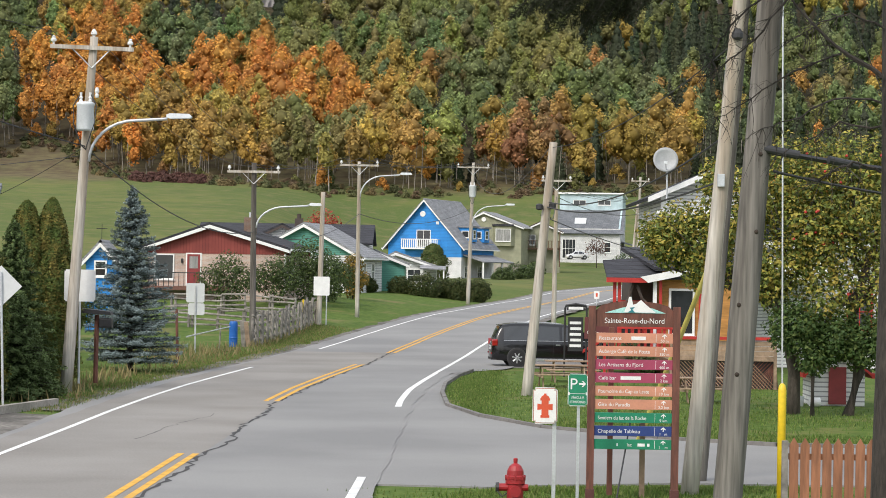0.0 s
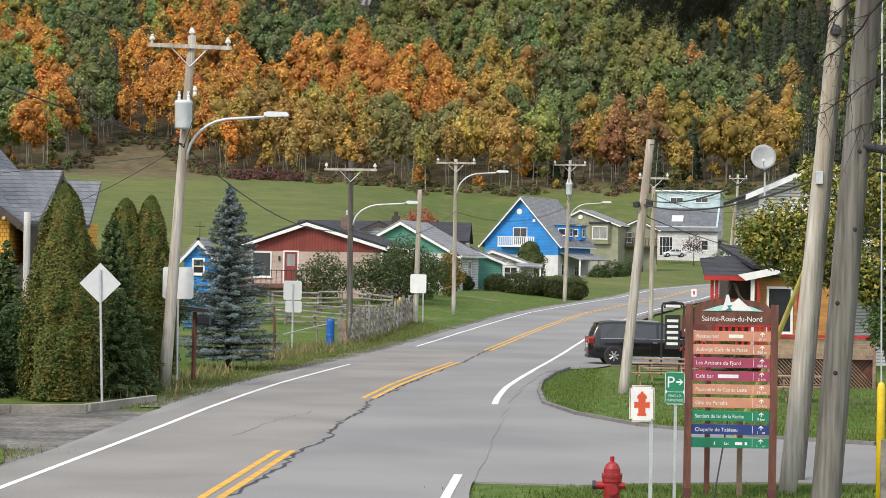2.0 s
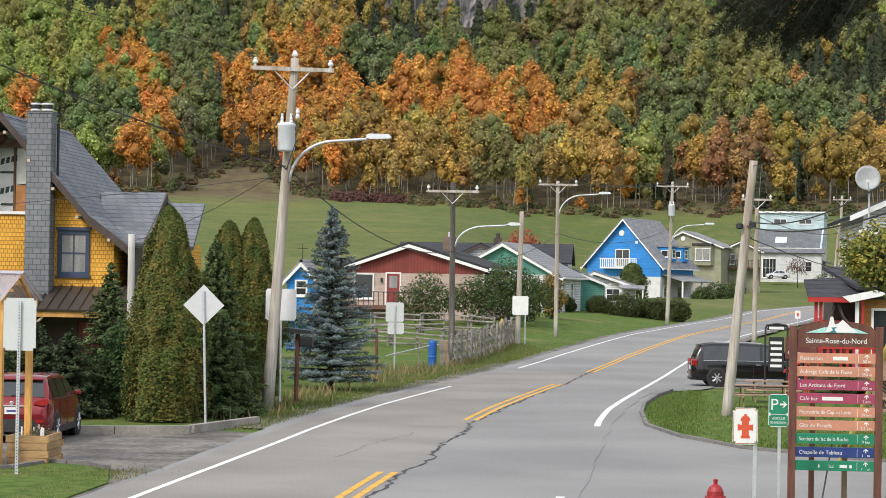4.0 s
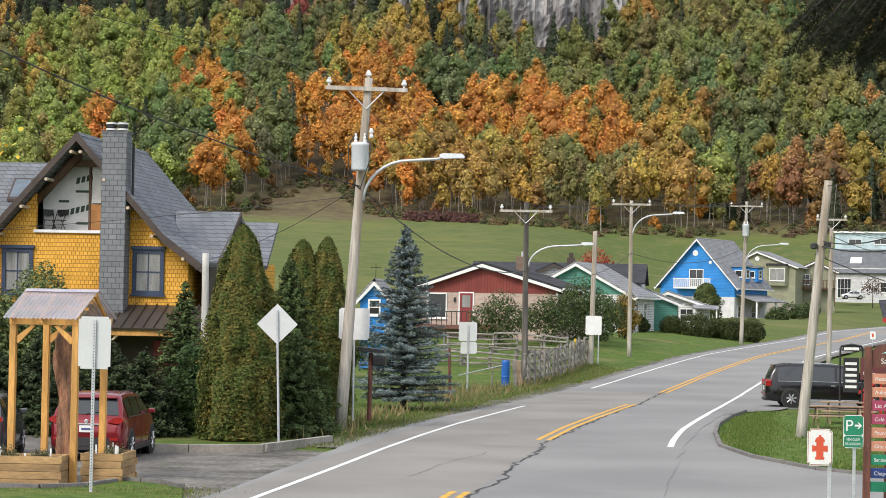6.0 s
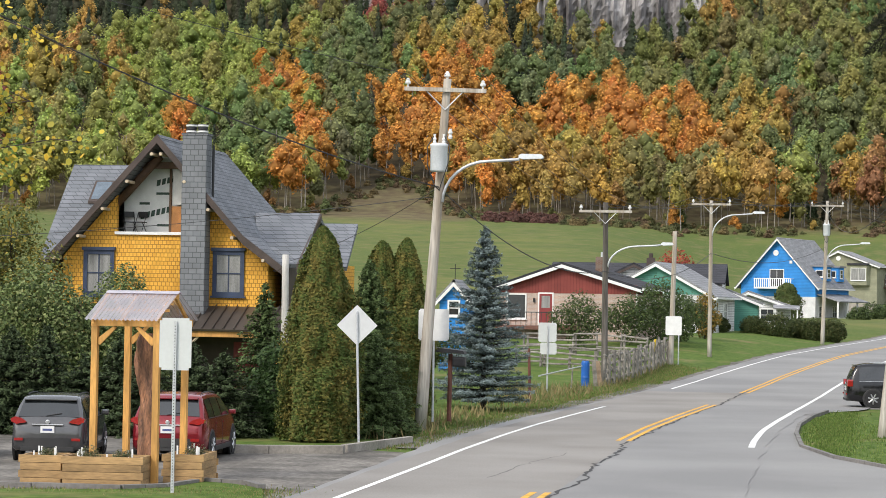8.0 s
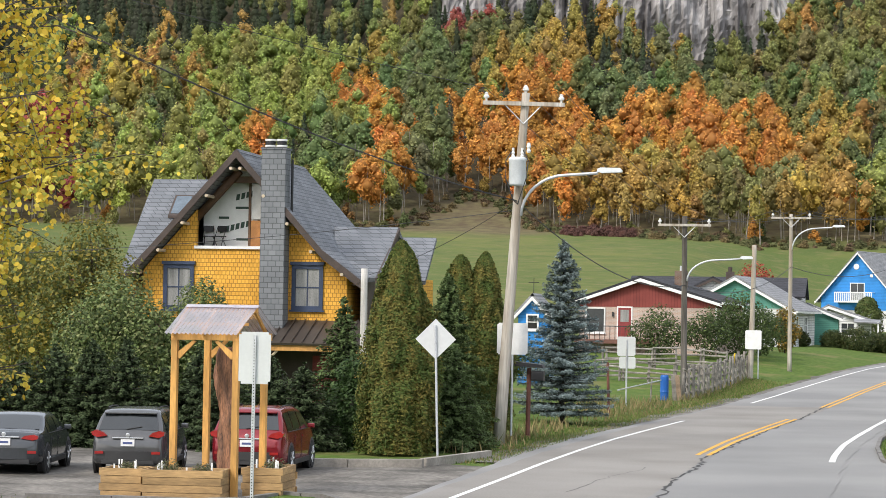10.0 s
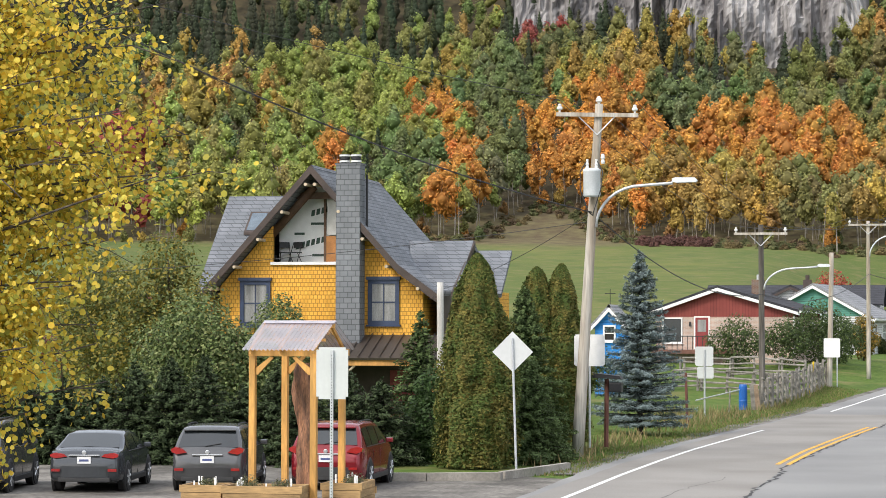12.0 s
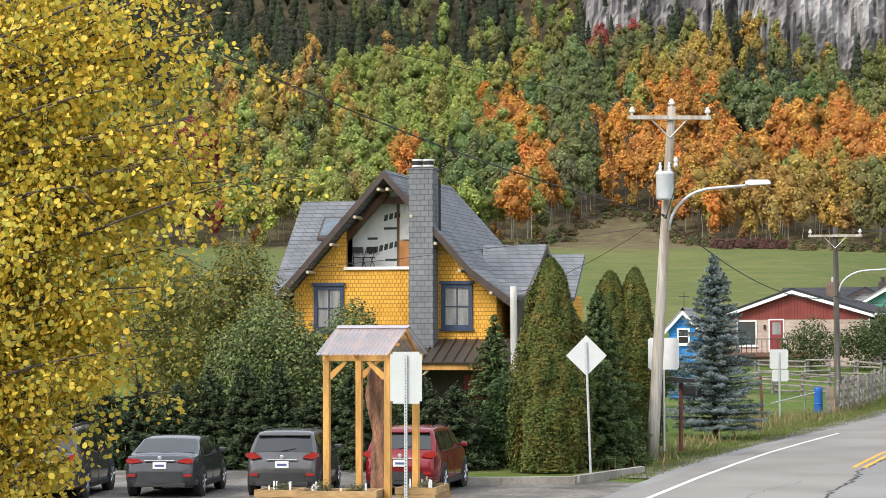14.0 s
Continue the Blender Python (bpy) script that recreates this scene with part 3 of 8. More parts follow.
        x, y = dd * math.sin(radians(b)), dd * math.cos(radians(b))
        hs = rng.uniform(1.4, 3.4)
        base = np.array([(0.15, 0.075, 0.06), (0.17, 0.12, 0.07), (0.21, 0.16, 0.075), (0.15, 0.155, 0.065), (0.12, 0.13, 0.055)][int(rng.integers(1, 5)) if abs(b + 6.6) > 0.9 else 0]) * rng.uniform(0.7, 1.2)
        plant("tall", x, y, float(land(x, y)) - hs * 0.4, hs, hs * 2.4, base, 0.35, 0.15, "broadleaf_wood")
    # the leafy bodies of the crowns, lumpy balls under the outer leaves, tinted darker as inner shade
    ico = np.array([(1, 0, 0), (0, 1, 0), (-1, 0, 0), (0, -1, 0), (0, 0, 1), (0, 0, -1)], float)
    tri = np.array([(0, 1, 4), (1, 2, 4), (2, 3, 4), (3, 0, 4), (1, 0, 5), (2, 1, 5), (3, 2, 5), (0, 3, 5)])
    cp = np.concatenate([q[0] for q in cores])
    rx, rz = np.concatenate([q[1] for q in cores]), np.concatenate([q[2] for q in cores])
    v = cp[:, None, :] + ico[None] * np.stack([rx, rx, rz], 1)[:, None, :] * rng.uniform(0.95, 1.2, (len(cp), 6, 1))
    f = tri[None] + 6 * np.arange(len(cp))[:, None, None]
    ob = leaf_mesh("crown_bodies", v.reshape(-1, 3), f.reshape(-1, 3), np.repeat(np.concatenate(core_shade_tint), 8, 0), LEAF)
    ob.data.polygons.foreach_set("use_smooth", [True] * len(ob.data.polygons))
    tagged(ob, "inner crown bodies of the autumn wood, tinted dark as shade", "wood", kind="stuff")
    for name, lst in out.items():
        pts = np.concatenate([q[0] for q in lst])
        tint = np.concatenate([q[1] for q in lst])
        size = np.concatenate([np.full(len(q[0]), q[2]) for q in lst])
        v, f = leaves(pts, size, rng, width=0.85, facing=np.concatenate([q[3] for q in lst]), three=True)
        ob = leaf_mesh(name, v, f, tint, LEAF)
        tagged(ob, {"broadleaf_wood": "broadleaf wood in green, gold and orange autumn leaf", "conifer_wood": "dark conifers scattered through the autumn wood"}[name], "wood", kind="stuff")
    tagged(part("wood_trunks", (trunks_v, trunks_f), BARK_FAR), "thin pale trunks along the edge of the wood", "trunks", kind="stuff")


forest()

# ---- the bare rock face high on the slope ----
ROCK = mat("grey_rock", (0.22, 0.205, 0.205), rough=0.9, var=0.35, scale=0.1, fine=0.8, bump=1.0, stretch=(1, 1, 0.22), col2=(0.40, 0.385, 0.38))


def cliff(name, b0, b1, d, z0, z1, seed):
    nb, nz = int((b1 - b0) * 14), int((z1 - z0) / 1.5)
    v, f = [], []
    for i in range(nb + 1):
        b = radians(b0 + (b1 - b0) * i / nb)
        for k in range(nz + 1):
            t = k / nz
            q = (i * 0.07, k * 0.05, seed)
            dd = d + t * 26 + 9 * noise.noise(q) + 5 * noise.noise((i * 0.3, k * 0.05, seed)) + 3.0 * noise.noise((i * 0.8, k * 0.16, seed)) + 1.4 * noise.noise((i * 1.7, k * 0.9, seed))
            fall = 22 * min(1, min(i, nb - i) / 8) - 22
            v.append((dd * math.sin(b), dd * math.cos(b), z0 + (z1 - z0) * t + fall))
    for i in range(nb):
        for k in range(nz):
            a = i * (nz + 1) + k
            f.append((a, a + nz + 1, a + nz + 2, a + 1))
    tagged(part(name, (v, f), ROCK, smooth=False), "pale grey weathered rock face above the wood", "cliff", kind="structure")


cliff("rock_face", -6.8, -2.0, 772, 30, 185, 1.0)
cliff("rock_face", -10.6, -6.4, 788, 30, 185, 4.0)
cliff("rock_face", 3.6, 7.4, 770, 20, 120, 7.0)

# ---- utility poles, lamps and wires ----
POLE = mat("weathered_pole_wood", (0.45, 0.37, 0.28), rough=0.9, var=0.28, scale=1.6, fine=12, bump=0.7, stretch=(1.6, 1.6, 0.12), col2=(0.50, 0.47, 0.42))
POLE_GREY = mat("grey_pole_wood", (0.125, 0.108, 0.09), rough=0.92, var=0.42, scale=1.6, fine=13, bump=0.9, stretch=(1.6, 1.6, 0.1), col2=(0.20, 0.185, 0.165))
GALV = mat("galvanised_steel", (0.56, 0.58, 0.60), rough=0.45, var=0.12, scale=3, fine=30, bump=0.05, metal=0.5)
BARK_KNOT = mat("dark_knot", (0.04, 0.028, 0.02), rough=0.9)
TANK = mat("pale_grey_paint", (0.64, 0.67, 0.69), rough=0.45, var=0.08, scale=2, fine=20, bump=0.05)
WIRE = mat("wire_black", (0.03, 0.03, 0.032), rough=0.6, var=0.1, bump=0)
PORC = mat("glazed_porcelain", (0.7, 0.7, 0.68), rough=0.25, var=0.06, bump=0)


def crossarm(pole, x, z, half, tilt=0.0):
    part("crossarm", prism([(-half, -0.06 + tilt), (half, -0.06 - tilt), (half, 0.06 - tilt), (-half, 0.06 + tilt)], "y", -0.22, -0.11), POLE, pole).location = (x, 0, z)
    for s in (-1, 1):
        part("brace", rod((x + s * 0.55, -0.17, z - 0.05), (x, -0.15, z - 0.6), 0.018, sides=6), GALV, pole)
        ins = lathe([(0.03, 0), (0.035, 0.08), (0.085, 0.1), (0.09, 0.15), (0.05, 0.2), (0.06, 0.24), (0.02, 0.27)], 10)
        part("insulator", ins, PORC, pole).location = (x + s * (half - 0.1), -0.165, z + 0.05 - s * tilt)


def transformer(pole, x, z, r=0.26, h=0.85):
    tank = part("transformer", lathe([(r * 0.9, 0), (r, 0.05), (r, h - 0.12), (r * 1.05, h - 0.1), (r * 1.05, h - 0.04), (r * 0.8, h)], 18), TANK, pole, "pale grey transformer tank", smooth=True)
    tank.location = (x, -0.42, z)
    for s in (-0.14, 0.14):
        part("bushing", lathe([(0.04, 0), (0.06, 0.05), (0.04, 0.1), (0.06, 0.15), (0.035, 0.2), (0.04, 0.3)], 8), PORC, tank).location = (s, 0, h - 0.02)
        part("lead", tube([(s, 0, h + 0.25), (s * 2.4, -0.1, h - 0.1), (s * 2.2, -0.28, 0.2), (s * 0.6, -0.2, -0.45), (0, 0.2, -0.55)], 0.018), WIRE, tank)


def lamp_arm(pole, x, z, reach, rise, head=0.75):
    pts = [(x + reach * (1 - math.cos(k / 8 * math.pi / 2)) * 0.45 + 0.0, -0.1, z + rise * math.sin(k / 8 * math.pi / 2)) for k in range(9)]
    pts += [(x + reach * 0.75, -0.12, z + rise * 1.05), (x + reach - head, -0.12, z + rise * 1.09)]
    arm = part("lamp_arm", tube(pts, 0.045, 8), GALV, pole, "curved galvanised steel arm", smooth=True)
    h = prism([(0, 0.02), (0.12, -0.02), (head * 0.95, 0.0), (head, 0.05), (head * 0.9, 0.13), (0.1, 0.14), (0, 0.1)], "y", -0.14, 0.14)
    part("lamp_head", h, TANK, arm, "grey street lamp head").location = (x + reach - head, -0.12, z + rise * 1.07)


def utility_pole(foot, top, r0=0.16, r1=0.11, wood=POLE, label="", group="roadside utility poles"):
    x, y, z = foot
    p = thing("utility_pole", foot, 0, label, "utility pole", group)
    part("shaft", rod((0, 0, -0.3), (top[0] - x, top[1] - y, top[2] - z), r0, r1, 14, rings=10, wob=0.02), wood, p, smooth=True)
    return p


p1 = utility_pole((-11.16, 71.2, 0.3), (-10.50, 71.2, 10.62), 0.19, 0.12, label="weathered wooden pole with crossarm, transformer and street lamp")
crossarm(p1, 0.62, 9.98, 1.24, 0.035)
part("insulator", lathe([(0.03, 0), (0.04, 0.1), (0.1, 0.14), (0.08, 0.22), (0.03, 0.3)], 10), PORC, p1).location = (0.65, 0, 10.26)
transformer(p1, 0.50, 7.5)
lamp_arm(p1, 0.58, 6.6, 3.05, 1.24)
part("arrester", lathe([(0.05, 0), (0.07, 0.06), (0.04, 0.12), (0.07, 0.18), (0.04, 0.3)], 8), PORC, p1).location = (0.80, -0.2, 8.5)
p2 = utility_pole((-9.3, 117.6, 0.0), (-9.36, 117.6, 9.0), 0.17, 0.12, POLE_GREY, "grey wooden pole with a crossarm beside the rail fence")
crossarm(p2, -0.06, 8.55, 1.3)
lamp_arm(p2, 0.1, 5.8, 3.2, 1.05, 0.6)
p2l = utility_pole((-7.32, 141.8, 0.05), (-7.16, 141.8, 8.4), 0.17, 0.13, POLE, "plain wooden pole at the fence's end")
p3 = utility_pole((-5.43, 152.9, 0.9), (-5.44, 152.9, 10.75), 0.15, 0.11, POLE, "pale wooden pole with crossarm and street lamp")
crossarm(p3, 0.0, 9.6, 1.25)
lamp_arm(p3, 0.08, 7.6, 3.3, 1.35)
p4 = utility_pole((2.06, 192.0, 1.2), (2.34, 192.0, 12.6), 0.17, 0.12, POLE, "wooden pole with crossarm, transformer and lamp by the hedge")
crossarm(p4, 0.27, 11.0, 1.3)
transformer(p4, 0.22, 8.6, 0.26, 0.95)
lamp_arm(p4, 0.25, 6.4, 3.4, 1.5)
pr = utility_pole((2.63, 74.0, 0.0), (3.37, 74.0, 7.86), 0.17, 0.125, POLE, "leaning grey wooden pole on the grass island")
for dx, dz in ((-0.12, 5.75), (0.28, 5.78)):
    part("cable_clamp", lathe([(0.05, 0), (0.11, 0.03), (0.11, 0.16), (0.04, 0.2)], 10), WIRE, pr, "black cable clamp").location = (0.45 + dx, -0.16, dz)
pr2 = utility_pole((7.0, 149.8, 0.7), (7.06, 149.8, 9.1), 0.16, 0.12, POLE, "wooden pole with a small crossarm at the bend")
crossarm(pr2, 0.05, 8.9, 0.95)
for foot, top in (((17.9, 229.2, 1.5), (18.6, 229.2, 10.6)), ((19.05, 235, 2), (19.3, 235, 13.4))):
    q = utility_pole(foot, top, 0.16, 0.12, POLE, "distant leaning wooden pole beyond the bend")
    crossarm(q, top[0] - foot[0], top[2] - foot[2] - 0.4, 0.9)
lean = utility_pole((4.33, 41.6, 0.0), (5.27, 41.6, 10.6), 0.16, 0.11, POLE, "leaning pale wooden pole behind the village sign", group="stout poles by the side road")
part("bracket", box(-0.06, 0.06, -0.2, -0.1, 0, 0.22, bevel=0.01), GALV, lean).location = (0.47, 0, 5.35)
part("insulator", lathe([(0.03, 0), (0.1, 0.04), (0.1, 0.12), (0.05, 0.2)], 10), WIRE, lean).location = (0.72, -0.16, 7.9)
utility_pole((4.75, 44.0, 0.0), (5.6, 44.0, 10.5), 0.14, 0.11, POLE_GREY, "grey wooden pole standing behind another pole", group="stout poles by the side road")
big = utility_pole((3.45, 29.4, 0.0), (4.15, 29.4, 9.6), 0.185, 0.15, POLE_GREY, "stout grey wooden pole with knots and cracks", group="stout poles by the side road")
for z, a in ((4.35, -1.2), (3.45, -2.0), (2.6, -1.7), (5.3, -1.4)):
    part("knot", rod((0.073 * z + 0.17 * math.cos(a), 0.17 * math.sin(a), z), (0.073 * z + 0.185 * math.cos(a), 0.185 * math.sin(a), z), 0.03, 0.012, 8), BARK_KNOT, big, "dark knot")
utility_pole((-16.86, 78.2, 0.0), (-16.9, 78.2, 5.4), 0.13, 0.11, mat("whitened_wood", (0.5, 0.48, 0.45), var=0.2, stretch=(4, 4, 0.4)), "short whitened service pole beside the house", group="service poles")


def cable(p, q, sag, r=0.012, name="overhead_wire", label="thin black overhead wire", bundle=False):
    pts = [Vector(p).lerp(Vector(q), k / 24) - Vector((0, 0, 4 * sag * (k / 24) * (1 - k / 24))) for k in range(25)]
    bmk = tube(pts, r, 5)
    if bundle:
        for s in (0, 2.1, 4.2):
            tw = [Vector(p).lerp(Vector(q), k / 140) - Vector((0, 0, 4 * sag * (k / 140) * (1 - k / 140))) + Vector((0, math.sin(k * 0.8 + s) * r * 2.2, math.cos(k * 0.8 + s) * r * 2.2)) for k in range(141)]
            tube(tw, r * 0.8, 4, bmk)
    tagged(part(name, bmk, WIRE), label, "wire", group="overhead wires")


T1 = (-10.7, 71.05, 7.35)
cable((-18.7, 41.0, 11.1), T1, 0.55, 0.008, bundle=True, label="twisted black service cable")
cable(T1, (-9.3, 117.4, 5.6), 0.9, 0.0085, bundle=True, label="twisted black service cable")
cable((-9.3, 117.4, 5.6), (-5.4, 152.8, 7.4), 0.9, 0.018)
cable((-5.4, 152.8, 7.4), (2.2, 191.9, 8.9), 0.9, 0.02)
cable(T1, (-19.6, 88.5, 5.2), 0.3, 0.010)
cable((-16.9, 78.2, 5.2), (-19.4, 87.6, 5.0), 0.15, 0.012)
cable((-45, 77.0, 5.6), (-10.6, 71.2, 7.1), 0.7, 0.010)
for dx in (-1.14, 0.0, 1.14):
    cable((-10.55 + dx, 71.0, 10.75), (-9.36 + dx, 117.4, 8.95), 0.5, 0.010)
    cable((-9.36 + dx, 117.4, 8.95), (-5.44 + dx, 152.7, 10.95), 0.45, 0.013)
    cable((-5.44 + dx, 152.7, 10.95), (2.33 + dx, 191.8, 12.6), 0.5, 0.016)
    cable((2.33 + dx, 191.8, 12.6), (18.7 + dx, 229, 10.7), 0.5, 0.018)
cable((-11.7, 71.0, 10.75), (-26.0, 20, 12.6), 0.5, 0.010)
cable((4.9, 41.5, 5.5), (3.2, 73.9, 5.85), 0.35, 0.02)
cable((4.95, 41.5, 6.3), (3.25, 73.9, 6.0), 0.5, 0.018)
cable((5.05, 41.5, 7.9), (3.35, 73.9, 7.7), 0.4, 0.012)
cable((3.2, 73.9, 5.85), (7.05, 149.7, 8.6), 0.8, 0.02)
cable((3.3, 73.9, 7.75), (2.3, 191.9, 11.8), 1.6, 0.014)
cable((3.0, 74.0, 5.6), (13.5, 104, 4.4), 0.5, 0.016)
cable((7.05, 149.7, 8.6), (18.5, 229, 9.6), 0.5, 0.025)
cable((4.05, 29.4, 5.35), (7.0, 30.5, 5.12), 0.06, 0.035, label="thick black telephone cable")
cable((4.05, 29.4, 5.1), (7.0, 30.5, 4.75), 0.06, 0.018, label="thick black telephone cable")
tagged(part("cable_splice", rod((3.85, 29.3, 5.38), (4.35, 29.32, 5.3), 0.055, 0.055, 12), WIRE), "black cable splice case on the cable", "splice case")
tagged(part("cable_splice", rod((4.75, 29.55, 5.26), (5.15, 29.7, 5.2), 0.05, 0.05, 12), WIRE), "black ribbed cable splice case", "splice case")

# yellow guard on a guy wire, and the guy of the leaning pole in its own yellow guard
YELLOW = mat("yellow_plastic", (0.72, 0.50, 0.02), rough=0.45, var=0.1, scale=2, fine=20, bump=0.03)
g = thing("guy_wire", (5.37, 37.6, 0), 0, "steel guy wire in a bright yellow guard", "guy wire")
part("guard", lathe([(0.065, -0.1), (0.065, 2.02), (0.05, 2.1), (0.02, 2.13)], 14), YELLOW, g, "bright yellow plastic guard", smooth=True)
part("cable", rod((0, 0, 2.0), (-0.1, 0, 9.5), 0.014, sides=6), GALV, g)
g = thing("guy_wire", (3.9, 52.0, 0.03), 0, "steel guy wire in a faded yellow guard", "guy wire")
part("guard", rod((0.35, 0.0, 0.0), (1.42, -4.0, 3.9), 0.06, 0.05, 10), mat("faded_yellow", (0.45, 0.40, 0.09), var=0.15), g, "faded yellow plastic guard")
part("cable", rod((1.42, -4.0, 3.9), (1.0, -10.3, 7.6), 0.014, sides=6), GALV, g)
cable((2.9, 39.2, 0.06), (3.2, 40.3, 1.3), 0.0, 0.014, "anchor_rod", "short steel anchor rod by the sign")
cable((4.75, 29.4, 7.6), (6.2, 30.5, 4.7), 0.0, 0.006)

# ---- houses ----
def shingle_mat(name, c1, c2, joint, w, h, rough=0.8, bump=0.5, gap=0.012, spec=0.3):
    """Courses of shingles, slates, boards or bricks on an upright wall or a roof."""
    m = bpy.data.materials.new(name)
    m.use_nodes = True
    n, li = m.node_tree.nodes, m.node_tree.links
    b = n["Principled BSDF"]
    tc, sep, add, cmb = n.new("ShaderNodeTexCoord"), n.new("ShaderNodeSeparateXYZ"), n.new("ShaderNodeMath"), n.new("ShaderNodeCombineXYZ")
    li.new(tc.outputs["Object"], sep.inputs[0])
    li.new(sep.outputs["X"], add.inputs[0])
    li.new(sep.outputs["Y"], add.inputs[1])
    li.new(add.outputs[0], cmb.inputs["X"])
    li.new(sep.outputs["Z"], cmb.inputs["Y"])
    br = n.new("ShaderNodeTexBrick")
    br.inputs["Color1"].default_value, br.inputs["Color2"].default_value, br.inputs["Mortar"].default_value = (*c1, 1), (*c2, 1), (*joint, 1)
    br.inputs["Scale"].default_value = 1.0
    br.inputs["Brick Width"].default_value, br.inputs["Row Height"].default_value, br.inputs["Mortar Size"].default_value = w, h, gap
    br.inputs["Bias"].default_value = 0.0
    li.new(cmb.outputs[0], br.inputs["Vector"])
    ns, mr, mul = n.new("ShaderNodeTexNoise"), n.new("ShaderNodeMapRange"), n.new("ShaderNodeMixRGB")
    ns.inputs["Scale"].default_value, ns.inputs["Detail"].default_value = 0.9, 8
    li.new(tc.outputs["Object"], ns.inputs["Vector"])
    mr.inputs["To Min"].default_value, mr.inputs["To Max"].default_value = 0.6, 1.35
    li.new(ns.outputs["Fac"], mr.inputs["Value"])
    mul.blend_type = "MULTIPLY"
    mul.inputs["Fac"].default_value = 1.0
    li.new(br.outputs["Color"], mul.inputs["Color1"])
    li.new(mr.outputs[0], mul.inputs["Color2"])
    li.new(mul.outputs[0], b.inputs["Base Color"])
    b.inputs["Roughness"].default_value, b.inputs["Specular IOR Level"].default_value = rough, spec
    bp = n.new("ShaderNodeBump")
    bp.invert = True
    bp.inputs["Strength"].default_value, bp.inputs["Distance"].default_value = bump, 0.02
    li.new(br.outputs["Fac"], bp.inputs["Height"])
    li.new(bp.outputs[0], b.inputs["Normal"])
    MATS[name] = m
    return m


CEDAR = shingle_mat("amber_cedar_shingles", (0.86, 0.47, 0.075), (0.72, 0.37, 0.052), (0.40, 0.19, 0.034), 0.15, 0.155, 0.75, 0.8)
SLATE = shingle_mat("grey_roof_shingles", (0.19, 0.20, 0.22), (0.145, 0.155, 0.17), (0.075, 0.08, 0.088), 0.42, 0.16, 0.85, 0.7)
SLATE_WALL = shingle_mat("slate_grey_shingles", (0.22, 0.23, 0.245), (0.18, 0.19, 0.205), (0.10, 0.105, 0.11), 0.3, 0.2, 0.85, 0.6)
ROOF_DARK = shingle_mat("charcoal_roof_shingles", (0.052, 0.052, 0.06), (0.038, 0.038, 0.045), (0.02, 0.02, 0.022), 0.5, 0.16, 0.9, 0.5)
ROOF_GREY = shingle_mat("pale_grey_roof_shingles", (0.30, 0.30, 0.31), (0.23, 0.235, 0.245), (0.13, 0.13, 0.14), 0.5, 0.17, 0.9, 0.5)
RED_BOARD = shingle_mat("brick_red_siding", (0.23, 0.05, 0.042), (0.20, 0.043, 0.036), (0.12, 0.025, 0.02), 0.22, 9.0, 0.6, 0.4)
PINK_BRICK = shingle_mat("pale_pink_brick", (0.50, 0.36, 0.29), (0.42, 0.29, 0.235), (0.5, 0.46, 0.42), 0.24, 0.085, 0.85, 0.4)
TEAL = shingle_mat("teal_siding", (0.10, 0.29, 0.23), (0.09, 0.265, 0.21), (0.05, 0.16, 0.13), 6.0, 0.16, 0.6, 0.4)
BLUE = shingle_mat("bright_blue_siding", (0.035, 0.255, 0.66), (0.03, 0.235, 0.61), (0.02, 0.14, 0.4), 6.0, 0.18, 0.55, 0.4)
WHITE_BRICK = shingle_mat("white_painted_brick", (0.72, 0.72, 0.72), (0.66, 0.66, 0.67), (0.5, 0.5, 0.5), 0.25, 0.09, 0.7, 0.3)
SAGE = shingle_mat("sage_siding", (0.31, 0.31, 0.215), (0.28, 0.285, 0.195), (0.17, 0.17, 0.12), 6.0, 0.16, 0.7, 0.4)
CLAP = shingle_mat("white_clapboard", (0.74, 0.74, 0.73), (0.68, 0.68, 0.68), (0.30, 0.30, 0.31), 5.0, 0.14, 0.6, 0.8, 0.02)
PALEBLUE = shingle_mat("pale_blue_siding", (0.50, 0.62, 0.66), (0.46, 0.58, 0.62), (0.3, 0.4, 0.44), 6.0, 0.2, 0.6, 0.3)
WHITE = mat("white_trim_paint", (0.78, 0.78, 0.77), rough=0.5, var=0.07, scale=2, fine=25, bump=0.04)
NAVY = mat("navy_trim_paint", (0.032, 0.05, 0.10), rough=0.5, var=0.15, scale=3, fine=25, bump=0.05)
BROWN_METAL = mat("brown_metal_roof", (0.075, 0.06, 0.05), rough=0.45, var=0.14, scale=1, fine=20, bump=0.05, metal=0.3)
FASCIA = mat("dark_brown_fascia", (0.06, 0.042, 0.035), rough=0.65, var=0.2, scale=2, fine=20)
TIMBER = mat("amber_timber", (0.50, 0.255, 0.07), rough=0.65, var=0.2, scale=2.0, fine=12, bump=0.15, stretch=(1, 1, 0.3), spread=0.08)
DARKWOOD = mat("dark_brown_timber", (0.11, 0.06, 0.033), rough=0.7, var=0.25, scale=2, fine=12, bump=0.2)
BEAM_END = mat("pale_log_end", (0.55, 0.45, 0.32), rough=0.8, var=0.15)
RED_PAINT = mat("bright_red_paint", (0.44, 0.028, 0.022), rough=0.5, var=0.14, scale=2, fine=20, bump=0.06)
MAROON = mat("maroon_door_paint", (0.22, 0.03, 0.03), rough=0.5, var=0.1)
GLASS = mat("window_glass", (0.028, 0.032, 0.036), rough=0.14, var=0.15, scale=0.8, bump=0.0, spec=0.9)
CURTAIN = mat("pale_curtain_behind_glass", (0.26, 0.26, 0.25), rough=0.3, var=0.3, scale=2.0, bump=0.0, spec=0.7, stretch=(3, 3, 0.3))
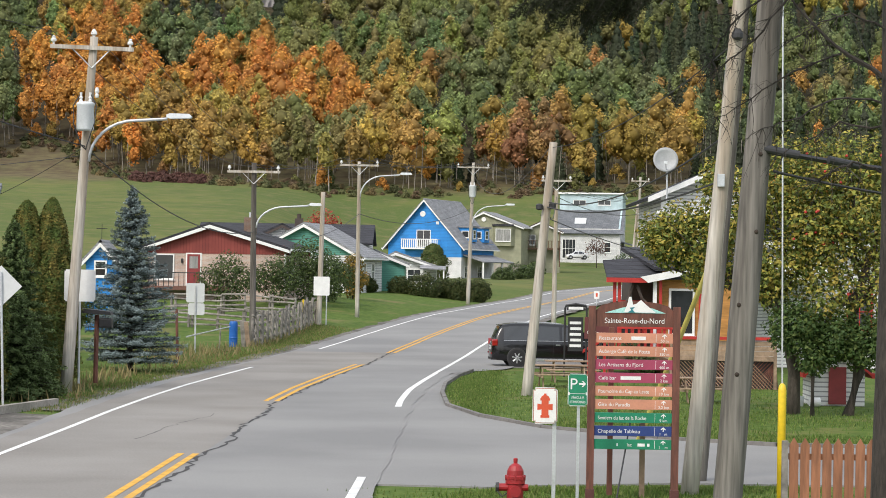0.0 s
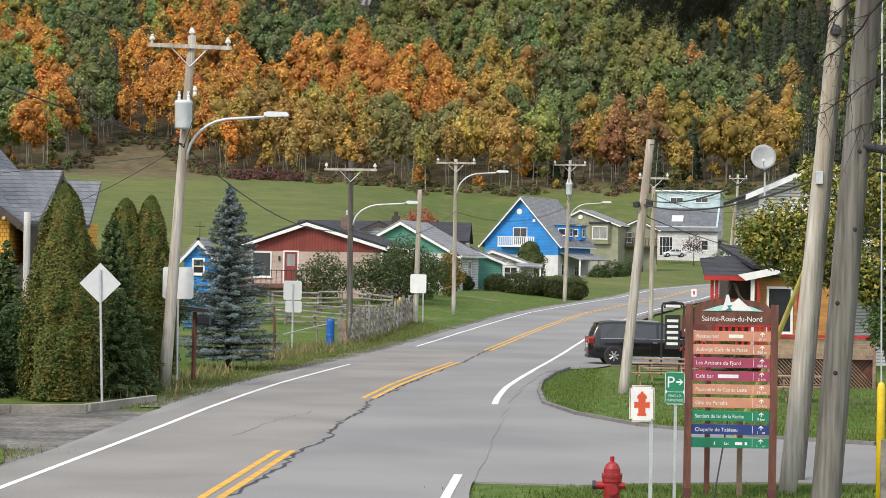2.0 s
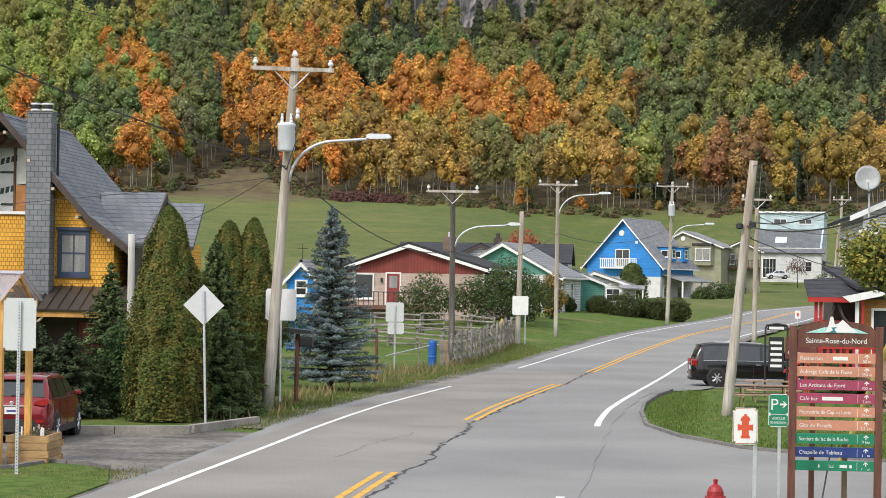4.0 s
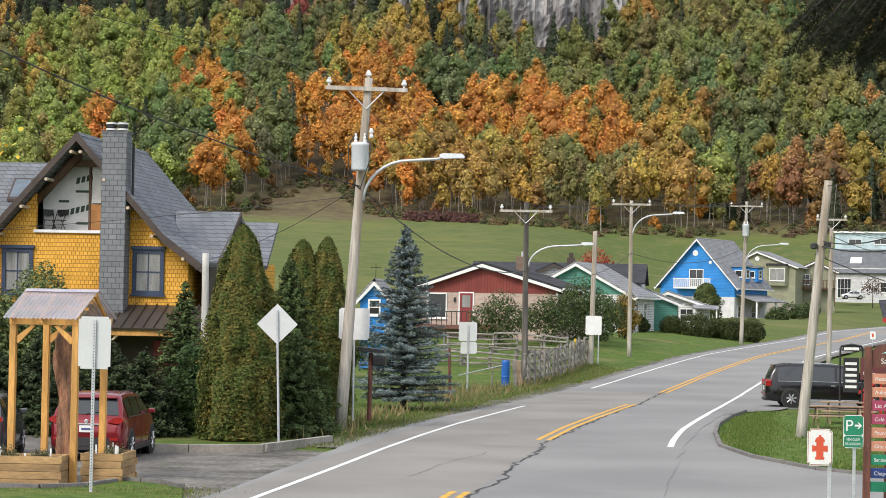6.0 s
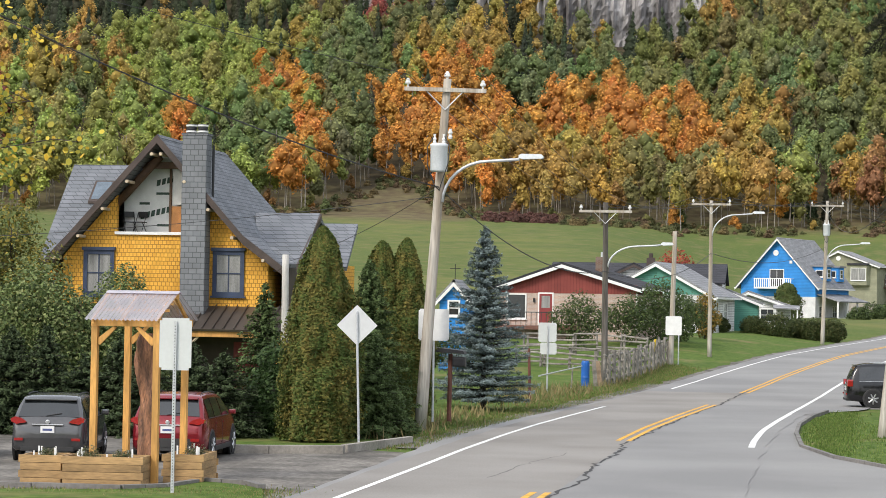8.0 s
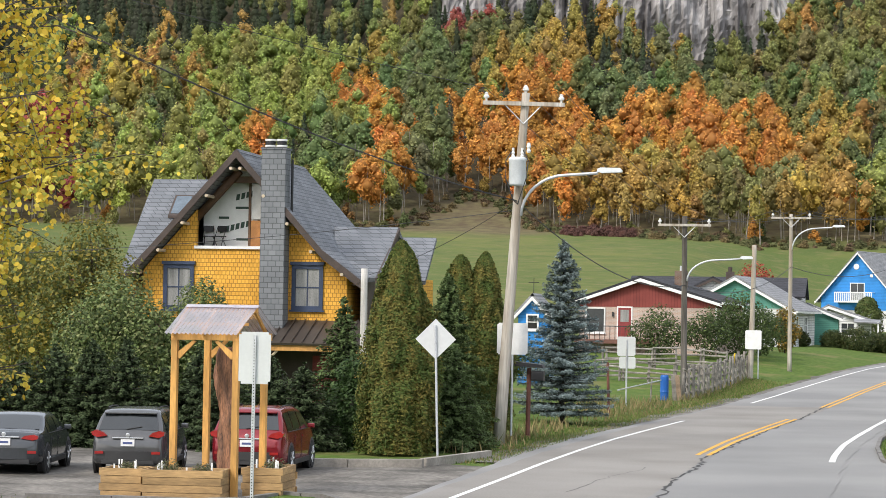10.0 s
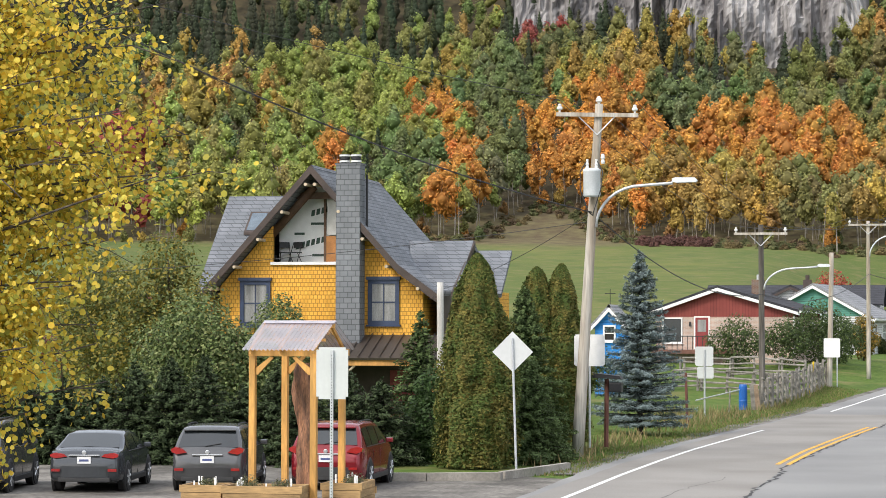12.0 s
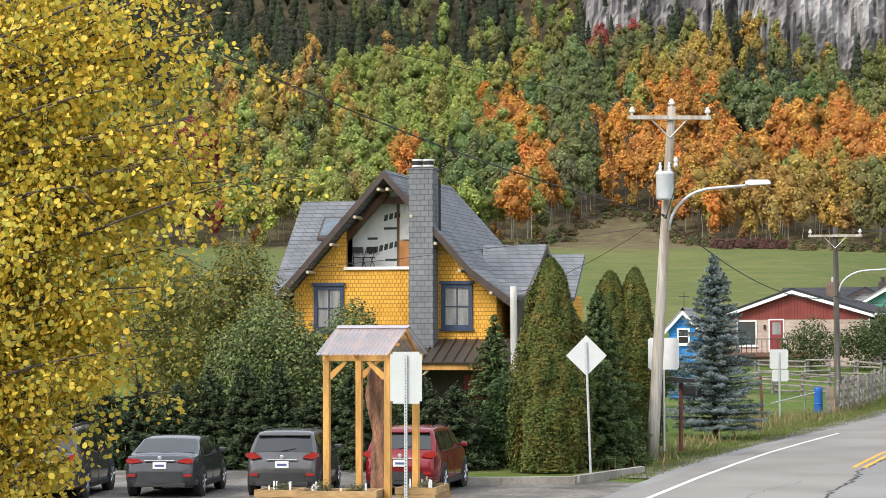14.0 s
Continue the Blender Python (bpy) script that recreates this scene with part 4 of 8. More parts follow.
CONCRETE = mat("weathered_concrete", (0.30, 0.275, 0.24), rough=0.9, var=0.2, scale=1.2, fine=14, bump=0.4)
BLACK = mat("black_paint", (0.018, 0.018, 0.02), rough=0.5, var=0.1)


def slab(bm, corners, thick):
    """A roof plane: four corners, given thickness downwards."""
    c = [Vector(p) for p in corners]
    nrm = (c[1] - c[0]).cross(c[3] - c[0]).normalized()
    if nrm.z < 0:
        nrm = -nrm
    lo = [bm.verts.new(p - nrm * thick) for p in c]
    up = [bm.verts.new(p) for p in c]
    bm.faces.new(up)
    bm.faces.new(lo[::-1])
    for i in range(4):
        j = (i + 1) % 4
        bm.faces.new((lo[i], lo[j], up[j], up[i]))
    return bm


def gable_roof(house, half, eave, peak, y0, y1, material, thick=0.16, name="roof", lean=0.0, trim=WHITE, board=0.2):
    """Two planes with the ridge along y, the eaves at x = -half and half, and a pale board under each front rake."""
    roof = None
    for s in (-1, 1):
        roof = part(name, slab(bmesh.new(), [(lean, y0, peak), (s * half, y0, eave), (s * half, y1, eave), (lean, y1, peak)], thick), material, house)
        if trim:
            part("rake_board", prism([(lean, peak - thick * 1.1), (s * half, eave - thick * 1.0), (s * half, eave - thick - board), (lean, peak - thick * 1.3 - board)], "y", y0 - 0.03, y0 + 0.03), trim, house)
            part("gutter", box(min(s * half, s * (half + 0.1)), max(s * half, s * (half + 0.1)), y0, y1, eave - 0.2, eave - 0.04), trim, house)
    return roof


def gable_wall(half, z0, eave, peak, y, thick=0.25, lean=0.0):
    return prism([(-half, z0), (half, z0), (half, eave), (lean, peak), (-half, eave)], "y", y, y + thick)


def window(house, x0, x1, z0, z1, y=0.0, trim=WHITE, pane=GLASS, bars=1, rows=1, edge=0.09, sill=True, side=None):
    """A window in a wall that faces -y, or in the wall x = side that faces +x (then x0, x1 run along y)."""
    w = part("window", frame_bm(x0, x1, z0, z1, edge), trim, house)
    part("pane", box(x0 + edge * 0.9, x1 - edge * 0.9, -0.015, 0.03, z0 + edge * 0.9, z1 - edge * 0.9), pane, w)
    for k in range(1, bars + 1):
        xm = x0 + (x1 - x0) * k / (bars + 1)
        part("glazing_bar", box(xm - 0.022, xm + 0.022, -0.035, -0.012, z0 + edge * 0.9, z1 - edge * 0.9), trim, w)
    for k in range(1, rows + 1):
        zm = z0 + (z1 - z0) * k / (rows + 1)
        part("glazing_bar", box(x0 + edge * 0.9, x1 - edge * 0.9, -0.04, -0.014, zm - 0.025, zm + 0.025), trim, w)
    if sill:
        part("sill", box(x0 - 0.06, x1 + 0.06, -0.12, 0.0, z0 - 0.07, z0), trim, w)
    w.matrix_basis = pose(0, y, 0) if side is None else pose(side, 0, 0, 0, 0, 90)
    return w


def frame_bm(x0, x1, z0, z1, e, depth=0.07):
    bmk = bmesh.new()
    for a in ((x0, x1, z1 - e, z1), (x0, x1, z0, z0 + e), (x0, x0 + e, z0 + e, z1 - e), (x1 - e, x1, z0 + e, z1 - e)):
        box(a[0], a[1], -depth, 0.02, a[2], a[3], bmk)
    return bmk


# the amber house: a steep gable to the road, a slate-clad chimney, cross wings, a porch
def amber_house():
    h = thing("house", (-23.6, 87.0, 0), 0, "amber shingled house with slate roof and chimney", "house")
    L, R, EAVE, PEAK = -4.4, 4.85, 5.15, 9.98
    # front wall in pieces round the open loft
    bmk = bmesh.new()
    prism([(-3.75, 2.8), (4.15, 2.8), (4.15, 5.35), (3.3, 5.96), (2.95, 6.3), (-2.95, 6.3), (-3.3, 5.96), (-3.75, 5.42)], "y", 0, 0.25, bmk)
    prism([(-2.95, 6.304), (-1.7, 6.304), (-1.7, 7.72)], "y", 0, 0.25, bmk)
    prism([(0.95, 6.304), (2.95, 6.304), (0.95, 8.55)], "y", 0, 0.25, bmk)
    part("wall", bmk, CEDAR, h)
    # dark boards stand in for the shaded, open void under the porch
    part("lower_wall", box(-3.75, 4.15, 0, 0.25, 0, 2.796), FASCIA, h, "dark wall in place of the shaded void under the porch")
    part("side_wall", box(-3.75, -3.5, 0.25, 9.5, 0, 5.6), CEDAR, h)
    part("side_wall", box(3.9, 4.15, 0.25, 9.5, 0, 5.6), CEDAR, h)
    part("back_wall", gable_wall(3.75, 0, 5.6, 9.6, 9.5), CEDAR, h)
    # roof: steep planes with a kick at the eaves
    for s, ex in ((-1, L), (1, R)):
        mid_x, mid_z = s * 3.35, 6.25
        for a, b in (((0, PEAK), (mid_x, mid_z)), ((mid_x, mid_z), (ex, EAVE))):
            part("roof", slab(bmesh.new(), [(a[0], -0.75, a[1]), (b[0], -0.75, b[1]), (b[0], 10.0, b[1]), (a[0], 10.0, a[1])], 0.2), SLATE, h)
        for a, b in (((0, PEAK), (mid_x, mid_z)), ((mid_x, mid_z), (ex, EAVE))):
            part("rake_board", prism([(a[0], a[1] - 0.02), (b[0], b[1] - 0.02), (b[0], b[1] - 0.34), (a[0], a[1] - 0.34)], "y", -0.82, -0.754), FASCIA, h)
        for k in (0.07, 0.29, 0.51, 0.73, 0.95):
            bx, bz = (s * 3.35 * k / 0.8, PEAK - (PEAK - 6.25) * k / 0.8) if k < 0.8 else (mid_x + (ex - mid_x) * 0.6, 5.75)
            part("purlin_end", rod((bx - s * 0.12, 0.1, bz - 0.42), (bx - s * 0.12, -0.90, bz - 0.42), 0.062, sides=10), BEAM_END, h)
    # loft opening: dark timbers, insulation board, an orange panel, a pane
    loft = part("loft", prism([(-1.7, 6.3), (0.95, 6.3), (0.95, 8.55), (0.0, 9.55), (-1.7, 7.7)], "y", 0.95, 1.05), mat("loft_board", (0.76, 0.77, 0.75), rough=0.5, var=0.06), h, "silver-white insulation board with printed bars")
    ink = mat("print_grey", (0.04, 0.075, 0.055))
    for x0, z0, k0 in ((-0.85, 8.02, 2), (-1.05, 6.86, 0)):
        for k in range(k0, 6):
            xa, za = x0 + k * 0.2, z0 + k * 0.05
            part("print_bar", prism([(xa, za), (xa + 0.14, za + 0.035), (xa + 0.17, za + 0.265), (xa + 0.03, za + 0.23)], "y", 0.935, 0.945), ink, loft)
    for x0, x1, z0 in ((-0.45, 0.1, 7.8), (-0.4, 0.12, 6.6), (-1.1, -0.7, 7.42)):
        part("print_bar", box(x0, x1, 0.935, 0.945, z0, z0 + 0.09), MATS["print_grey"], loft)
    part("loft_post", box(0.16, 0.24, 0.55, 0.65, 6.3, 8.9), DARKWOOD, h)
    part("loft_panel", box(0.26, 0.94, 0.55, 0.63, 6.3, 7.35), mat("orange_board", (0.42, 0.19, 0.06), var=0.2), h, "orange wooden panel")
    part("loft_pane", box(0.30, 0.94, 0.55, 0.61, 7.4, 8.75), mat("milky_pane", (0.55, 0.56, 0.55), rough=0.2, var=0.1), h)
    part("loft_sill", box(-1.75, 0.95, -0.1, 0.3, 6.25, 6.36), WHITE, h)
    part("loft_floor", box(-1.7, 0.95, 0.26, 0.94, 6.15, 6.3), DARKWOOD, h)
    part("collar_beam", rod((-1.9, 0.3, 7.3), (-0.1, 0.1, 9.2), 0.16, sides=10), DARKWOOD, h, smooth=True)
    part("collar_beam", box(-0.9, 0.95, 0.2, 0.45, 8.75, 9.0), DARKWOOD, h)
    # chimney
    ch = part("chimney", box(1.0, 1.93, -0.75 - 0.12, -0.1, 3.3, 9.95, bevel=0.02), SLATE_WALL, h, "slate-clad chimney")
    part("chimney_cap", box(0.97, 1.96, -0.9, -0.07, 9.95, 10.02), SLATE_WALL, ch)
    for x in (1.25, 1.68):
        part("flue", lathe([(0.17, 10.0), (0.17, 10.16), (0.2, 10.18), (0.2, 10.26), (0.13, 10.27), (0.13, 10.3), (0.2, 10.31), (0.2, 10.36)], 14, at=(x, -0.5)), mat("black_flue", (0.02, 0.02, 0.022), rough=0.4), ch, "black flue with pale bands")
        for zb in (10.06, 10.28):
            part("flue_band", lathe([(0.205, zb), (0.21, zb + 0.01), (0.21, zb + 0.055), (0.205, zb + 0.065)], 14, at=(x, -0.5)), PORC, ch)
    part("flue_pipe", rod((2.05, -0.3, 7.2), (2.05, -0.3, 9.6), 0.05, sides=8), BLACK, ch)
    window(h, -2.95, -1.76, 3.95, 5.65, trim=NAVY, bars=1, rows=1, edge=0.15, pane=CURTAIN)
    window(h, 2.04, 3.24, 4.0, 5.68, trim=NAVY, bars=1, rows=1, edge=0.15, pane=CURTAIN)
    part("window_cap", box(-3.0, -1.71, -0.14, 0, 5.65, 5.77), NAVY, h)
    part("window_cap", box(1.99, 3.29, -0.14, 0, 5.68, 5.8), NAVY, h)
    # left wing: a front roof plane below the cross ridge, with a skylight; right wing lower
    part("roof", slab(bmesh.new(), [(-4.95, 5.0, 9.15), (-0.6, 5.0, 9.15), (-0.6, 0.35, 5.2), (-4.85, 0.35, 5.2)], 0.2), SLATE, h)
    part("roof", slab(bmesh.new(), [(-4.95, 5.0, 9.15), (-0.6, 5.0, 9.15), (-0.6, 10.0, 5.2), (-4.95, 10.0, 5.2)], 0.2), SLATE, h)
    part("wing_wall", prism([(0.6, 0), (9.6, 0), (9.6, 5.2), (5.0, 8.9), (0.6, 5.2)], "x", -4.55, -4.3), CEDAR, h)
    sky_l = part("skylight", prism([(3.0, 7.52), (4.0, 8.37), (4.0, 8.47), (3.0, 7.62)], "x", -3.75, -2.95), FASCIA, h)
    part("pane", prism([(3.08, 7.70), (3.92, 8.41), (3.92, 8.425), (3.08, 7.715)], "x", -3.66, -3.04), mat("skylight_glass", (0.10, 0.13, 0.16), rough=0.08, spec=0.9, bump=0), sky_l)
    part("roof", slab(bmesh.new(), [(2.6, 4.5, 7.3), (5.15, 4.5, 7.3), (5.35, 0.3, 5.25), (3.6, 0.3, 5.25)], 0.18), SLATE, h)
    part("roof", slab(bmesh.new(), [(2.6, 4.5, 7.3), (5.15, 4.5, 7.3), (5.35, 8.5, 5.25), (2.6, 8.5, 5.25)], 0.18), SLATE, h)
    part("wing_wall", prism([(0.5, 0), (8.3, 0), (8.3, 5.2), (4.5, 7.0), (0.5, 5.2)], "x", 4.6, 4.85), FASCIA, h)
    part("rake_board", prism([(0.2, 5.23), (4.5, 7.28), (4.5, 7.02), (0.2, 4.97)], "x", 5.17, 5.23), FASCIA, h)
    part("roof", slab(bmesh.new(), [(2.6, 13.0, 7.2), (5.1, 13.0, 7.2), (5.3, 9.5, 5.3), (2.6, 9.5, 5.3)], 0.18), SLATE, h)
    part("wing_wall", box(2.6, 4.8, 10.0, 14.0, 0, 5.4), CEDAR, h)
    # porch with a standing-seam roof
    porch = part("porch_roof", slab(bmesh.new(), [(-4.2, -0.02, 3.62), (5.1, -0.02, 3.62), (5.3, -2.3, 2.78), (-4.4, -2.3, 2.78)], 0.08), BROWN_METAL, h, "brown standing-seam metal porch roof")
    for k in range(24):
        x = -4.2 + k * 0.4
        part("seam", prism([(-0.03, 3.65), (-2.3, 2.80), (-2.3, 2.84), (-0.03, 3.69)], "x", x, x + 0.03), BROWN_METAL, porch)
    part("porch_beam", box(-4.2, 5.1, -2.2, -2.05, 2.5, 2.72), TIMBER, h)
    for x in (-4.1, -1.2, 1.5, 5.0):
        part("porch_post", box(x - 0.09, x + 0.09, -2.2, -2.02, 0, 2.5), TIMBER, h)
        part("porch_brace", rod((x, -2.11, 1.95), (x + 0.55, -2.11, 2.5), 0.05, sides=6), BEAM_END, h)
    part("porch_floor", box(-4.2, 5.1, -2.3, 0, 0.0, 0.25), DARKWOOD, h)
    part("porch_door", box(2.9, 3.9, -0.06, 0.0, 0.25, 2.3), MAROON, h)
    window(h, -0.4, 1.0, 0.9, 2.2, trim=NAVY, edge=0.12)
    for k, (x, tz) in enumerate(((-1.35, 0.0), (-0.95, 0.0))):
        c = thing("folding_chair", (-23.6 + x, 87.52, 6.3), 25 - 40 * k, "black folding chair in the open loft", "chair", "loft chairs")
        part("seat", box(-0.19, 0.19, -0.19, 0.19, 0.42, 0.45), BLACK, c)
        part("backrest", box(-0.19, 0.19, 0.2, 0.23, 0.62, 0.84), BLACK, c)
        for sx in (-0.19, 0.19):
            part("leg", rod((sx, -0.22, 0), (sx, 0.22, 0.84), 0.014, sides=6), BLACK, c)
            part("leg", rod((sx, 0.22, 0), (sx, -0.18, 0.44), 0.014, sides=6), BLACK, c)


amber_house()


def simple_house(name, at, half, depth, eave, peak, wall, gable, roof, label, over=0.45, trim=WHITE, group="village houses", gable_from=None, lean=0.0, turn=0.0):
    """A gabled house: a lower wall, a gable of another colour, a roof with pale boards."""
    h = thing(name, at, turn, label, "house", group)
    gf = gable_from or eave - 0.1
    t = min(1.0, max(0.0, (gf - eave) / (peak - eave)))
    if gf <= eave:
        part("wall", box(-half, half, 0, depth, -1.2, gf), wall, h)
        part("gable", prism([(-half, gf), (half, gf), (half, eave), (lean, peak - 0.1), (-half, eave)], "y", -0.02, 0.23), gable, h)
        part("gable", prism([(-half, gf), (half, gf), (half, eave), (lean, peak - 0.1), (-half, eave)], "y", depth - 0.25, depth), gable, h)
    s = (peak - eave) / half
    gable_roof(h, half + over, eave - over * s, peak + 0.05, -over, depth + over, roof, trim=trim, lean=lean)
    return h


def door(h, x0, x1, z0, z1, y, material, pane=True):
    d = part("door", box(x0, x1, y - 0.06, y + 0.02, z0, z1, bevel=0.01), material, h)
    part("door_frame", frame_bm(x0 - 0.09, x1 + 0.09, z0, z1 + 0.09, 0.09, 0.05), WHITE, h).location = (0, y, 0)
    if pane:
        part("pane", box(x0 + 0.16, x1 - 0.16, y - 0.075, y - 0.05, z0 + (z1 - z0) * 0.55, z1 - 0.15), CURTAIN, d)
    part("handle", rod((x1 - 0.1, y - 0.1, z0 + 0.95), (x1 - 0.1, y - 0.06, z0 + 0.95), 0.03, sides=8), GALV, d)
    return d


# red house with pale brick below
rh = simple_house("house", (-15.45, 163.0, 2.2), 4.75, 11, 3.15, 4.65, PINK_BRICK, RED_BOARD, ROOF_DARK, "low house of pink brick with a red gable", gable_from=2.55, lean=-0.4, turn=-6)
door(rh, -2.0, -1.1, 0.35, 2.5, 0, MAROON)
window(rh, -4.3, -2.9, 0.75, 2.5, bars=0, rows=0)
part("lantern", box(-2.42, -2.3, -0.14, -0.02, 1.9, 2.2), BLACK, rh)
window(rh, 1.5, 3.4, 0.8, 2.2, side=4.76, bars=1)
window(rh, 6.5, 8.0, 0.8, 2.2, side=4.76, bars=1)
part("downpipe", rod((4.8, -0.3, 2.6), (4.8, -0.3, 0.0), 0.05, sides=8), WHITE, rh)
dk = part("deck", box(-4.7, 0.9, -1.6, -0.03, 0.05, 0.32), mat("brown_deck", (0.16, 0.07, 0.05), var=0.2), rh, "brown wooden deck")
for k in range(16):
    part("baluster", box(-4.7 + k * 0.35, -4.66 + k * 0.35, -1.58, -1.54, 0.32, 1.2), BLACK, dk)
part("rail", box(-4.7, 0.6, -1.6, -1.52, 1.2, 1.26), BLACK, dk)
part("chimney", box(1.2, 2.0, 3.5, 4.2, 3.6, 5.15), shingle_mat("brown_chimney_brick", (0.2, 0.12, 0.08), (0.16, 0.09, 0.06), (0.2, 0.18, 0.16), 0.22, 0.08), rh)
part("flue", rod((1.6, 3.8, 5.1), (1.6, 3.8, 5.5), 0.1, sides=8), GALV, rh)

# dark-roofed bungalow behind
bh = simple_house("house", (-13.8, 205.0, 2.8), 4.0, 9, 3.0, 4.9, CLAP, CLAP, ROOF_DARK, "bungalow behind with a black shingle roof", trim=FASCIA)
part("roof", slab(bmesh.new(), [(-7.5, 5, 5.0), (7.8, 5, 5.0), (7.8, -1.0, 3.3), (-7.5, -1.0, 3.3)], 0.15), ROOF_DARK, bh)
part("roof", slab(bmesh.new(), [(-7.5, 5, 5.0), (7.8, 5, 5.0), (7.8, 11, 3.3), (-7.5, 11, 3.3)], 0.15), ROOF_DARK, bh)
part("wall", box(-7.2, 7.5, -0.5, 10.5, -1, 3.4), CLAP, bh)
part("gable", prism([(-0.5, 3.4), (10.5, 3.4), (5, 4.9)], "x", 7.3, 7.5), BLUE, bh)
part("chimney", box(0.9, 1.6, 2.4, 3.1, 4.2, 5.4), FASCIA, bh)
part("flue", rod((1.25, 2.75, 5.4), (1.25, 2.75, 5.8), 0.18, sides=10), FASCIA, bh)

# teal house, with lower grey-roofed parts towards the road
th = simple_house("house", (-11.3, 195.0, 2.0), 4.6, 10, 3.1, 5.6, CLAP, TEAL, ROOF_GREY, "teal-gabled pale house with white trim and grey roof", turn=-9)
part("pediment", prism([(-1.2, 3.0), (0.9, 3.0), (-0.15, 3.55)], "y", -0.4, -0.05), WHITE, th)
window(th, -0.9, 0.6, 1.0, 2.6)
window(th, 1.5, 2.6, 1.0, 2.4, side=4.61)
window(th, 5.0, 6.4, 1.0, 2.4, side=4.61)
tw = simple_house("house", (-5.9, 207.0, 2.1), 2.6, 8, 2.5, 3.5, TEAL, TEAL, ROOF_GREY, "low teal annex with a grey hip roof")
window(tw, -0.8, 0.5, 0.8, 2.1)
for k in range(9):
    part("baluster", box(-0.4 + k * 0.33, -0.22 + k * 0.33, -1.6, -1.55, -0.3, 0.95), TEAL, tw)
part("porch_rail", box(-0.5, 2.6, -1.62, -1.53, 0.95, 1.05), TEAL, tw)
ww = simple_house("house", (-3.6, 222.0, 2.0), 3.0, 8, 2.4, 3.6, CLAP, CLAP, ROOF_GREY, "small white house with a grey roof and porch", lean=-0.8)
window(ww, 0.3, 1.6, 0.8, 2.0)
window(ww, 1.0, 2.2, 0.8, 2.0, side=3.01)
part("porch_roof", slab(bmesh.new(), [(1.5, -0.4, 2.4), (3.9, -0.4, 2.3), (3.9, -2.2, 2.0), (1.5, -2.2, 2.1)], 0.1), ROOF_GREY, ww)
for x in (1.7, 3.7):
    part("porch_post", box(x - 0.07, x + 0.07, -2.1, -1.96, -0.5, 2.05), WHITE, ww)

# blue house: blue gable over white brick, a balcony, dormers on the long side, a porch to the road
bl = simple_house("house", (-2.3, 300.0, 1.4), 4.9, 12.5, 6.0, 11.5, WHITE_BRICK, BLUE, ROOF_GREY, "bright blue gabled house over white painted brick", over=0.6, gable_from=4.2, turn=-20)
part("blue_band", box(4.7, 4.92, 0.25, 12.4, 4.2, 6.0), BLUE, bl)
part("gable_vent", lathe([(0.36, 0), (0.36, 0.06), (0.3, 0.08)], 20), WHITE, bl, "round white vent").matrix_basis = pose(-0.3, -0.03, 9.6, 90)
part("gable_vent", box(1.5, 1.85, -0.07, -0.02, 8.3, 8.65), WHITE, bl)
window(bl, -1.1, 0.8, 5.4, 7.6, y=-0.02, bars=1, rows=0, sill=False)
bal = part("balcony", box(-2.7, 2.1, -1.3, -0.03, 5.15, 5.35), WHITE, bl, "white balcony with a slatted rail")
for k in range(19):
    part("baluster", box(-2.68 + k * 0.263, -2.56 + k * 0.263, -1.3, -1.26, 5.35, 6.35), WHITE, bal)
part("rail", box(-2.72, 2.12, -1.33, -1.23, 6.35, 6.45), WHITE, bal)
for sx in (-2.65, 2.05):
    part("rail", box(sx - 0.04, sx + 0.04, -1.3, 0, 6.35, 6.42), WHITE, bal)
for y in (3.4, 8.2):
    dm = part("dormer", box(3.0, 5.0, y, y + 2.1, 6.2, 8.0), BLUE, bl)
    part("dormer_roof", box(2.6, 5.25, y - 0.2, y + 2.3, 8.0, 8.18), ROOF_GREY, dm)
    window(dm, y + 0.5, y + 1.6, 6.6, 7.7, side=5.01, bars=0)
    window(dm, 3.7, 4.7, 6.7, 7.6, y=y - 0.01, bars=0, rows=0)
part("porch_roof", slab(bmesh.new(), [(4.9, 0.5, 4.6), (4.9, 12.0, 4.6), (7.9, 12.0, 3.7), (7.9, 0.5, 3.7)], 0.14), ROOF_GREY, bl)
for y in (0.7, 4.3, 8.0, 11.8):
    part("porch_post", box(7.5, 7.68, y - 0.09, y + 0.09, 0.0, 3.75), WHITE, bl)
    part("porch_rail", box(7.5, 7.6, y, y + 3.0, 0.8, 0.95), WHITE, bl)
part("porch_base", box(4.95, 7.8, 0.5, 12, -0.6, 0.45), WHITE_BRICK, bl)
part("porch_screen", box(7.45, 7.62, 0.8, 3.8, 0.45, 1.7), WHITE, bl)
door(bl, 5.6, 6.6, 0.45, 2.5, 11.9, NAVY)
window(bl, 1.2, 2.8, 1.6, 3.1, side=4.91)
window(bl, 6.2, 7.8, 1.6, 3.1, side=4.91)
part("annex", box(-7.6, -4.9, 3, 9, -0.5, 3.0), BLUE, bl)
part("annex_roof", slab(bmesh.new(), [(-8.0, 2.5, 3.0), (-4.9, 2.5, 4.2), (-4.9, 9.5, 4.2), (-8.0, 9.5, 3.0)], 0.15), ROOF_GREY, bl)
part("chimney", box(-5.6, -4.8, 6, 6.8, 3.5, 6.8), TEAL, bl)

# sage house beyond with a bay window and a brown-roofed side wing
sg = simple_house("house", (7.0, 362.0, 4.6), 4.9, 10, 6.3, 8.4, SAGE, SAGE, ROOF_GREY, "sage green two-storey house with a bay window", lean=-0.9, turn=-12)
part("gable_vent", lathe([(0.35, 0), (0.35, 0.06), (0.28, 0.08)], 18), WHITE, sg).matrix_basis = pose(-0.9, -0.05, 7.2, 90)
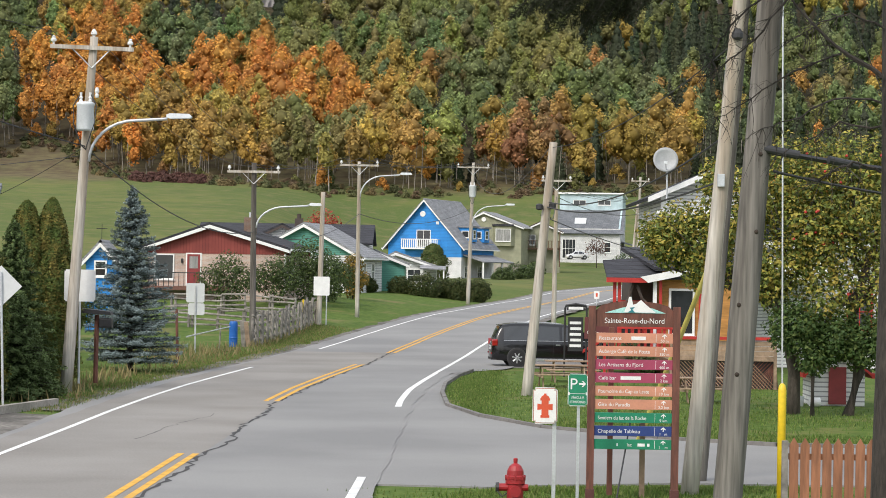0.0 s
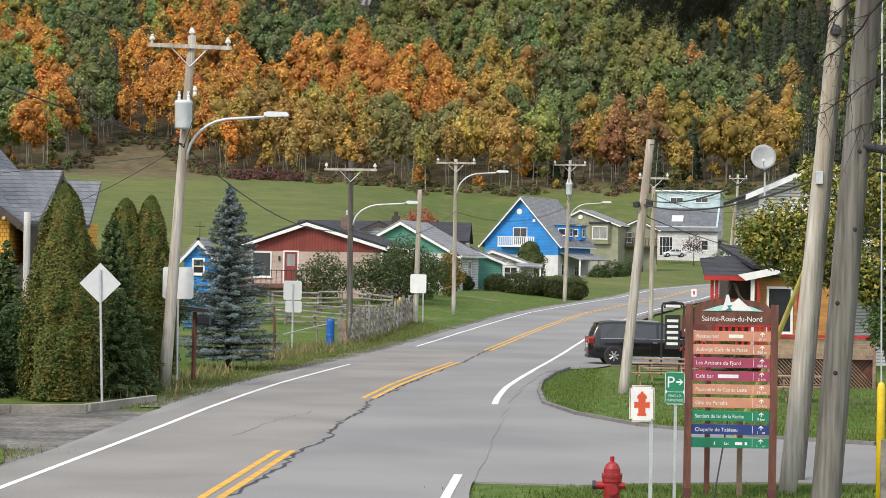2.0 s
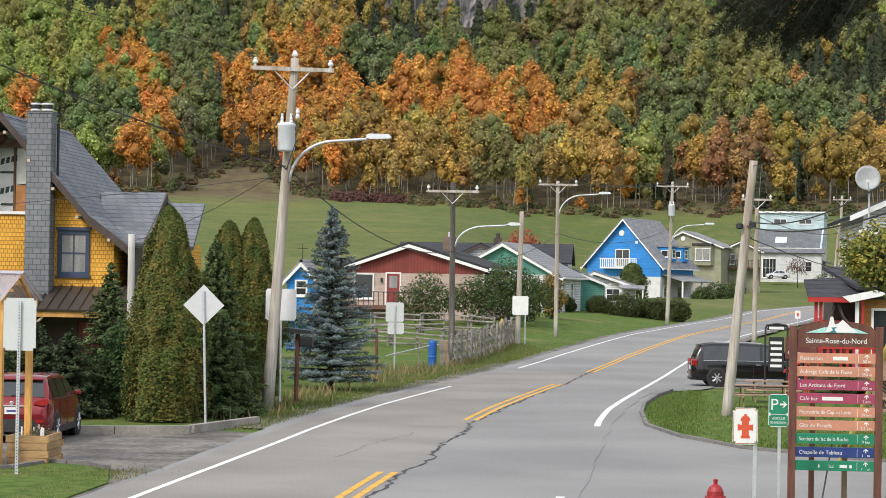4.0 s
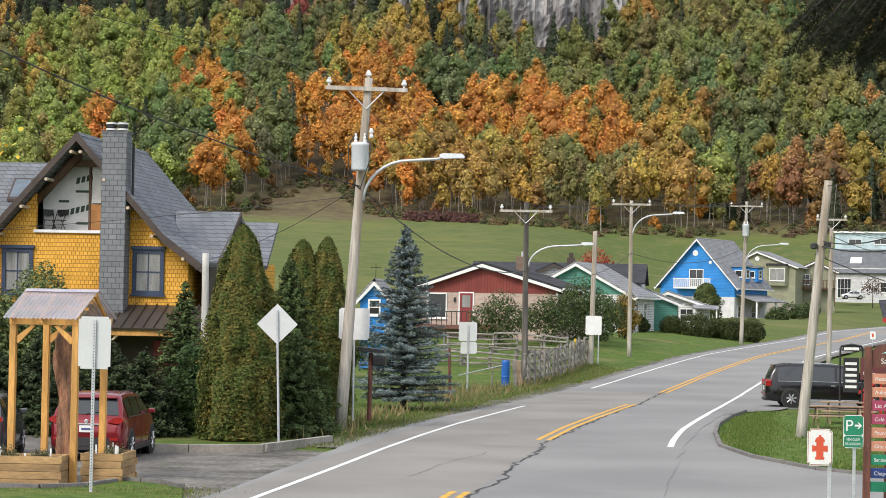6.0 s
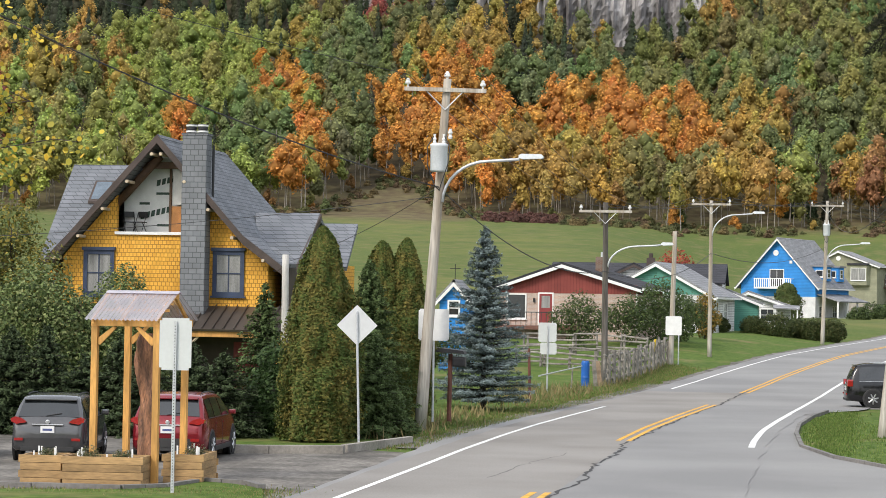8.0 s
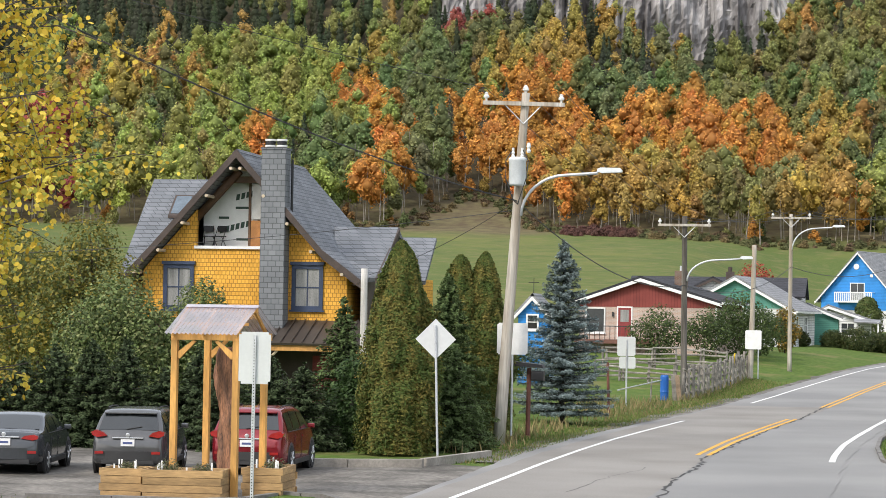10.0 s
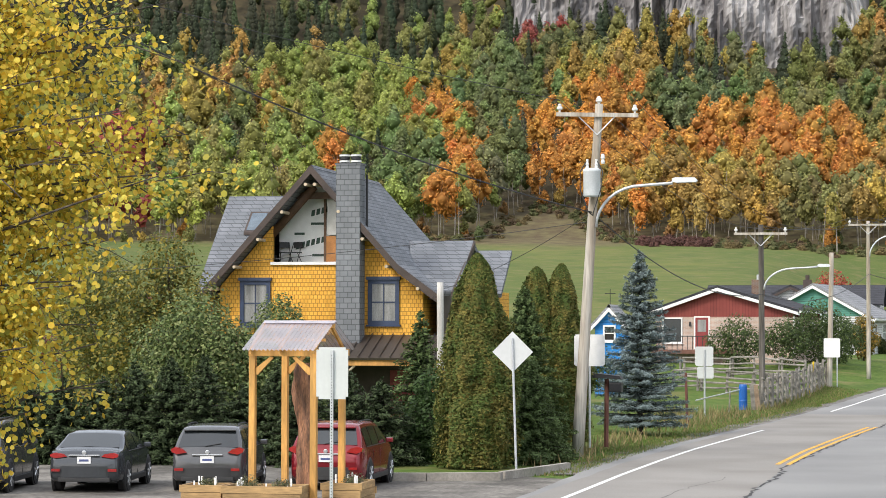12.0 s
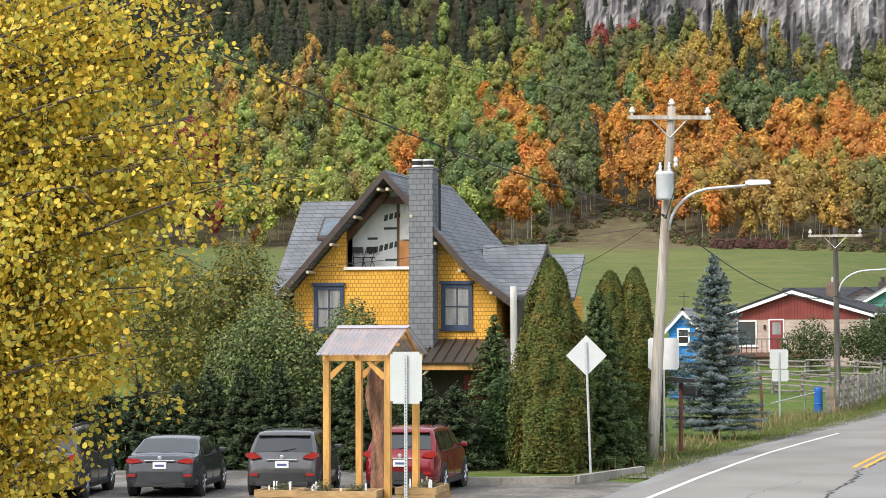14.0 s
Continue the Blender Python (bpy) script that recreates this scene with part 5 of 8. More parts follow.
bay = part("bay_window", prism([(0.6, -0.02), (3.9, -0.02), (3.5, -0.75), (1.0, -0.75)], "z", 3.2, 6.2), SAGE, sg)
window(bay, 1.1, 3.4, 3.9, 5.8, y=-0.76, bars=1, rows=0, pane=CURTAIN)
part("bay_roof", prism([(0.4, -0.0), (4.1, -0.0), (3.6, -0.95), (0.9, -0.95)], "z", 6.2, 6.5), ROOF_DARK, bay)
part("plinth", box(-4.95, 4.95, -0.06, -0.02, -1, 0.5), CONCRETE, sg)
sw = simple_house("house", (15.0, 368.0, 4.8), 3.0, 8, 5.6, 7.0, SAGE, SAGE, shingle_mat("brown_roof_shingles", (0.11, 0.085, 0.075), (0.085, 0.065, 0.058), (0.05, 0.04, 0.035), 0.5, 0.17), "sage house wing with a brown roof and veranda")
for k in range(12):
    part("baluster", box(-2.9 + k * 0.5, -2.78 + k * 0.5, -1.5, -1.44, 2.9, 3.9), DARKWOOD, sw)
part("veranda", box(-3.0, 3.0, -1.5, -0.02, 2.6, 2.9), DARKWOOD, sw)
part("veranda_rail", box(-3.0, 3.0, -1.52, -1.42, 3.9, 4.0), DARKWOOD, sw)
for x in (-2.9, 0, 2.9):
    part("veranda_post", box(x - 0.08, x + 0.08, -1.5, -1.34, 0, 5.4), DARKWOOD, sw)
window(sw, -2.2, -0.8, 3.3, 4.9)

# white house with a pale blue upper storey and a slate roof
wh = thing("house", (25.5, 420.0, 5.6), -10, "white house with pale blue upper storey and grey roof", "house", "village houses")
part("wall", box(-5.6, 5.6, 0, 9, -1, 6.2), CLAP, wh)
part("upper_storey", prism([(3.6, 6.2), (9, 6.2), (9, 11.9), (3.6, 12.4)], "x", -5.6, 5.3), PALEBLUE, wh)
part("roof", slab(bmesh.new(), [(-6.0, 3.7, 9.6), (6.1, 3.7, 9.6), (6.3, -0.7, 5.3), (-6.2, -0.7, 5.3)], 0.2), SLATE, wh)
part("upper_roof", slab(bmesh.new(), [(-6.0, 3.2, 12.6), (5.9, 3.2, 12.6), (5.9, 9.6, 11.8), (-6.0, 9.6, 11.8)], 0.25), WHITE, wh)
part("side_wall", prism([(0, 6.2), (9, 6.2), (9, 11.8), (3.4, 12.2), (3.4, 9.4)], "x", 5.3, 5.6), PALEBLUE, wh)
for x in (-3.2, 1.2):
    window(wh, x, x + 2.3, 10.4, 11.3, y=3.58, bars=1, rows=0)
window(wh, -4.6, -2.2, 0.9, 4.3, bars=3, rows=1)
window(wh, 2.8, 4.0, 2.0, 3.8, bars=0)
part("skylight", prism([(1.0, 7.0), (2.0, 7.98), (2.0, 8.1), (1.0, 7.12)], "x", -2.6, -0.6), TANK, wh)
part("lean_to", box(5.6, 8.6, 2, 7, -1, 3.0), CLAP, wh)
part("lean_to_roof", slab(bmesh.new(), [(5.6, 1.5, 4.0), (5.6, 7.5, 4.0), (9.2, 7.5, 3.0), (9.2, 1.5, 3.0)], 0.2), SLATE, wh)

# blue shed behind the spruces
bs = simple_house("shed", (-18.75, 131.0, 1.0), 0.8, 3.0, 3.35, 4.2, BLUE, BLUE, ROOF_GREY, "small blue shed with white trim", over=0.25)
window(bs, -0.35, 0.35, 2.2, 3.1, bars=0)
part("vane", rod((0.0, 0.3, 4.2), (0.0, 0.3, 5.1), 0.02, sides=6), BLACK, bs)
part("vane_arm", rod((-0.3, 0.3, 4.85), (0.3, 0.3, 4.85), 0.02, sides=6), BLACK, bs)

# ---- parked vehicles ----
TYRE = mat("tyre_rubber", (0.02, 0.02, 0.021), rough=0.85, var=0.2, bump=0.1)
# darker copy of the rim alloy, coloured for the shade behind the spokes
RIM_DARK = mat("shaded_alloy_barrel", (0.2, 0.205, 0.21), rough=0.4, var=0.1, metal=0.6, bump=0)
RIM = mat("alloy_rim", (0.55, 0.56, 0.57), rough=0.3, var=0.1, metal=0.8, bump=0)
CAR_GLASS = mat("car_glass", (0.015, 0.018, 0.02), rough=0.05, var=0.1, bump=0, spec=1.0)
TAIL = mat("red_tail_lamp", (0.30, 0.012, 0.012), rough=0.15, var=0.1, bump=0, spec=0.8)
PLATE = mat("plate_white", (0.7, 0.7, 0.7), rough=0.4, var=0.05, bump=0)
PLATE_INK = mat("plate_ink", (0.06, 0.08, 0.2), rough=0.5, bump=0)
TRIM = mat("dark_plastic_trim", (0.025, 0.025, 0.026), rough=0.6, var=0.1)


def wheel(car, x, y, r, w=0.22):
    prof = [(r * 0.62, -w / 2), (r * 0.95, -w / 2), (r, -w / 2 + 0.04), (r, w / 2 - 0.04), (r * 0.95, w / 2), (r * 0.62, w / 2)]
    wh_ = part("wheel", lathe(prof, 26), TYRE, car, smooth=False)
    s = 1 if x > 0 else -1
    wh_.matrix_basis = pose(x, y, r, 0, 90 * s, 0)
    part("rim", lathe([(r * 0.63, -0.02), (r * 0.66, w / 2 - 0.03), (r * 0.58, w / 2 - 0.01), (r * 0.56, w / 2 - 0.05), (0.01, w / 2 - 0.05)], 24), RIM_DARK, wh_)
    for k in range(7):
        a0 = k * 2 * math.pi / 7
        sp = rod((0.03 * math.cos(a0), 0.03 * math.sin(a0), w / 2 - 0.03), (r * 0.6 * math.cos(a0), r * 0.6 * math.sin(a0), w / 2 - 0.015), 0.045, 0.035, 6)
        part("spoke", sp, RIM, wh_)
    part("hub", lathe([(0.06, w / 2 - 0.04), (0.06, w / 2 - 0.005), (0.03, w / 2)], 12), RIM, wh_)
    ring = lathe([(r * 0.57, w / 2 - 0.03), (r * 0.66, w / 2 - 0.02), (r * 0.67, w / 2 - 0.005), (r * 0.57, w / 2 - 0.005)], 26)
    part("rim_edge", ring, RIM, wh_)


CAR_TOPS = {  # the line over the car's back, from the tail: share of the length, share of the way from belt to roof (below 0: under the belt)
    "suv": [(0, -0.5), (0.006, -0.12), (0.03, 0.04), (0.07, 0.42), (0.115, 0.84), (0.16, 0.95), (0.3, 1.0), (0.5, 0.98), (0.62, 0.84), (0.76, 0.12), (0.8, 0.0), (0.93, -0.18), (0.985, -0.45), (1, -0.8)],
    "van": [(0, -0.4), (0.006, -0.05), (0.02, 0.1), (0.055, 0.75), (0.08, 0.9), (0.15, 0.98), (0.35, 1.0), (0.58, 0.95), (0.68, 0.75), (0.82, 0.1), (0.86, 0.0), (0.96, -0.2), (0.99, -0.45), (1, -0.7)],
    "sedan": [(0, -0.5), (0.005, -0.1), (0.02, 0.1), (0.09, 0.15), (0.13, 0.2), (0.29, 0.88), (0.38, 1.0), (0.52, 0.98), (0.61, 0.84), (0.755, 0.12), (0.79, 0.0), (0.93, -0.2), (0.985, -0.5), (1, -0.85)]}


def car(at, turn, paint, label, length=4.4, width=1.82, height=1.6, belt=0.98, kind="suv", wheel_r=0.34, group="parked cars", skirt=None):
    """A car that points along its own +y, its tail at the origin: one rounded shell with panes laid on it."""
    c = thing("car", at, turn, label, "car", group)
    hw, L, H = width / 2, length, height
    tops = np.array(CAR_TOPS[kind])

    def top(y):
        return float(np.mean([belt + (H - belt) * np.interp((y + o) / L, tops[:, 0], tops[:, 1]) for o in (-0.05, -0.02, 0, 0.02, 0.05)]))

    def half(y):
        return hw * float(np.interp(y / L, [0, 0.012, 0.04, 0.1, 0.3, 0.6, 0.85, 0.95, 0.985, 1], [0.84, 0.90, 0.95, 0.985, 1.0, 1.0, 0.975, 0.9, 0.8, 0.66]))

    def low(y):
        return float(np.interp(y / L, [0, 0.02, 0.1, 0.9, 0.98, 1], [0.36, 0.27, 0.23, 0.22, 0.26, 0.34]))

    def side(y, z):
        """The shell's half width at a height above the belt."""
        t = top(y)
        full = max(t - belt, 0.02)
        return half(y) * (0.965 - 0.235 * min(1.0, full / (H - belt)) * min(1.0, max(0.0, (z - belt) / full)) ** 1.25)

    ys = np.unique(np.concatenate([np.linspace(0, 0.06, 5), np.linspace(0.06, L - 0.08, 44), np.linspace(L - 0.08, L, 5)]))
    rings = []
    for y in ys:
        t, w, zb = top(y), half(y), low(y)
        bz = min(belt, t - 0.03)
        prof = [(w * 0.9, zb), (w * 0.985, zb + 0.07), (w, zb + (bz - zb) * 0.35), (w * 1.0, zb + (bz - zb) * 0.62), (w * 0.985, bz - 0.1), (w * 0.965, bz)]
        up = t - bz
        for q in (0.3, 0.6, 0.86):
            prof.append((side(y, bz + up * q) if t > belt else w * (0.965 - 0.05 * q), bz + up * q * 0.97))
        e = prof[-1][0]
        prof += [(e * 0.93, t - 0.012), (e * 0.75, t + 0.004), (e * 0.35, t + 0.016)]
        rings.append([(x, y, z) for x, z in prof] + [(-x, y, z) for x, z in prof[::-1]])
    n = len(rings[0])
    v = [p for r in rings for p in r]
    f = [(i * n + k, i * n + (k + 1) % n, (i + 1) * n + (k + 1) % n, (i + 1) * n + k) for i in range(len(ys) - 1) for k in range(n)]
    f += [tuple(range(n))[::-1], tuple((len(ys) - 1) * n + k for k in range(n))]
    bmk = bmesh.new()
    bv = [bmk.verts.new(p) for p in v]
    for q in f:
        bmk.faces.new([bv[i] for i in q])
    part("body", bmk, paint, c, smooth=True)

    def pane(name, grid, label=""):
        m_ = len(grid[0])
        bmp = bmesh.new()
        gv = [[bmp.verts.new(p) for p in row] for row in grid]
        for i in range(len(grid) - 1):
            for k in range(m_ - 1):
                bmp.faces.new((gv[i][k], gv[i + 1][k], gv[i + 1][k + 1], gv[i][k + 1]))
        return part(name, bmp, CAR_GLASS, c, label, smooth=True)

    rear = {"suv": (0.038, 0.112), "van": (0.022, 0.074), "sedan": (0.14, 0.285)}[kind]
    front = {"suv": (0.635, 0.755), "van": (0.69, 0.815), "sedan": (0.625, 0.75)}[kind]
    for nm, (a0, a1) in (("rear_window", rear), ("windscreen", front)):
        grid = []
        for q in np.linspace(a0, a1, 9):
            y = q * L
            e = side(y, top(y)) * 0.90
            grid.append([(e * u, y + (-0.008 if nm == "rear_window" else 0.008), top(y) + 0.006 + 0.018 * (1 - abs(u))) for u in (-1, -0.75, -0.35, 0, 0.35, 0.75, 1)])
        pane(nm, grid, "dark tinted glass")
    spans = {"suv": [(0.13, 0.27), (0.285, 0.47), (0.49, 0.70)], "van": [(0.09, 0.30), (0.315, 0.53), (0.55, 0.76)], "sedan": [(0.235, 0.30), (0.31, 0.47), (0.49, 0.70)]}[kind]
    for s in (-1, 1):
        for a0, a1 in spans:
            grid = []
            for q in np.linspace(a0, a1, 8):
                y = q * L
                z0, z1 = belt + 0.035, max(belt + 0.05, top(y) - 0.10)
                grid.append([(s * (side(y, z) + 0.007), y, z) for z in np.linspace(z0, z1, 5)])
            pane("side_window", grid)
        strip_y = np.linspace(spans[0][0] * L, spans[-1][1] * L, 10)
        part("window_strip", tube([(s * (side(y, belt) + 0.008), y, belt + 0.022) for y in strip_y], 0.011, 5), RIM if kind == "van" else TRIM, c)
        if kind != "sedan":
            part("roof_rail", tube([(s * side(y, top(y)) * 0.92, y, top(y) + 0.03) for y in np.linspace(0.2 * L, 0.55 * L, 8)], 0.014, 6), RIM if kind == "van" else TRIM, c)
        for y in (L * 0.19 + 0.03, L * 0.815):
            arch = lathe([(wheel_r * 1.16, -0.05), (wheel_r * 1.18, 0.0), (wheel_r * 1.13, 0.012)], 28)
            part("wheel_arch", arch, TRIM, c).matrix_basis = pose(s * half(y) * 0.995, y, wheel_r, 0, 90 * s, 0)
            wheel(c, s * (half(y) - 0.085), y, wheel_r)
        mir = part("mirror", box(-0.09, 0.09, -0.05, 0.05, -0.055, 0.055, bevel=0.03), paint, c)
        mir.location = (s * (hw + 0.06), L * 0.69, belt + 0.08)
        for ya in (L * 0.29, L * 0.48):
            part("door_handle", box(-0.014, 0.014, -0.09, 0.09, -0.02, 0.02, bevel=0.008), RIM if kind == "van" else paint, c).location = (s * hw * 0.995, ya + 0.2, belt - 0.13)
            part("door_gap", box(-0.004, 0.004, -0.005, 0.005, 0.36, belt - 0.06), TRIM, c).location = (s * hw * 1.0, ya, 0)
        part("side_skirt", box(s * hw * 0.985 - 0.03, s * hw * 0.985 + 0.03, L * 0.28, L * 0.72, 0.22, 0.34, bevel=0.02), TRIM if skirt is None else skirt, c)
        if kind == "sedan":
            lamp = [(0.42, 0.84), (0.70, 0.80), (0.82, 0.83), (0.83, 0.89), (0.72, 0.93), (0.50, 0.90)]
        elif kind == "suv":
            lamp = [(0.50, 0.92), (0.74, 0.88), (0.86, 0.93), (0.88, 1.0), (0.78, 1.05), (0.60, 1.0)]
        else:
            lamp = [(0.66, 0.86), (0.90, 0.84), (0.91, 1.04), (0.86, 1.10), (0.72, 1.08)]
        k = hw / 0.91
        lm = part("tail_lamp", prism([(x * k, z) for x, z in lamp], "y", -0.012, 0.20), TAIL, c, "red tail lamp")
        lm.scale = (s, 1, 1)
        rf = part("reflector", box(0.56, 0.76, -0.05, 0.0, 0.50, 0.56), TAIL, c)
        rf.scale = (s, 1, 1)
    # tail: bumper, plate in its recess, chrome bar, wiper
    bump_ = [(half(0.03) * math.sin(u) * 0.99, 0.20 - 0.245 * math.cos(u) ** 0.5) for u in np.linspace(-1.5, 1.5, 13)]
    part("bumper", prism(bump_, "z", 0.36, 0.62 if kind != "suv" else 0.56), TRIM if kind == "suv" else paint, c)
    part("lower_trim", box(-hw * 0.7, hw * 0.7, -0.03, 0.2, 0.26, 0.36, bevel=0.02), TRIM, c)
    part("tailgate_trim", box(-0.36, 0.36, -0.028, 0.05, 0.855, 0.885, bevel=0.01), RIM if kind != "van" else TRIM, c)
    pl = part("number_plate", box(-0.16, 0.16, -0.03, 0.0, 0.68, 0.84, bevel=0.006), PLATE, c, "white number plate with bars")
    part("plate_bar", box(-0.11, 0.11, -0.034, -0.029, 0.73, 0.78), PLATE_INK, pl)
    part("badge", lathe([(0.05, 0), (0.05, 0.015), (0.03, 0.02)], 14), RIM, c).matrix_basis = pose(0, 0.005, 0.935, 90)
    if kind != "sedan":
        y = rear[1] * L
        e = side(y, top(y)) * 0.9
        part("roof_spoiler", box(-e, e, y - 0.10, y + 0.10, top(y) - 0.005, top(y) + 0.03, bevel=0.012), paint, c)
        y2 = rear[0] * L
        part("wiper", rod((-0.05, y2 - 0.01, top(y2) + 0.03), (0.3, y2 + 0.04, top(y2 + 0.05) + 0.03), 0.012, sides=6), TRIM, c)
    part("exhaust", rod((0.5, -0.02, 0.3), (0.5, 0.2, 0.3), 0.035, sides=10), RIM, c)
    return c


def car_paint(name, col, rough=0.13):
    return mat(name, col, rough=rough, var=0.06, scale=1.5, fine=12, bump=0.0, spec=0.9, metal=0.35)


GREYCAR = car_paint("grey_car_paint", (0.095, 0.096, 0.10))
car((-19.72, 52.36, 0.02), 9, car_paint("charcoal_car_paint", (0.055, 0.06, 0.068)), "charcoal grey sedan parked tail to the road", 4.4, 1.74, 1.38, 0.91, "sedan", 0.33)
car((-17.05, 53.3, 0.02), 9, GREYCAR, "grey compact crossover with red tail lamps", 4.3, 1.76, 1.53, 0.97, "suv", 0.35)
car((-14.5, 54.4, 0.02), 3, car_paint("deep_red_car_paint", (0.21, 0.012, 0.02)), "deep red crossover parked beside the hedge", 4.4, 1.82, 1.58, 1.0, "suv", 0.35)
car((-22.2, 51.2, 0.02), 10, car_paint("bronze_grey_car_paint", (0.10, 0.095, 0.09)), "bronze-grey sport utility car in the yard", 4.6, 1.8, 1.68, 1.0, "suv", 0.36)
car((-24.5, 50.4, 0.02), 10, car_paint("silver_car_paint", (0.45, 0.46, 0.47)), "silver car half out of sight", 4.4, 1.8, 1.55, 0.98, "suv", 0.34)
car((1.98, 96.8, 0.03), -86, car_paint("black_car_paint", (0.012, 0.012, 0.014), 0.12), "black minivan with chrome window strip", 5.1, 1.95, 1.74, 1.02, "van", 0.35, skirt=RIM)
car((25.2, 414.4, 6.3), 98, car_paint("white_car_paint", (0.75, 0.75, 0.75)), "small white car in front of the white house", 4.0, 1.75, 1.45, 0.93, "sedan", 0.33)

# ---- signs, hydrant, fences, shelter ----
RUST = mat("redwood_stain", (0.135, 0.052, 0.036), rough=0.75, var=0.25, scale=3, fine=14, bump=0.25, stretch=(3, 3, 0.5))
CORAL = mat("coral_sign_panel", (0.56, 0.25, 0.16), rough=0.5, var=0.08, scale=3, bump=0.02)
PLUM = mat("plum_sign_panel", (0.34, 0.05, 0.105), rough=0.5, var=0.08, scale=3, bump=0.02)
SIGN_GREEN = mat("green_sign_panel", (0.012, 0.21, 0.11), rough=0.45, var=0.08, scale=3, bump=0.02)
SIGN_BLUE = mat("blue_sign_panel", (0.02, 0.045, 0.19), rough=0.45, var=0.1, scale=3, bump=0.02)
SIGN_WHITE = mat("sign_white", (0.76, 0.76, 0.75), rough=0.45, var=0.06, scale=3, bump=0.02)
SIGN_BACK = mat("sign_back_aluminium", (0.58, 0.60, 0.60), rough=0.5, var=0.04, scale=0.8, fine=15, bump=0.01, metal=0.15)
SIGN_RED = mat("sign_red", (0.60, 0.085, 0.035), rough=0.5, var=0.05, bump=0)
PINE = mat("new_pine", (0.62, 0.33, 0.09), rough=0.7, var=0.2, scale=2, fine=10, bump=0.15, stretch=(2, 2, 0.4), spread=0.1)
PLANK = mat("planter_planks", (0.37, 0.235, 0.105), rough=0.8, var=0.28, scale=1.5, fine=10, bump=0.25, stretch=(0.5, 0.5, 3), spread=0.14)
OLD_WOOD = mat("silvered_fence_wood", (0.25, 0.23, 0.205), rough=0.95, var=0.3, scale=2, fine=10, bump=0.4, spread=0.2)
PICKET = mat("red_cedar_pickets", (0.27, 0.115, 0.06), rough=0.8, var=0.22, scale=2, fine=10, bump=0.25, stretch=(3, 3, 0.4), spread=0.12)
BENCH = mat("weathered_bench_wood", (0.31, 0.22, 0.15), rough=0.9, var=0.25, scale=2, fine=10, bump=0.3, spread=0.12)


def writing(words, x, z, size, y, material, parent, align="LEFT", stretch=1.0, name="lettering"):
    cu = bpy.data.curves.new(name, "FONT")
    cu.body, cu.size, cu.align_x, cu.extrude = words, size, align, 0.001
    tmp = bpy.data.objects.new(name, cu)
    scene.collection.objects.link(tmp)
    dg = bpy.context.evaluated_depsgraph_get()
    me = bpy.data.meshes.new_from_object(tmp.evaluated_get(dg))
    bpy.data.objects.remove(tmp)
    me.materials.clear()
    me.materials.append(material)
    ob = new(name, me)
    ob.parent = parent
    ob.matrix_basis = pose(x, y, z, 90) @ Matrix.Diagonal((stretch, 1, 1, 1))
    return ob


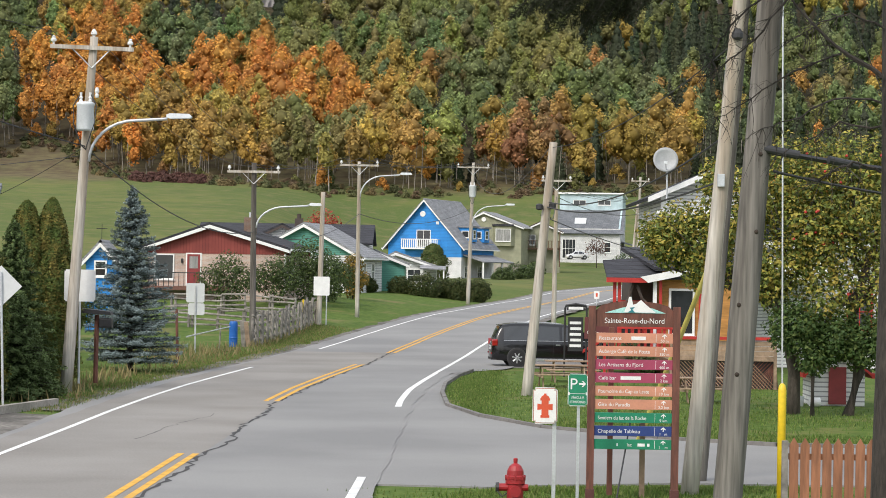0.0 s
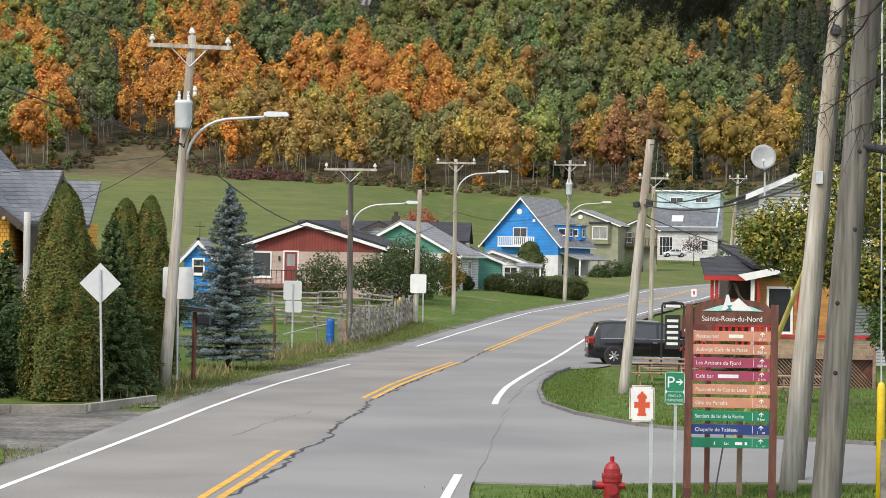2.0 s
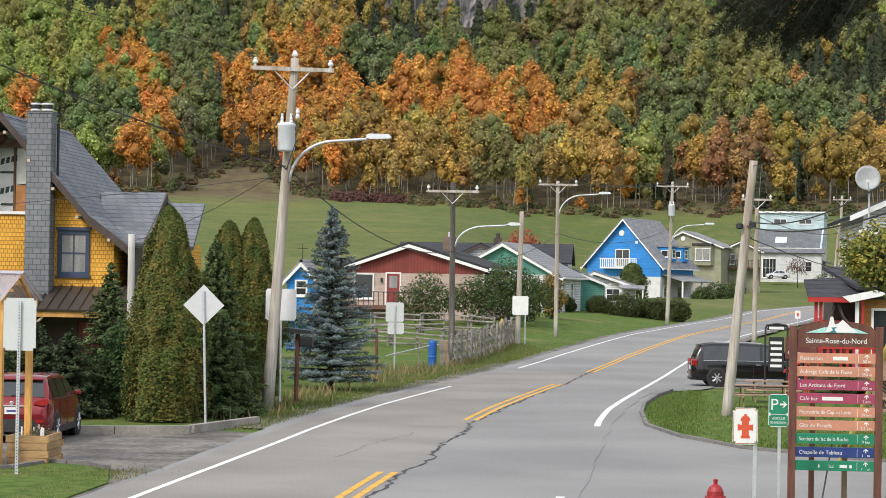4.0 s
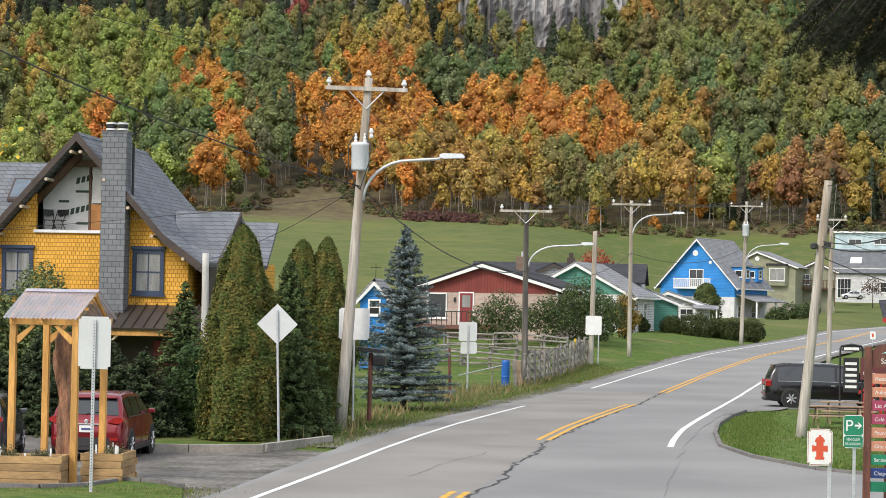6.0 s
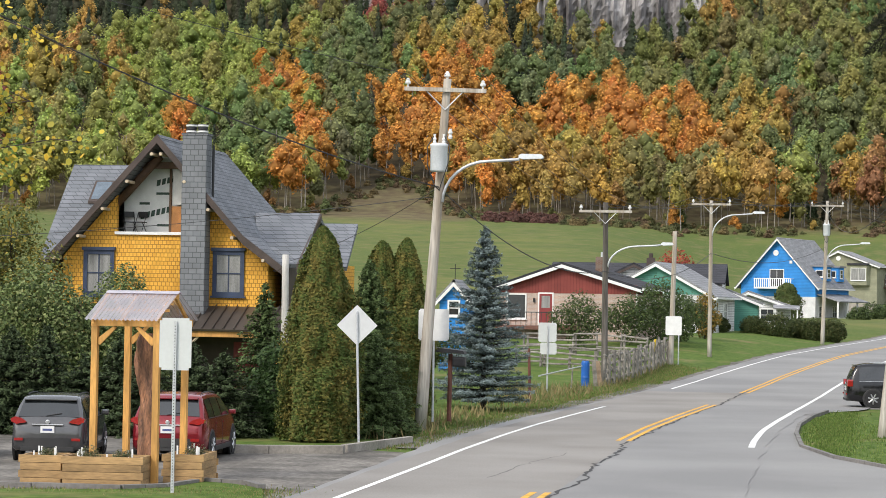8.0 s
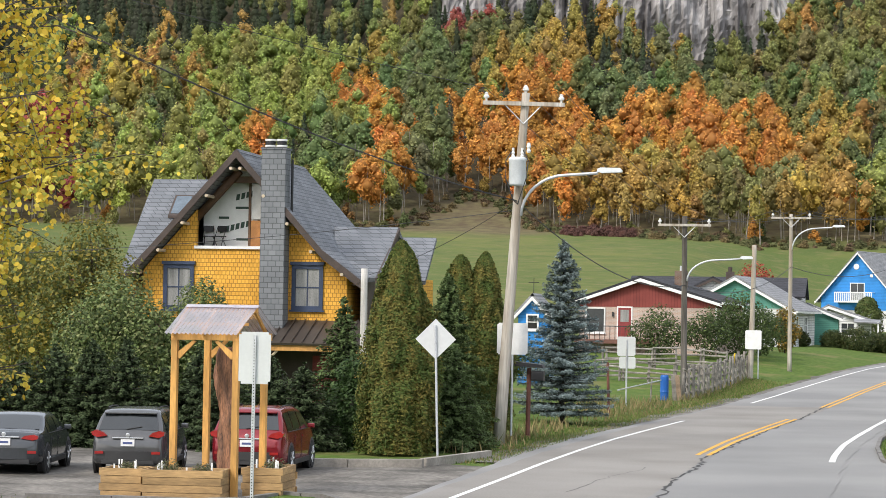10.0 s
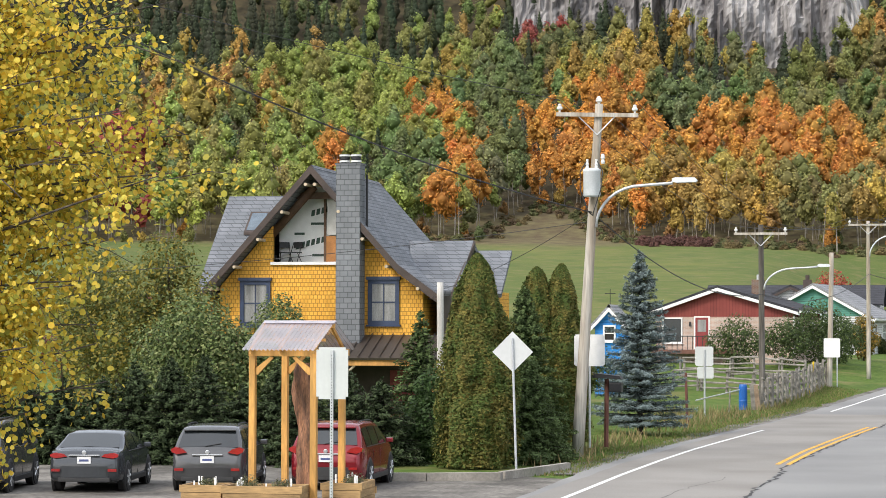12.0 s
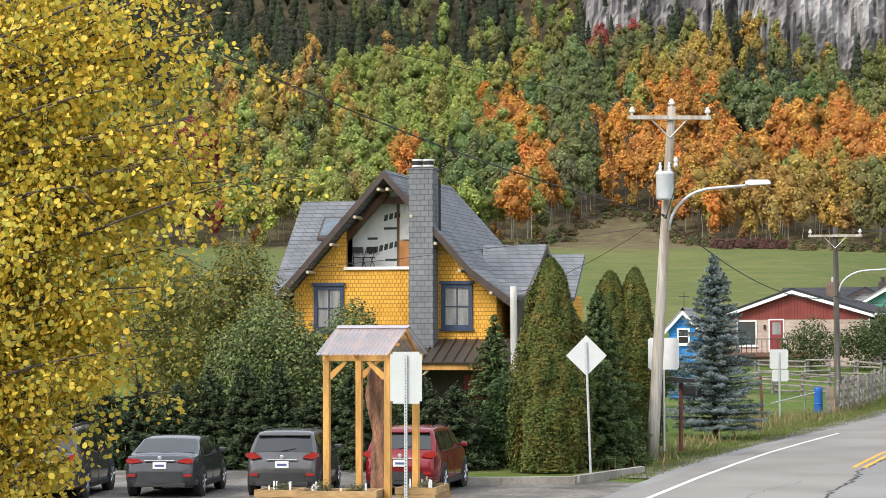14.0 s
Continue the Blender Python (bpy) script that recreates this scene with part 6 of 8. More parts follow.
def village_sign():
    s = thing("village_sign", (3.215, 39.9, 0.0), 0, "brown wooden village sign with coloured direction panels", "sign")
    for x in (-0.765, 0.765 - 0.12):
        part("post", box(x, x + 0.12, -0.06, 0.06, -0.2, 3.27, bevel=0.008), RUST, s)
        part("foot_plate", box(x - 0.012, x + 0.132, -0.075, 0.075, 0.02, 0.22, bevel=0.006), mat("dark_steel_shoe", (0.10, 0.035, 0.03), rough=0.5, var=0.2), s)
    arch = [(-0.645, 2.93), (0.645, 2.93), (0.645, 3.2)] + [(0.645 * math.cos(a) , 3.2 + 0.16 * math.sin(a)) for a in (0.5, 0.9, 1.25, 1.57, 1.89, 2.24, 2.64)] + [(-0.645, 3.2)]
    header = part("header_board", prism(arch, "y", -0.03, 0.03), RUST, s)
    part("emblem", prism([(-0.5, 3.16), (0.52, 3.16), (0.3, 3.24), (0.05, 3.275), (-0.2, 3.25)], "y", -0.042, -0.034), mat("emblem_aqua", (0.36, 0.66, 0.62), bump=0), header)
    part("emblem", prism([(-0.18, 3.17), (0.35, 3.17), (0.2, 3.29), (0.1, 3.38), (0.03, 3.32), (-0.03, 3.3), (-0.06, 3.43), (-0.1, 3.43), (-0.13, 3.3)], "y", -0.05, -0.044), SIGN_WHITE, header)
    part("emblem", prism([(-0.12, 3.17), (0.0, 3.17), (-0.04, 3.22), (0.0, 3.26), (-0.09, 3.25), (-0.06, 3.21)], "y", -0.056, -0.051), mat("emblem_teal", (0.03, 0.22, 0.26), bump=0), header)
    writing("Sainte-Rose-du-Nord", 0, 2.99, 0.125, -0.036, SIGN_WHITE, header, "CENTER", 0.93)
    rows = [("Restaurant", "50 m", CORAL), ("Auberge Café de la Poste", "350 m", CORAL), ("Les Artisans du Fjord", "400 m", PLUM), ("Café bar", "2 km", PLUM), ("Pourvoirie du Cap au Leste", "19 km", CORAL),
            ("Gîte du Paradis", "2,2 km", CORAL), ("Sentiers du lac de la Roche", "9 km", SIGN_GREEN), ("Chapelle de Tableau", "1   m", SIGN_BLUE), ("", "1    m", SIGN_GREEN)]
    for k, (words, far, material) in enumerate(rows):
        z = 2.66 - k * 0.2215
        p = part("direction_panel", box(-0.645, 0.645, -0.035, 0.02, z, z + 0.165, bevel=0.004), material, s)
        if words:
            writing(words, -0.59, z + 0.05, 0.088, -0.038, SIGN_WHITE, p, stretch=min(1.0, 0.98 * 24 / max(24, len(words) + 1)))
        if words in ("Restaurant", "Café bar"):
            x = -0.05 if words == "Restaurant" else -0.22
            part("name_bar", box(x, x + (0.24 if words == "Restaurant" else 0.34), -0.039, -0.036, z + 0.05, z + 0.11), SIGN_WHITE, p)
        if not words:
            writing("lac", -0.1, z + 0.05, 0.08, -0.038, SIGN_WHITE, p)
            for x, w in ((-0.27, 0.02), (0.08, 0.12), (0.24, 0.04)):
                part("name_bar", box(x, x + w, -0.039, -0.036, z + 0.05, z + 0.1), SIGN_WHITE, p)
        part("divider", box(0.36, 0.366, -0.039, -0.036, z + 0.015, z + 0.15), SIGN_WHITE, p)
        writing(far, 0.505, z + 0.018, 0.066, -0.038, SIGN_WHITE, p, "CENTER")
        part("arrow", prism([(0.498, z + 0.08), (0.512, z + 0.08), (0.512, z + 0.125), (0.545, z + 0.105), (0.545, z + 0.12), (0.505, z + 0.155), (0.465, z + 0.12), (0.465, z + 0.105), (0.498, z + 0.125)], "y", -0.039, -0.036), SIGN_WHITE, p)
    for x in (-0.37, 0.18):
        part("back_post", box(x, x + 0.09, 0.7, 0.79, 0.05 if x < 0 else -0.05, 2.9 if x < 0 else 1.4, bevel=0.006), RUST if x < 0 else BENCH, s)


village_sign()


def channel_post(parent, x, z0, z1, y=0.03, w=0.06):
    """A galvanised post with a row of punched holes."""
    post = part("post", box(x - w / 2, x + w / 2, y, y + 0.035, z0, z1, bevel=0.006), GALV, parent)
    return post


def plate_bm(w, h, r=0.04, t=0.006):
    bmk = box(-w / 2, w / 2, -t, 0, -h / 2, h / 2)
    bmesh.ops.bevel(bmk, geom=[e for e in bmk.edges if abs(e.verts[0].co.y - e.verts[1].co.y) > t * 0.5], offset=r, segments=4, affect="EDGES")
    return bmk


hs = thing("hydrant_sign", (1.64, 37.5, 0), 0, "white sign with a red hydrant symbol", "sign")
channel_post(hs, 0.155, -0.1, 1.98)
pl = part("plate", plate_bm(0.39, 0.57), SIGN_WHITE, hs)
pl.location = (0, 0, 1.725)
part("border", plate_bm(0.37, 0.55, 0.035, 0.003), mat("sign_border_rust", (0.36, 0.12, 0.07), bump=0), pl).location = (0, -0.007, 0)
part("face", plate_bm(0.35, 0.53, 0.03, 0.003), SIGN_WHITE, pl).location = (0, -0.0105, 0)
sym = [(-0.07, -0.19), (0.07, -0.19), (0.07, -0.15), (0.055, -0.15), (0.055, -0.06), (0.12, -0.07), (0.12, 0.03), (0.055, 0.02), (0.055, 0.08), (0.075, 0.08), (0.075, 0.11), (0.05, 0.15), (0.02, 0.165), (0.02, 0.19),
       (-0.02, 0.19), (-0.02, 0.165), (-0.05, 0.15), (-0.075, 0.11), (-0.075, 0.08), (-0.055, 0.08), (-0.055, 0.02), (-0.12, 0.03), (-0.12, -0.07), (-0.055, -0.06), (-0.055, -0.15), (-0.07, -0.15)]
part("symbol", prism(sym, "y", -0.018, -0.0145), SIGN_RED, pl)
ps = thing("parking_sign", (2.235, 39.0, 0), 0, "green parking sign with a white arrow", "sign")
channel_post(ps, 0.02, -0.1, 2.1, w=0.05)
pl = part("plate", plate_bm(0.32, 0.53, 0.03), SIGN_WHITE, ps)
pl.location = (0, 0, 1.905)
part("face", plate_bm(0.30, 0.31, 0.02, 0.003), SIGN_GREEN, pl).location = (0, -0.007, 0.1)
part("face", plate_bm(0.30, 0.185, 0.02, 0.003), SIGN_GREEN, pl).location = (0, -0.007, -0.158)
writing("P", -0.135, 0.01, 0.26, -0.0115, SIGN_WHITE, pl)
part("arrow", prism([(0.02, 0.085), (0.095, 0.085), (0.06, 0.05), (0.085, 0.05), (0.135, 0.1), (0.085, 0.15), (0.06, 0.15), (0.095, 0.115), (0.02, 0.115)], "y", -0.0145, -0.0115), SIGN_WHITE, pl)
writing("VÉHICULES", 0, -0.145, 0.058, -0.0115, SIGN_WHITE, pl, "CENTER", 0.75)
writing("DES RANDONNEURS", 0, -0.215, 0.058, -0.0115, SIGN_WHITE, pl, "CENTER", 0.47)

hy = thing("fire_hydrant", (1.17, 36.8, 0.0), 0, "red cast-iron fire hydrant in the verge", "hydrant")
HRED = mat("hydrant_red", (0.30, 0.014, 0.018), rough=0.45, var=0.15, scale=4, fine=25, bump=0.08)
part("barrel", lathe([(0.17, -0.05), (0.17, 0.03), (0.13, 0.04), (0.125, 0.55), (0.15, 0.56), (0.15, 0.62), (0.13, 0.63)], 20), HRED, hy, smooth=False)
part("bonnet", lathe([(0.155, 0.63), (0.155, 0.67), (0.13, 0.69), (0.125, 0.76), (0.09, 0.83), (0.05, 0.86), (0.03, 0.87), (0.035, 0.94), (0.02, 0.95)], 20), HRED, hy)
for k in range(8):
    a = k * math.pi / 4
    part("bolt", rod((0.145 * math.cos(a), 0.145 * math.sin(a), 0.61), (0.145 * math.cos(a), 0.145 * math.sin(a), 0.69), 0.014, sides=6), HRED, hy)
part("nozzle", rod((-0.1, 0, 0.5), (-0.25, 0, 0.5), 0.06, 0.06, 14), HRED, hy)
part("cap", rod((-0.25, 0, 0.5), (-0.30, 0, 0.5), 0.075, 0.07, 8), TRIM, hy, "dark nozzle cap")
part("nozzle", rod((0.0, -0.1, 0.45), (0.0, -0.2, 0.45), 0.085, 0.085, 14), HRED, hy)
part("cap", rod((0.1, -0.02, 0.5), (0.2, -0.02, 0.5), 0.06, 0.05, 8), HRED, hy)
part("chain", tube([(-0.27, -0.05, 0.44), (-0.2, -0.1, 0.36), (-0.13, -0.1, 0.42)], 0.012), TRIM, hy)

# backs of road signs by the left verge
ds = thing("warning_sign", (-11.15, 61.0, 0.0), 0, "diamond road sign seen from its bare back", "sign", "road sign backs")
part("post", rod((0, 0, -0.1), (-0.12, 0, 3.6), 0.032, 0.032, 8), GALV, ds)
part("plate", prism([(-0.11, 2.72), (0.42, 3.24), (-0.12, 3.77), (-0.65, 3.24)], "y", 0.034, 0.044), SIGN_BACK, ds, "bare aluminium diamond plate")
ss = thing("road_sign", (-12.0, 45.5, 0.0), 2, "rectangular road sign seen from its bare back", "sign", "road sign backs")
part("plate", plate_bm(0.64, 1.02, 0.05), SIGN_BACK, ss).location = (0.0, 0.01, 2.95)
sp = part("post", box(-0.032, 0.032, -0.05, -0.01, -0.1, 3.4, bevel=0.005), GALV, ss, "punched steel post")
for k in range(56):
    part("hole", box(-0.009, 0.009, -0.054, -0.0505, 0.1 + k * 0.058, 0.118 + k * 0.058), TRIM, sp)
ws = thing("road_sign", (-10.9, 71.9, 0.45), 0, "white square road sign behind the pole", "sign", "road sign backs")
part("plate", plate_bm(0.94, 0.96, 0.04), SIGN_WHITE, ws).location = (0, 0, 2.75)
part("post", rod((0, 0.05, -0.2), (0, 0.05, 3.1), 0.035, sides=8), GALV, ws)
gs = thing("road_sign", (-10.48, 101.5, 0.0), 0, "two stacked grey road signs seen from behind", "sign", "road sign backs")
part("plate", plate_bm(0.78, 0.82, 0.04), SIGN_BACK, gs).location = (0, 0, 2.72)
part("plate", plate_bm(0.7, 0.5, 0.04), SIGN_BACK, gs).location = (0.05, 0, 2.03)
part("post", rod((0.02, -0.03, -0.2), (0.02, -0.03, 3.0), 0.04, sides=8), GALV, gs)
qs = thing("road_sign", (-7.15, 141.6, 0.0), 0, "white rectangular road sign on the fence pole", "sign", "road sign backs")
part("plate", plate_bm(0.95, 1.12, 0.04), SIGN_WHITE, qs).location = (0, 0, 2.82)
part("post", rod((0.3, 0.05, -0.2), (0.3, 0.05, 3.0), 0.04, sides=8), GALV, qs)
fs = thing("hydrant_sign", (12.6, 195.0, 0.45), 0, "small white hydrant sign at the bend", "sign")
part("plate", plate_bm(0.45, 0.65, 0.04), SIGN_WHITE, fs).location = (0, 0, 1.65)
part("symbol", box(-0.08, 0.08, -0.012, -0.008, 1.5, 1.8), SIGN_RED, fs)
part("post", rod((0, 0.03, -0.5), (0, 0.03, 1.6), 0.035, sides=8), GALV, fs)
st = thing("marker_stake", (-8.1, 134.8, 0.1), 0, "leaning yellow marker stake in the verge", "stake")
part("rod", rod((0, 0, -0.2), (0.28, 0, 2.0), 0.05, 0.05, 8), YELLOW, st)
bp_ = thing("post", (-10.4, 94.4, 0.1), 0, "reddish brown wooden post in the grass", "post")
part("shaft", rod((0, 0, -0.2), (-0.08, 0, 2.05), 0.06, 0.055, 8), RUST, bp_)
mb = thing("mail_shelter", (-10.62, 73.5, 0.4), 0, "dark little roofed mailbox shelter on a post", "mailbox")
part("post", rod((0, 0, -0.2), (0.02, 0, 1.9), 0.07, sides=8), RUST, mb)
part("roof", prism([(-0.5, 2.1), (0.45, 2.0), (0.5, 1.9), (-0.5, 1.95)], "y", -0.3, 0.3), BLACK, mb)
part("box", box(0.1, 0.5, -0.2, 0.2, 1.5, 1.8, bevel=0.05), BLACK, mb)
bb = thing("barrel", (-9.98, 114.6, -0.05), 0, "upright blue plastic barrel by the fence", "barrel")
part("body", lathe([(0.16, 0), (0.2, 0.05), (0.2, 0.45), (0.215, 0.5), (0.2, 0.55), (0.2, 1.2), (0.17, 1.3)], 16), mat("blue_plastic", (0.012, 0.11, 0.42), rough=0.45, var=0.12), bb)
for dx, lab in ((0.42, "white boards"), (0.62, "rusty boards")):
    bd = thing("board", (-9.98 + dx, 114.4, 0), 0, "old %s leaning at the fence end" % lab, "board")
    part("plank", prism([(0, 0), (0.22, 0), (0.10, 1.25), (-0.1, 1.25)], "y", -0.03, 0.03), OLD_WOOD if dx < 0.5 else BENCH, bd)


# the old rail-and-post fence
def rustic_fence(p, q, n, height, label, rails=4, seed=1):
    f = thing("fence", (*p, float(land(*p))), 0, label, "fence", "rail fences")
    rr = random.Random(seed)
    p, q = Vector(p), Vector(q)
    zs = []
    for k in range(n + 1):
        c = p.lerp(q, k / n)
        z = float(land(c.x, c.y)) - float(land(*p))
        o = c - p
        zs.append((o.x, o.y, z))
        hh = height * rr.uniform(0.85, 1.12)
        for s in ((-0.1, 0.1) if k % 2 else (0,)):
            part("post", rod((o.x + s, o.y, z - 0.3), (o.x + s + rr.uniform(-0.1, 0.1), o.y, z + hh), 0.085, 0.07, 7), OLD_WOOD, f)
    for (a, b) in zip(zs, zs[1:]):
        for r in range(rails):
            zz = height * (0.2 + 0.75 * r / (rails - 1))
            part("rail", rod((a[0], a[1] - 0.08, a[2] + zz + rr.uniform(-0.08, 0.08)), (b[0], b[1] - 0.08, b[2] + zz + rr.uniform(-0.08, 0.08)), 0.06, 0.05, 6), OLD_WOOD, f)


rustic_fence((-9.1, 115), (-7.6, 143), 30, 1.5, "silvered rail fence with crooked posts along the verge", seed=3)
rustic_fence((-9.0, 146), (-16.5, 147), 5, 1.3, "silvered horizontal rail fence below the red house", seed=5)
rustic_fence((-9.4, 132), (-15.8, 136), 4, 1.2, "silvered rail fence across the garden", seed=9)
gt = thing("gate", (-10.4, 112.0, 0.0), 0, "slack wire and pipe gate in the grass", "gate")
part("pipe", rod((-0.05, -14, 0.95), (0.3, 2, 1.0), 0.03, sides=6), GALV, gt)
part("pipe", rod((0.0, 0, 0.0), (0.05, 0, 1.1), 0.04, sides=6), OLD_WOOD, gt)

# picket fence by the side road
pf = thing("picket_fence", (5.2, 35.7, 0), 0, "red cedar picket fence with pointed tops", "fence")
for k in range(11):
    x = 0.02 + k * 0.165
    part("picket", prism([(x, 0.05), (x + 0.135, 0.05), (x + 0.135, 1.3), (x + 0.0675, 1.41), (x, 1.3)], "y", -0.012, 0.012), PICKET, pf)
for z in (0.35, 1.08):
    part("rail", box(0, 1.85, 0.015, 0.06, z, z + 0.09), PICKET, pf)
part("post", box(-0.09, 0.0, -0.03, 0.06, -0.1, 1.36, bevel=0.005), OLD_WOOD, pf)
part("post", box(1.85, 1.94, -0.03, 0.06, -0.1, 1.36, bevel=0.005), OLD_WOOD, pf)


def picnic_table(at, turn, label):
    t = thing("picnic_table", at, turn, label, "picnic table", "picnic tables")
    for k in range(5):
        part("top_plank", box(-0.95, 0.95, -0.36 + k * 0.148, -0.36 + k * 0.148 + 0.135, 0.71, 0.75, bevel=0.005), BENCH, t)
    for s in (-1, 1):
        for k in range(2):
            y = s * 0.68 + k * 0.145 - 0.14
            part("bench_plank", box(-0.95, 0.95, y, y + 0.135, 0.42, 0.46, bevel=0.005), BENCH, t)
        part("bench_beam", box(s * 0.7 - 0.03, s * 0.7 + 0.03, -0.8, 0.8, 0.33, 0.42), BENCH, t)
        for u in (-1, 1):
            part("leg", prism([(u * 0.62, 0), (u * 0.72, 0), (u * 0.3, 0.71), (u * 0.2, 0.71)], "x", s * 0.7 + 0.035, s * 0.7 + 0.075), BENCH, t)


picnic_table((4.0, 80.0, 0.0), 4, "weathered brown picnic table on the grass")
picnic_table((4.6, 84.0, 0.0), 2, "weathered brown picnic table near the van")
picnic_table((7.9, 71.8, 0.0), 8, "pale green-grey picnic table under the tree")

# wrought-iron menu stand and hanging board
im = thing("iron_sign", (4.93, 88.0, 0), 0, "black wrought-iron sign stand with scrollwork", "sign")
for x in (-0.4, 0.4):
    part("post", rod((x, 0, -0.1), (x, 0, 2.55), 0.035, sides=8), BLACK, im)
part("arch", tube([(-0.4, 0, 2.5), (-0.36, 0, 2.62), (0, 0, 2.68), (0.36, 0, 2.62), (0.4, 0, 2.5)], 0.05), BLACK, im)
part("crest", prism([(-0.36, 2.45), (0.36, 2.45), (0.3, 2.6), (0, 2.65), (-0.3, 2.6)], "y", -0.02, 0.02), BLACK, im)
part("writing_bar", box(-0.27, 0.27, -0.03, -0.022, 2.48, 2.58), SIGN_WHITE, im)
part("panel", box(-0.28, 0.28, -0.015, 0.015, 0.95, 2.2), BLACK, im)
for k in range(5):
    part("writing_bar", box(-0.22 + 0.02 * (k % 2), 0.2, -0.025, -0.017, 1.1 + k * 0.21, 1.2 + k * 0.21), SIGN_WHITE, im)
bsn = thing("board_sign", (5.75, 87.9, 0), 0, "maroon wooden board sign with white words", "sign")
part("board", prism([(-0.5, 1.42), (0.7, 1.42), (0.7, 2.1), (0.1, 2.32), (-0.5, 2.2)], "y", -0.03, 0.03), mat("maroon_board", (0.12, 0.03, 0.03), var=0.1), bsn)
writing("De", -0.15, 1.9, 0.26, -0.034, SIGN_WHITE, bsn)
writing("des-", -0.42, 1.6, 0.26, -0.034, SIGN_WHITE, bsn)
part("post", rod((0.1, 0.05, -0.1), (0.1, 0.05, 1.5), 0.05, sides=8), BLACK, bsn)
rr_ = thing("railing", (5.35, 90.5, 0), 0, "bright red wooden stair railing", "railing")
for k in range(6):
    part("baluster", box(0.1 + k * 0.17, 0.2 + k * 0.17, -0.03, 0.03, 0.0, 0.85 + k * 0.1), RED_PAINT, rr_)
part("handrail", prism([(0, 0.8), (1.15, 1.5), (1.15, 1.62), (0, 0.92)], "y", -0.05, 0.05), RED_PAINT, rr_)

# shelter over a carved totem, with planters
sh = thing("shelter", (-13.4, 48.6, 0.0), -3, "pine shelter with a clear corrugated roof", "shelter")
for x, y in ((-0.92, -0.7), (0.42, -0.7), (-0.70, 0.75), (0.57, 0.75)):
    part("post", box(x - 0.065, x + 0.065, y - 0.065, y + 0.065, 0.0, 3.25, bevel=0.006), PINE, sh)
for y in (-0.7, 0.75):
    x0 = -1.0 if y < 0 else -0.78
    part("beam", box(x0, x0 + 1.5, y - 0.05, y + 0.05, 3.25, 3.4, bevel=0.006), PINE, sh)
    for x, s in ((x0 + 0.12, 1), (x0 + 1.38, -1)):
        part("brace", prism([(x, 2.9), (x + s * 0.07, 2.86), (x + s * 0.42, 3.22), (x + s * 0.36, 3.25), (x, 2.98)], "y", y - 0.03, y + 0.03), PINE, sh)
CLEAR = mat("clear_corrugated_sheet", (0.60, 0.58, 0.62), rough=0.12, var=0.08, scale=2, bump=0, spec=0.9)
cn, cl = CLEAR.node_tree.nodes, CLEAR.node_tree.links
see, half_see = cn.new("ShaderNodeBsdfTransparent"), cn.new("ShaderNodeMixShader")
see.inputs["Color"].default_value, half_see.inputs["Fac"].default_value = (0.93, 0.90, 0.97, 1), 0.45
cl.new(cn["Principled BSDF"].outputs[0], half_see.inputs[1])
cl.new(see.outputs[0], half_see.inputs[2])
cl.new(half_see.outputs[0], cn["Material Output"].inputs["Surface"])


def corrugated(p, q, r, n=34):
    """A wavy sheet: p to q along the waves' run, p to r up the slope."""
    p, q, r = Vector(p), Vector(q), Vector(r)
    up = (q - p).cross(r - p).normalized()
    v, f = [], []
    for i in range(n + 1):
        o = p.lerp(q, i / n) + up * 0.018 * math.cos(i * math.pi)
        v += [tuple(o), tuple(o + (r - p))]
    for i in range(n):
        f.append((2 * i, 2 * i + 2, 2 * i + 3, 2 * i + 1))
    return v, f


part("roof_sheet", corrugated((-1.07, -0.95, 3.38), (0.52, -0.95, 3.38), (-0.93, 0.05, 3.98)), CLEAR, sh, "clear corrugated plastic sheet")
part("roof_sheet", corrugated((-0.79, 1.05, 3.38), (0.80, 1.05, 3.38), (-0.93, 0.05, 3.98)), CLEAR, sh, "clear corrugated plastic sheet")
part("ridge_beam", box(-0.88, 0.62, 0.0, 0.1, 3.84, 3.93), PINE, sh)
part("ridge_cap", prism([(-0.08, 3.94), (0.05, 4.0), (0.18, 3.94), (0.05, 3.97)], "x", -0.93, 0.66), CLEAR, sh)
for x0, x1 in ((0.44, 0.62), (-0.3, -0.1), (-0.94, -0.66)):
    part("rafter", prism([(-0.9, 3.3), (0.05, 3.86), (0.05, 3.95), (-0.9, 3.39)], "x", x0, x0 + 0.05), PINE, sh)
    part("rafter", prism([(1.0, 3.3), (0.05, 3.86), (0.05, 3.95), (1.0, 3.39)], "x", x0 + 0.08, x0 + 0.13), PINE, sh)
part("purlin", box(-0.92, 0.6, -0.5, -0.45, 3.56, 3.62), PINE, sh)


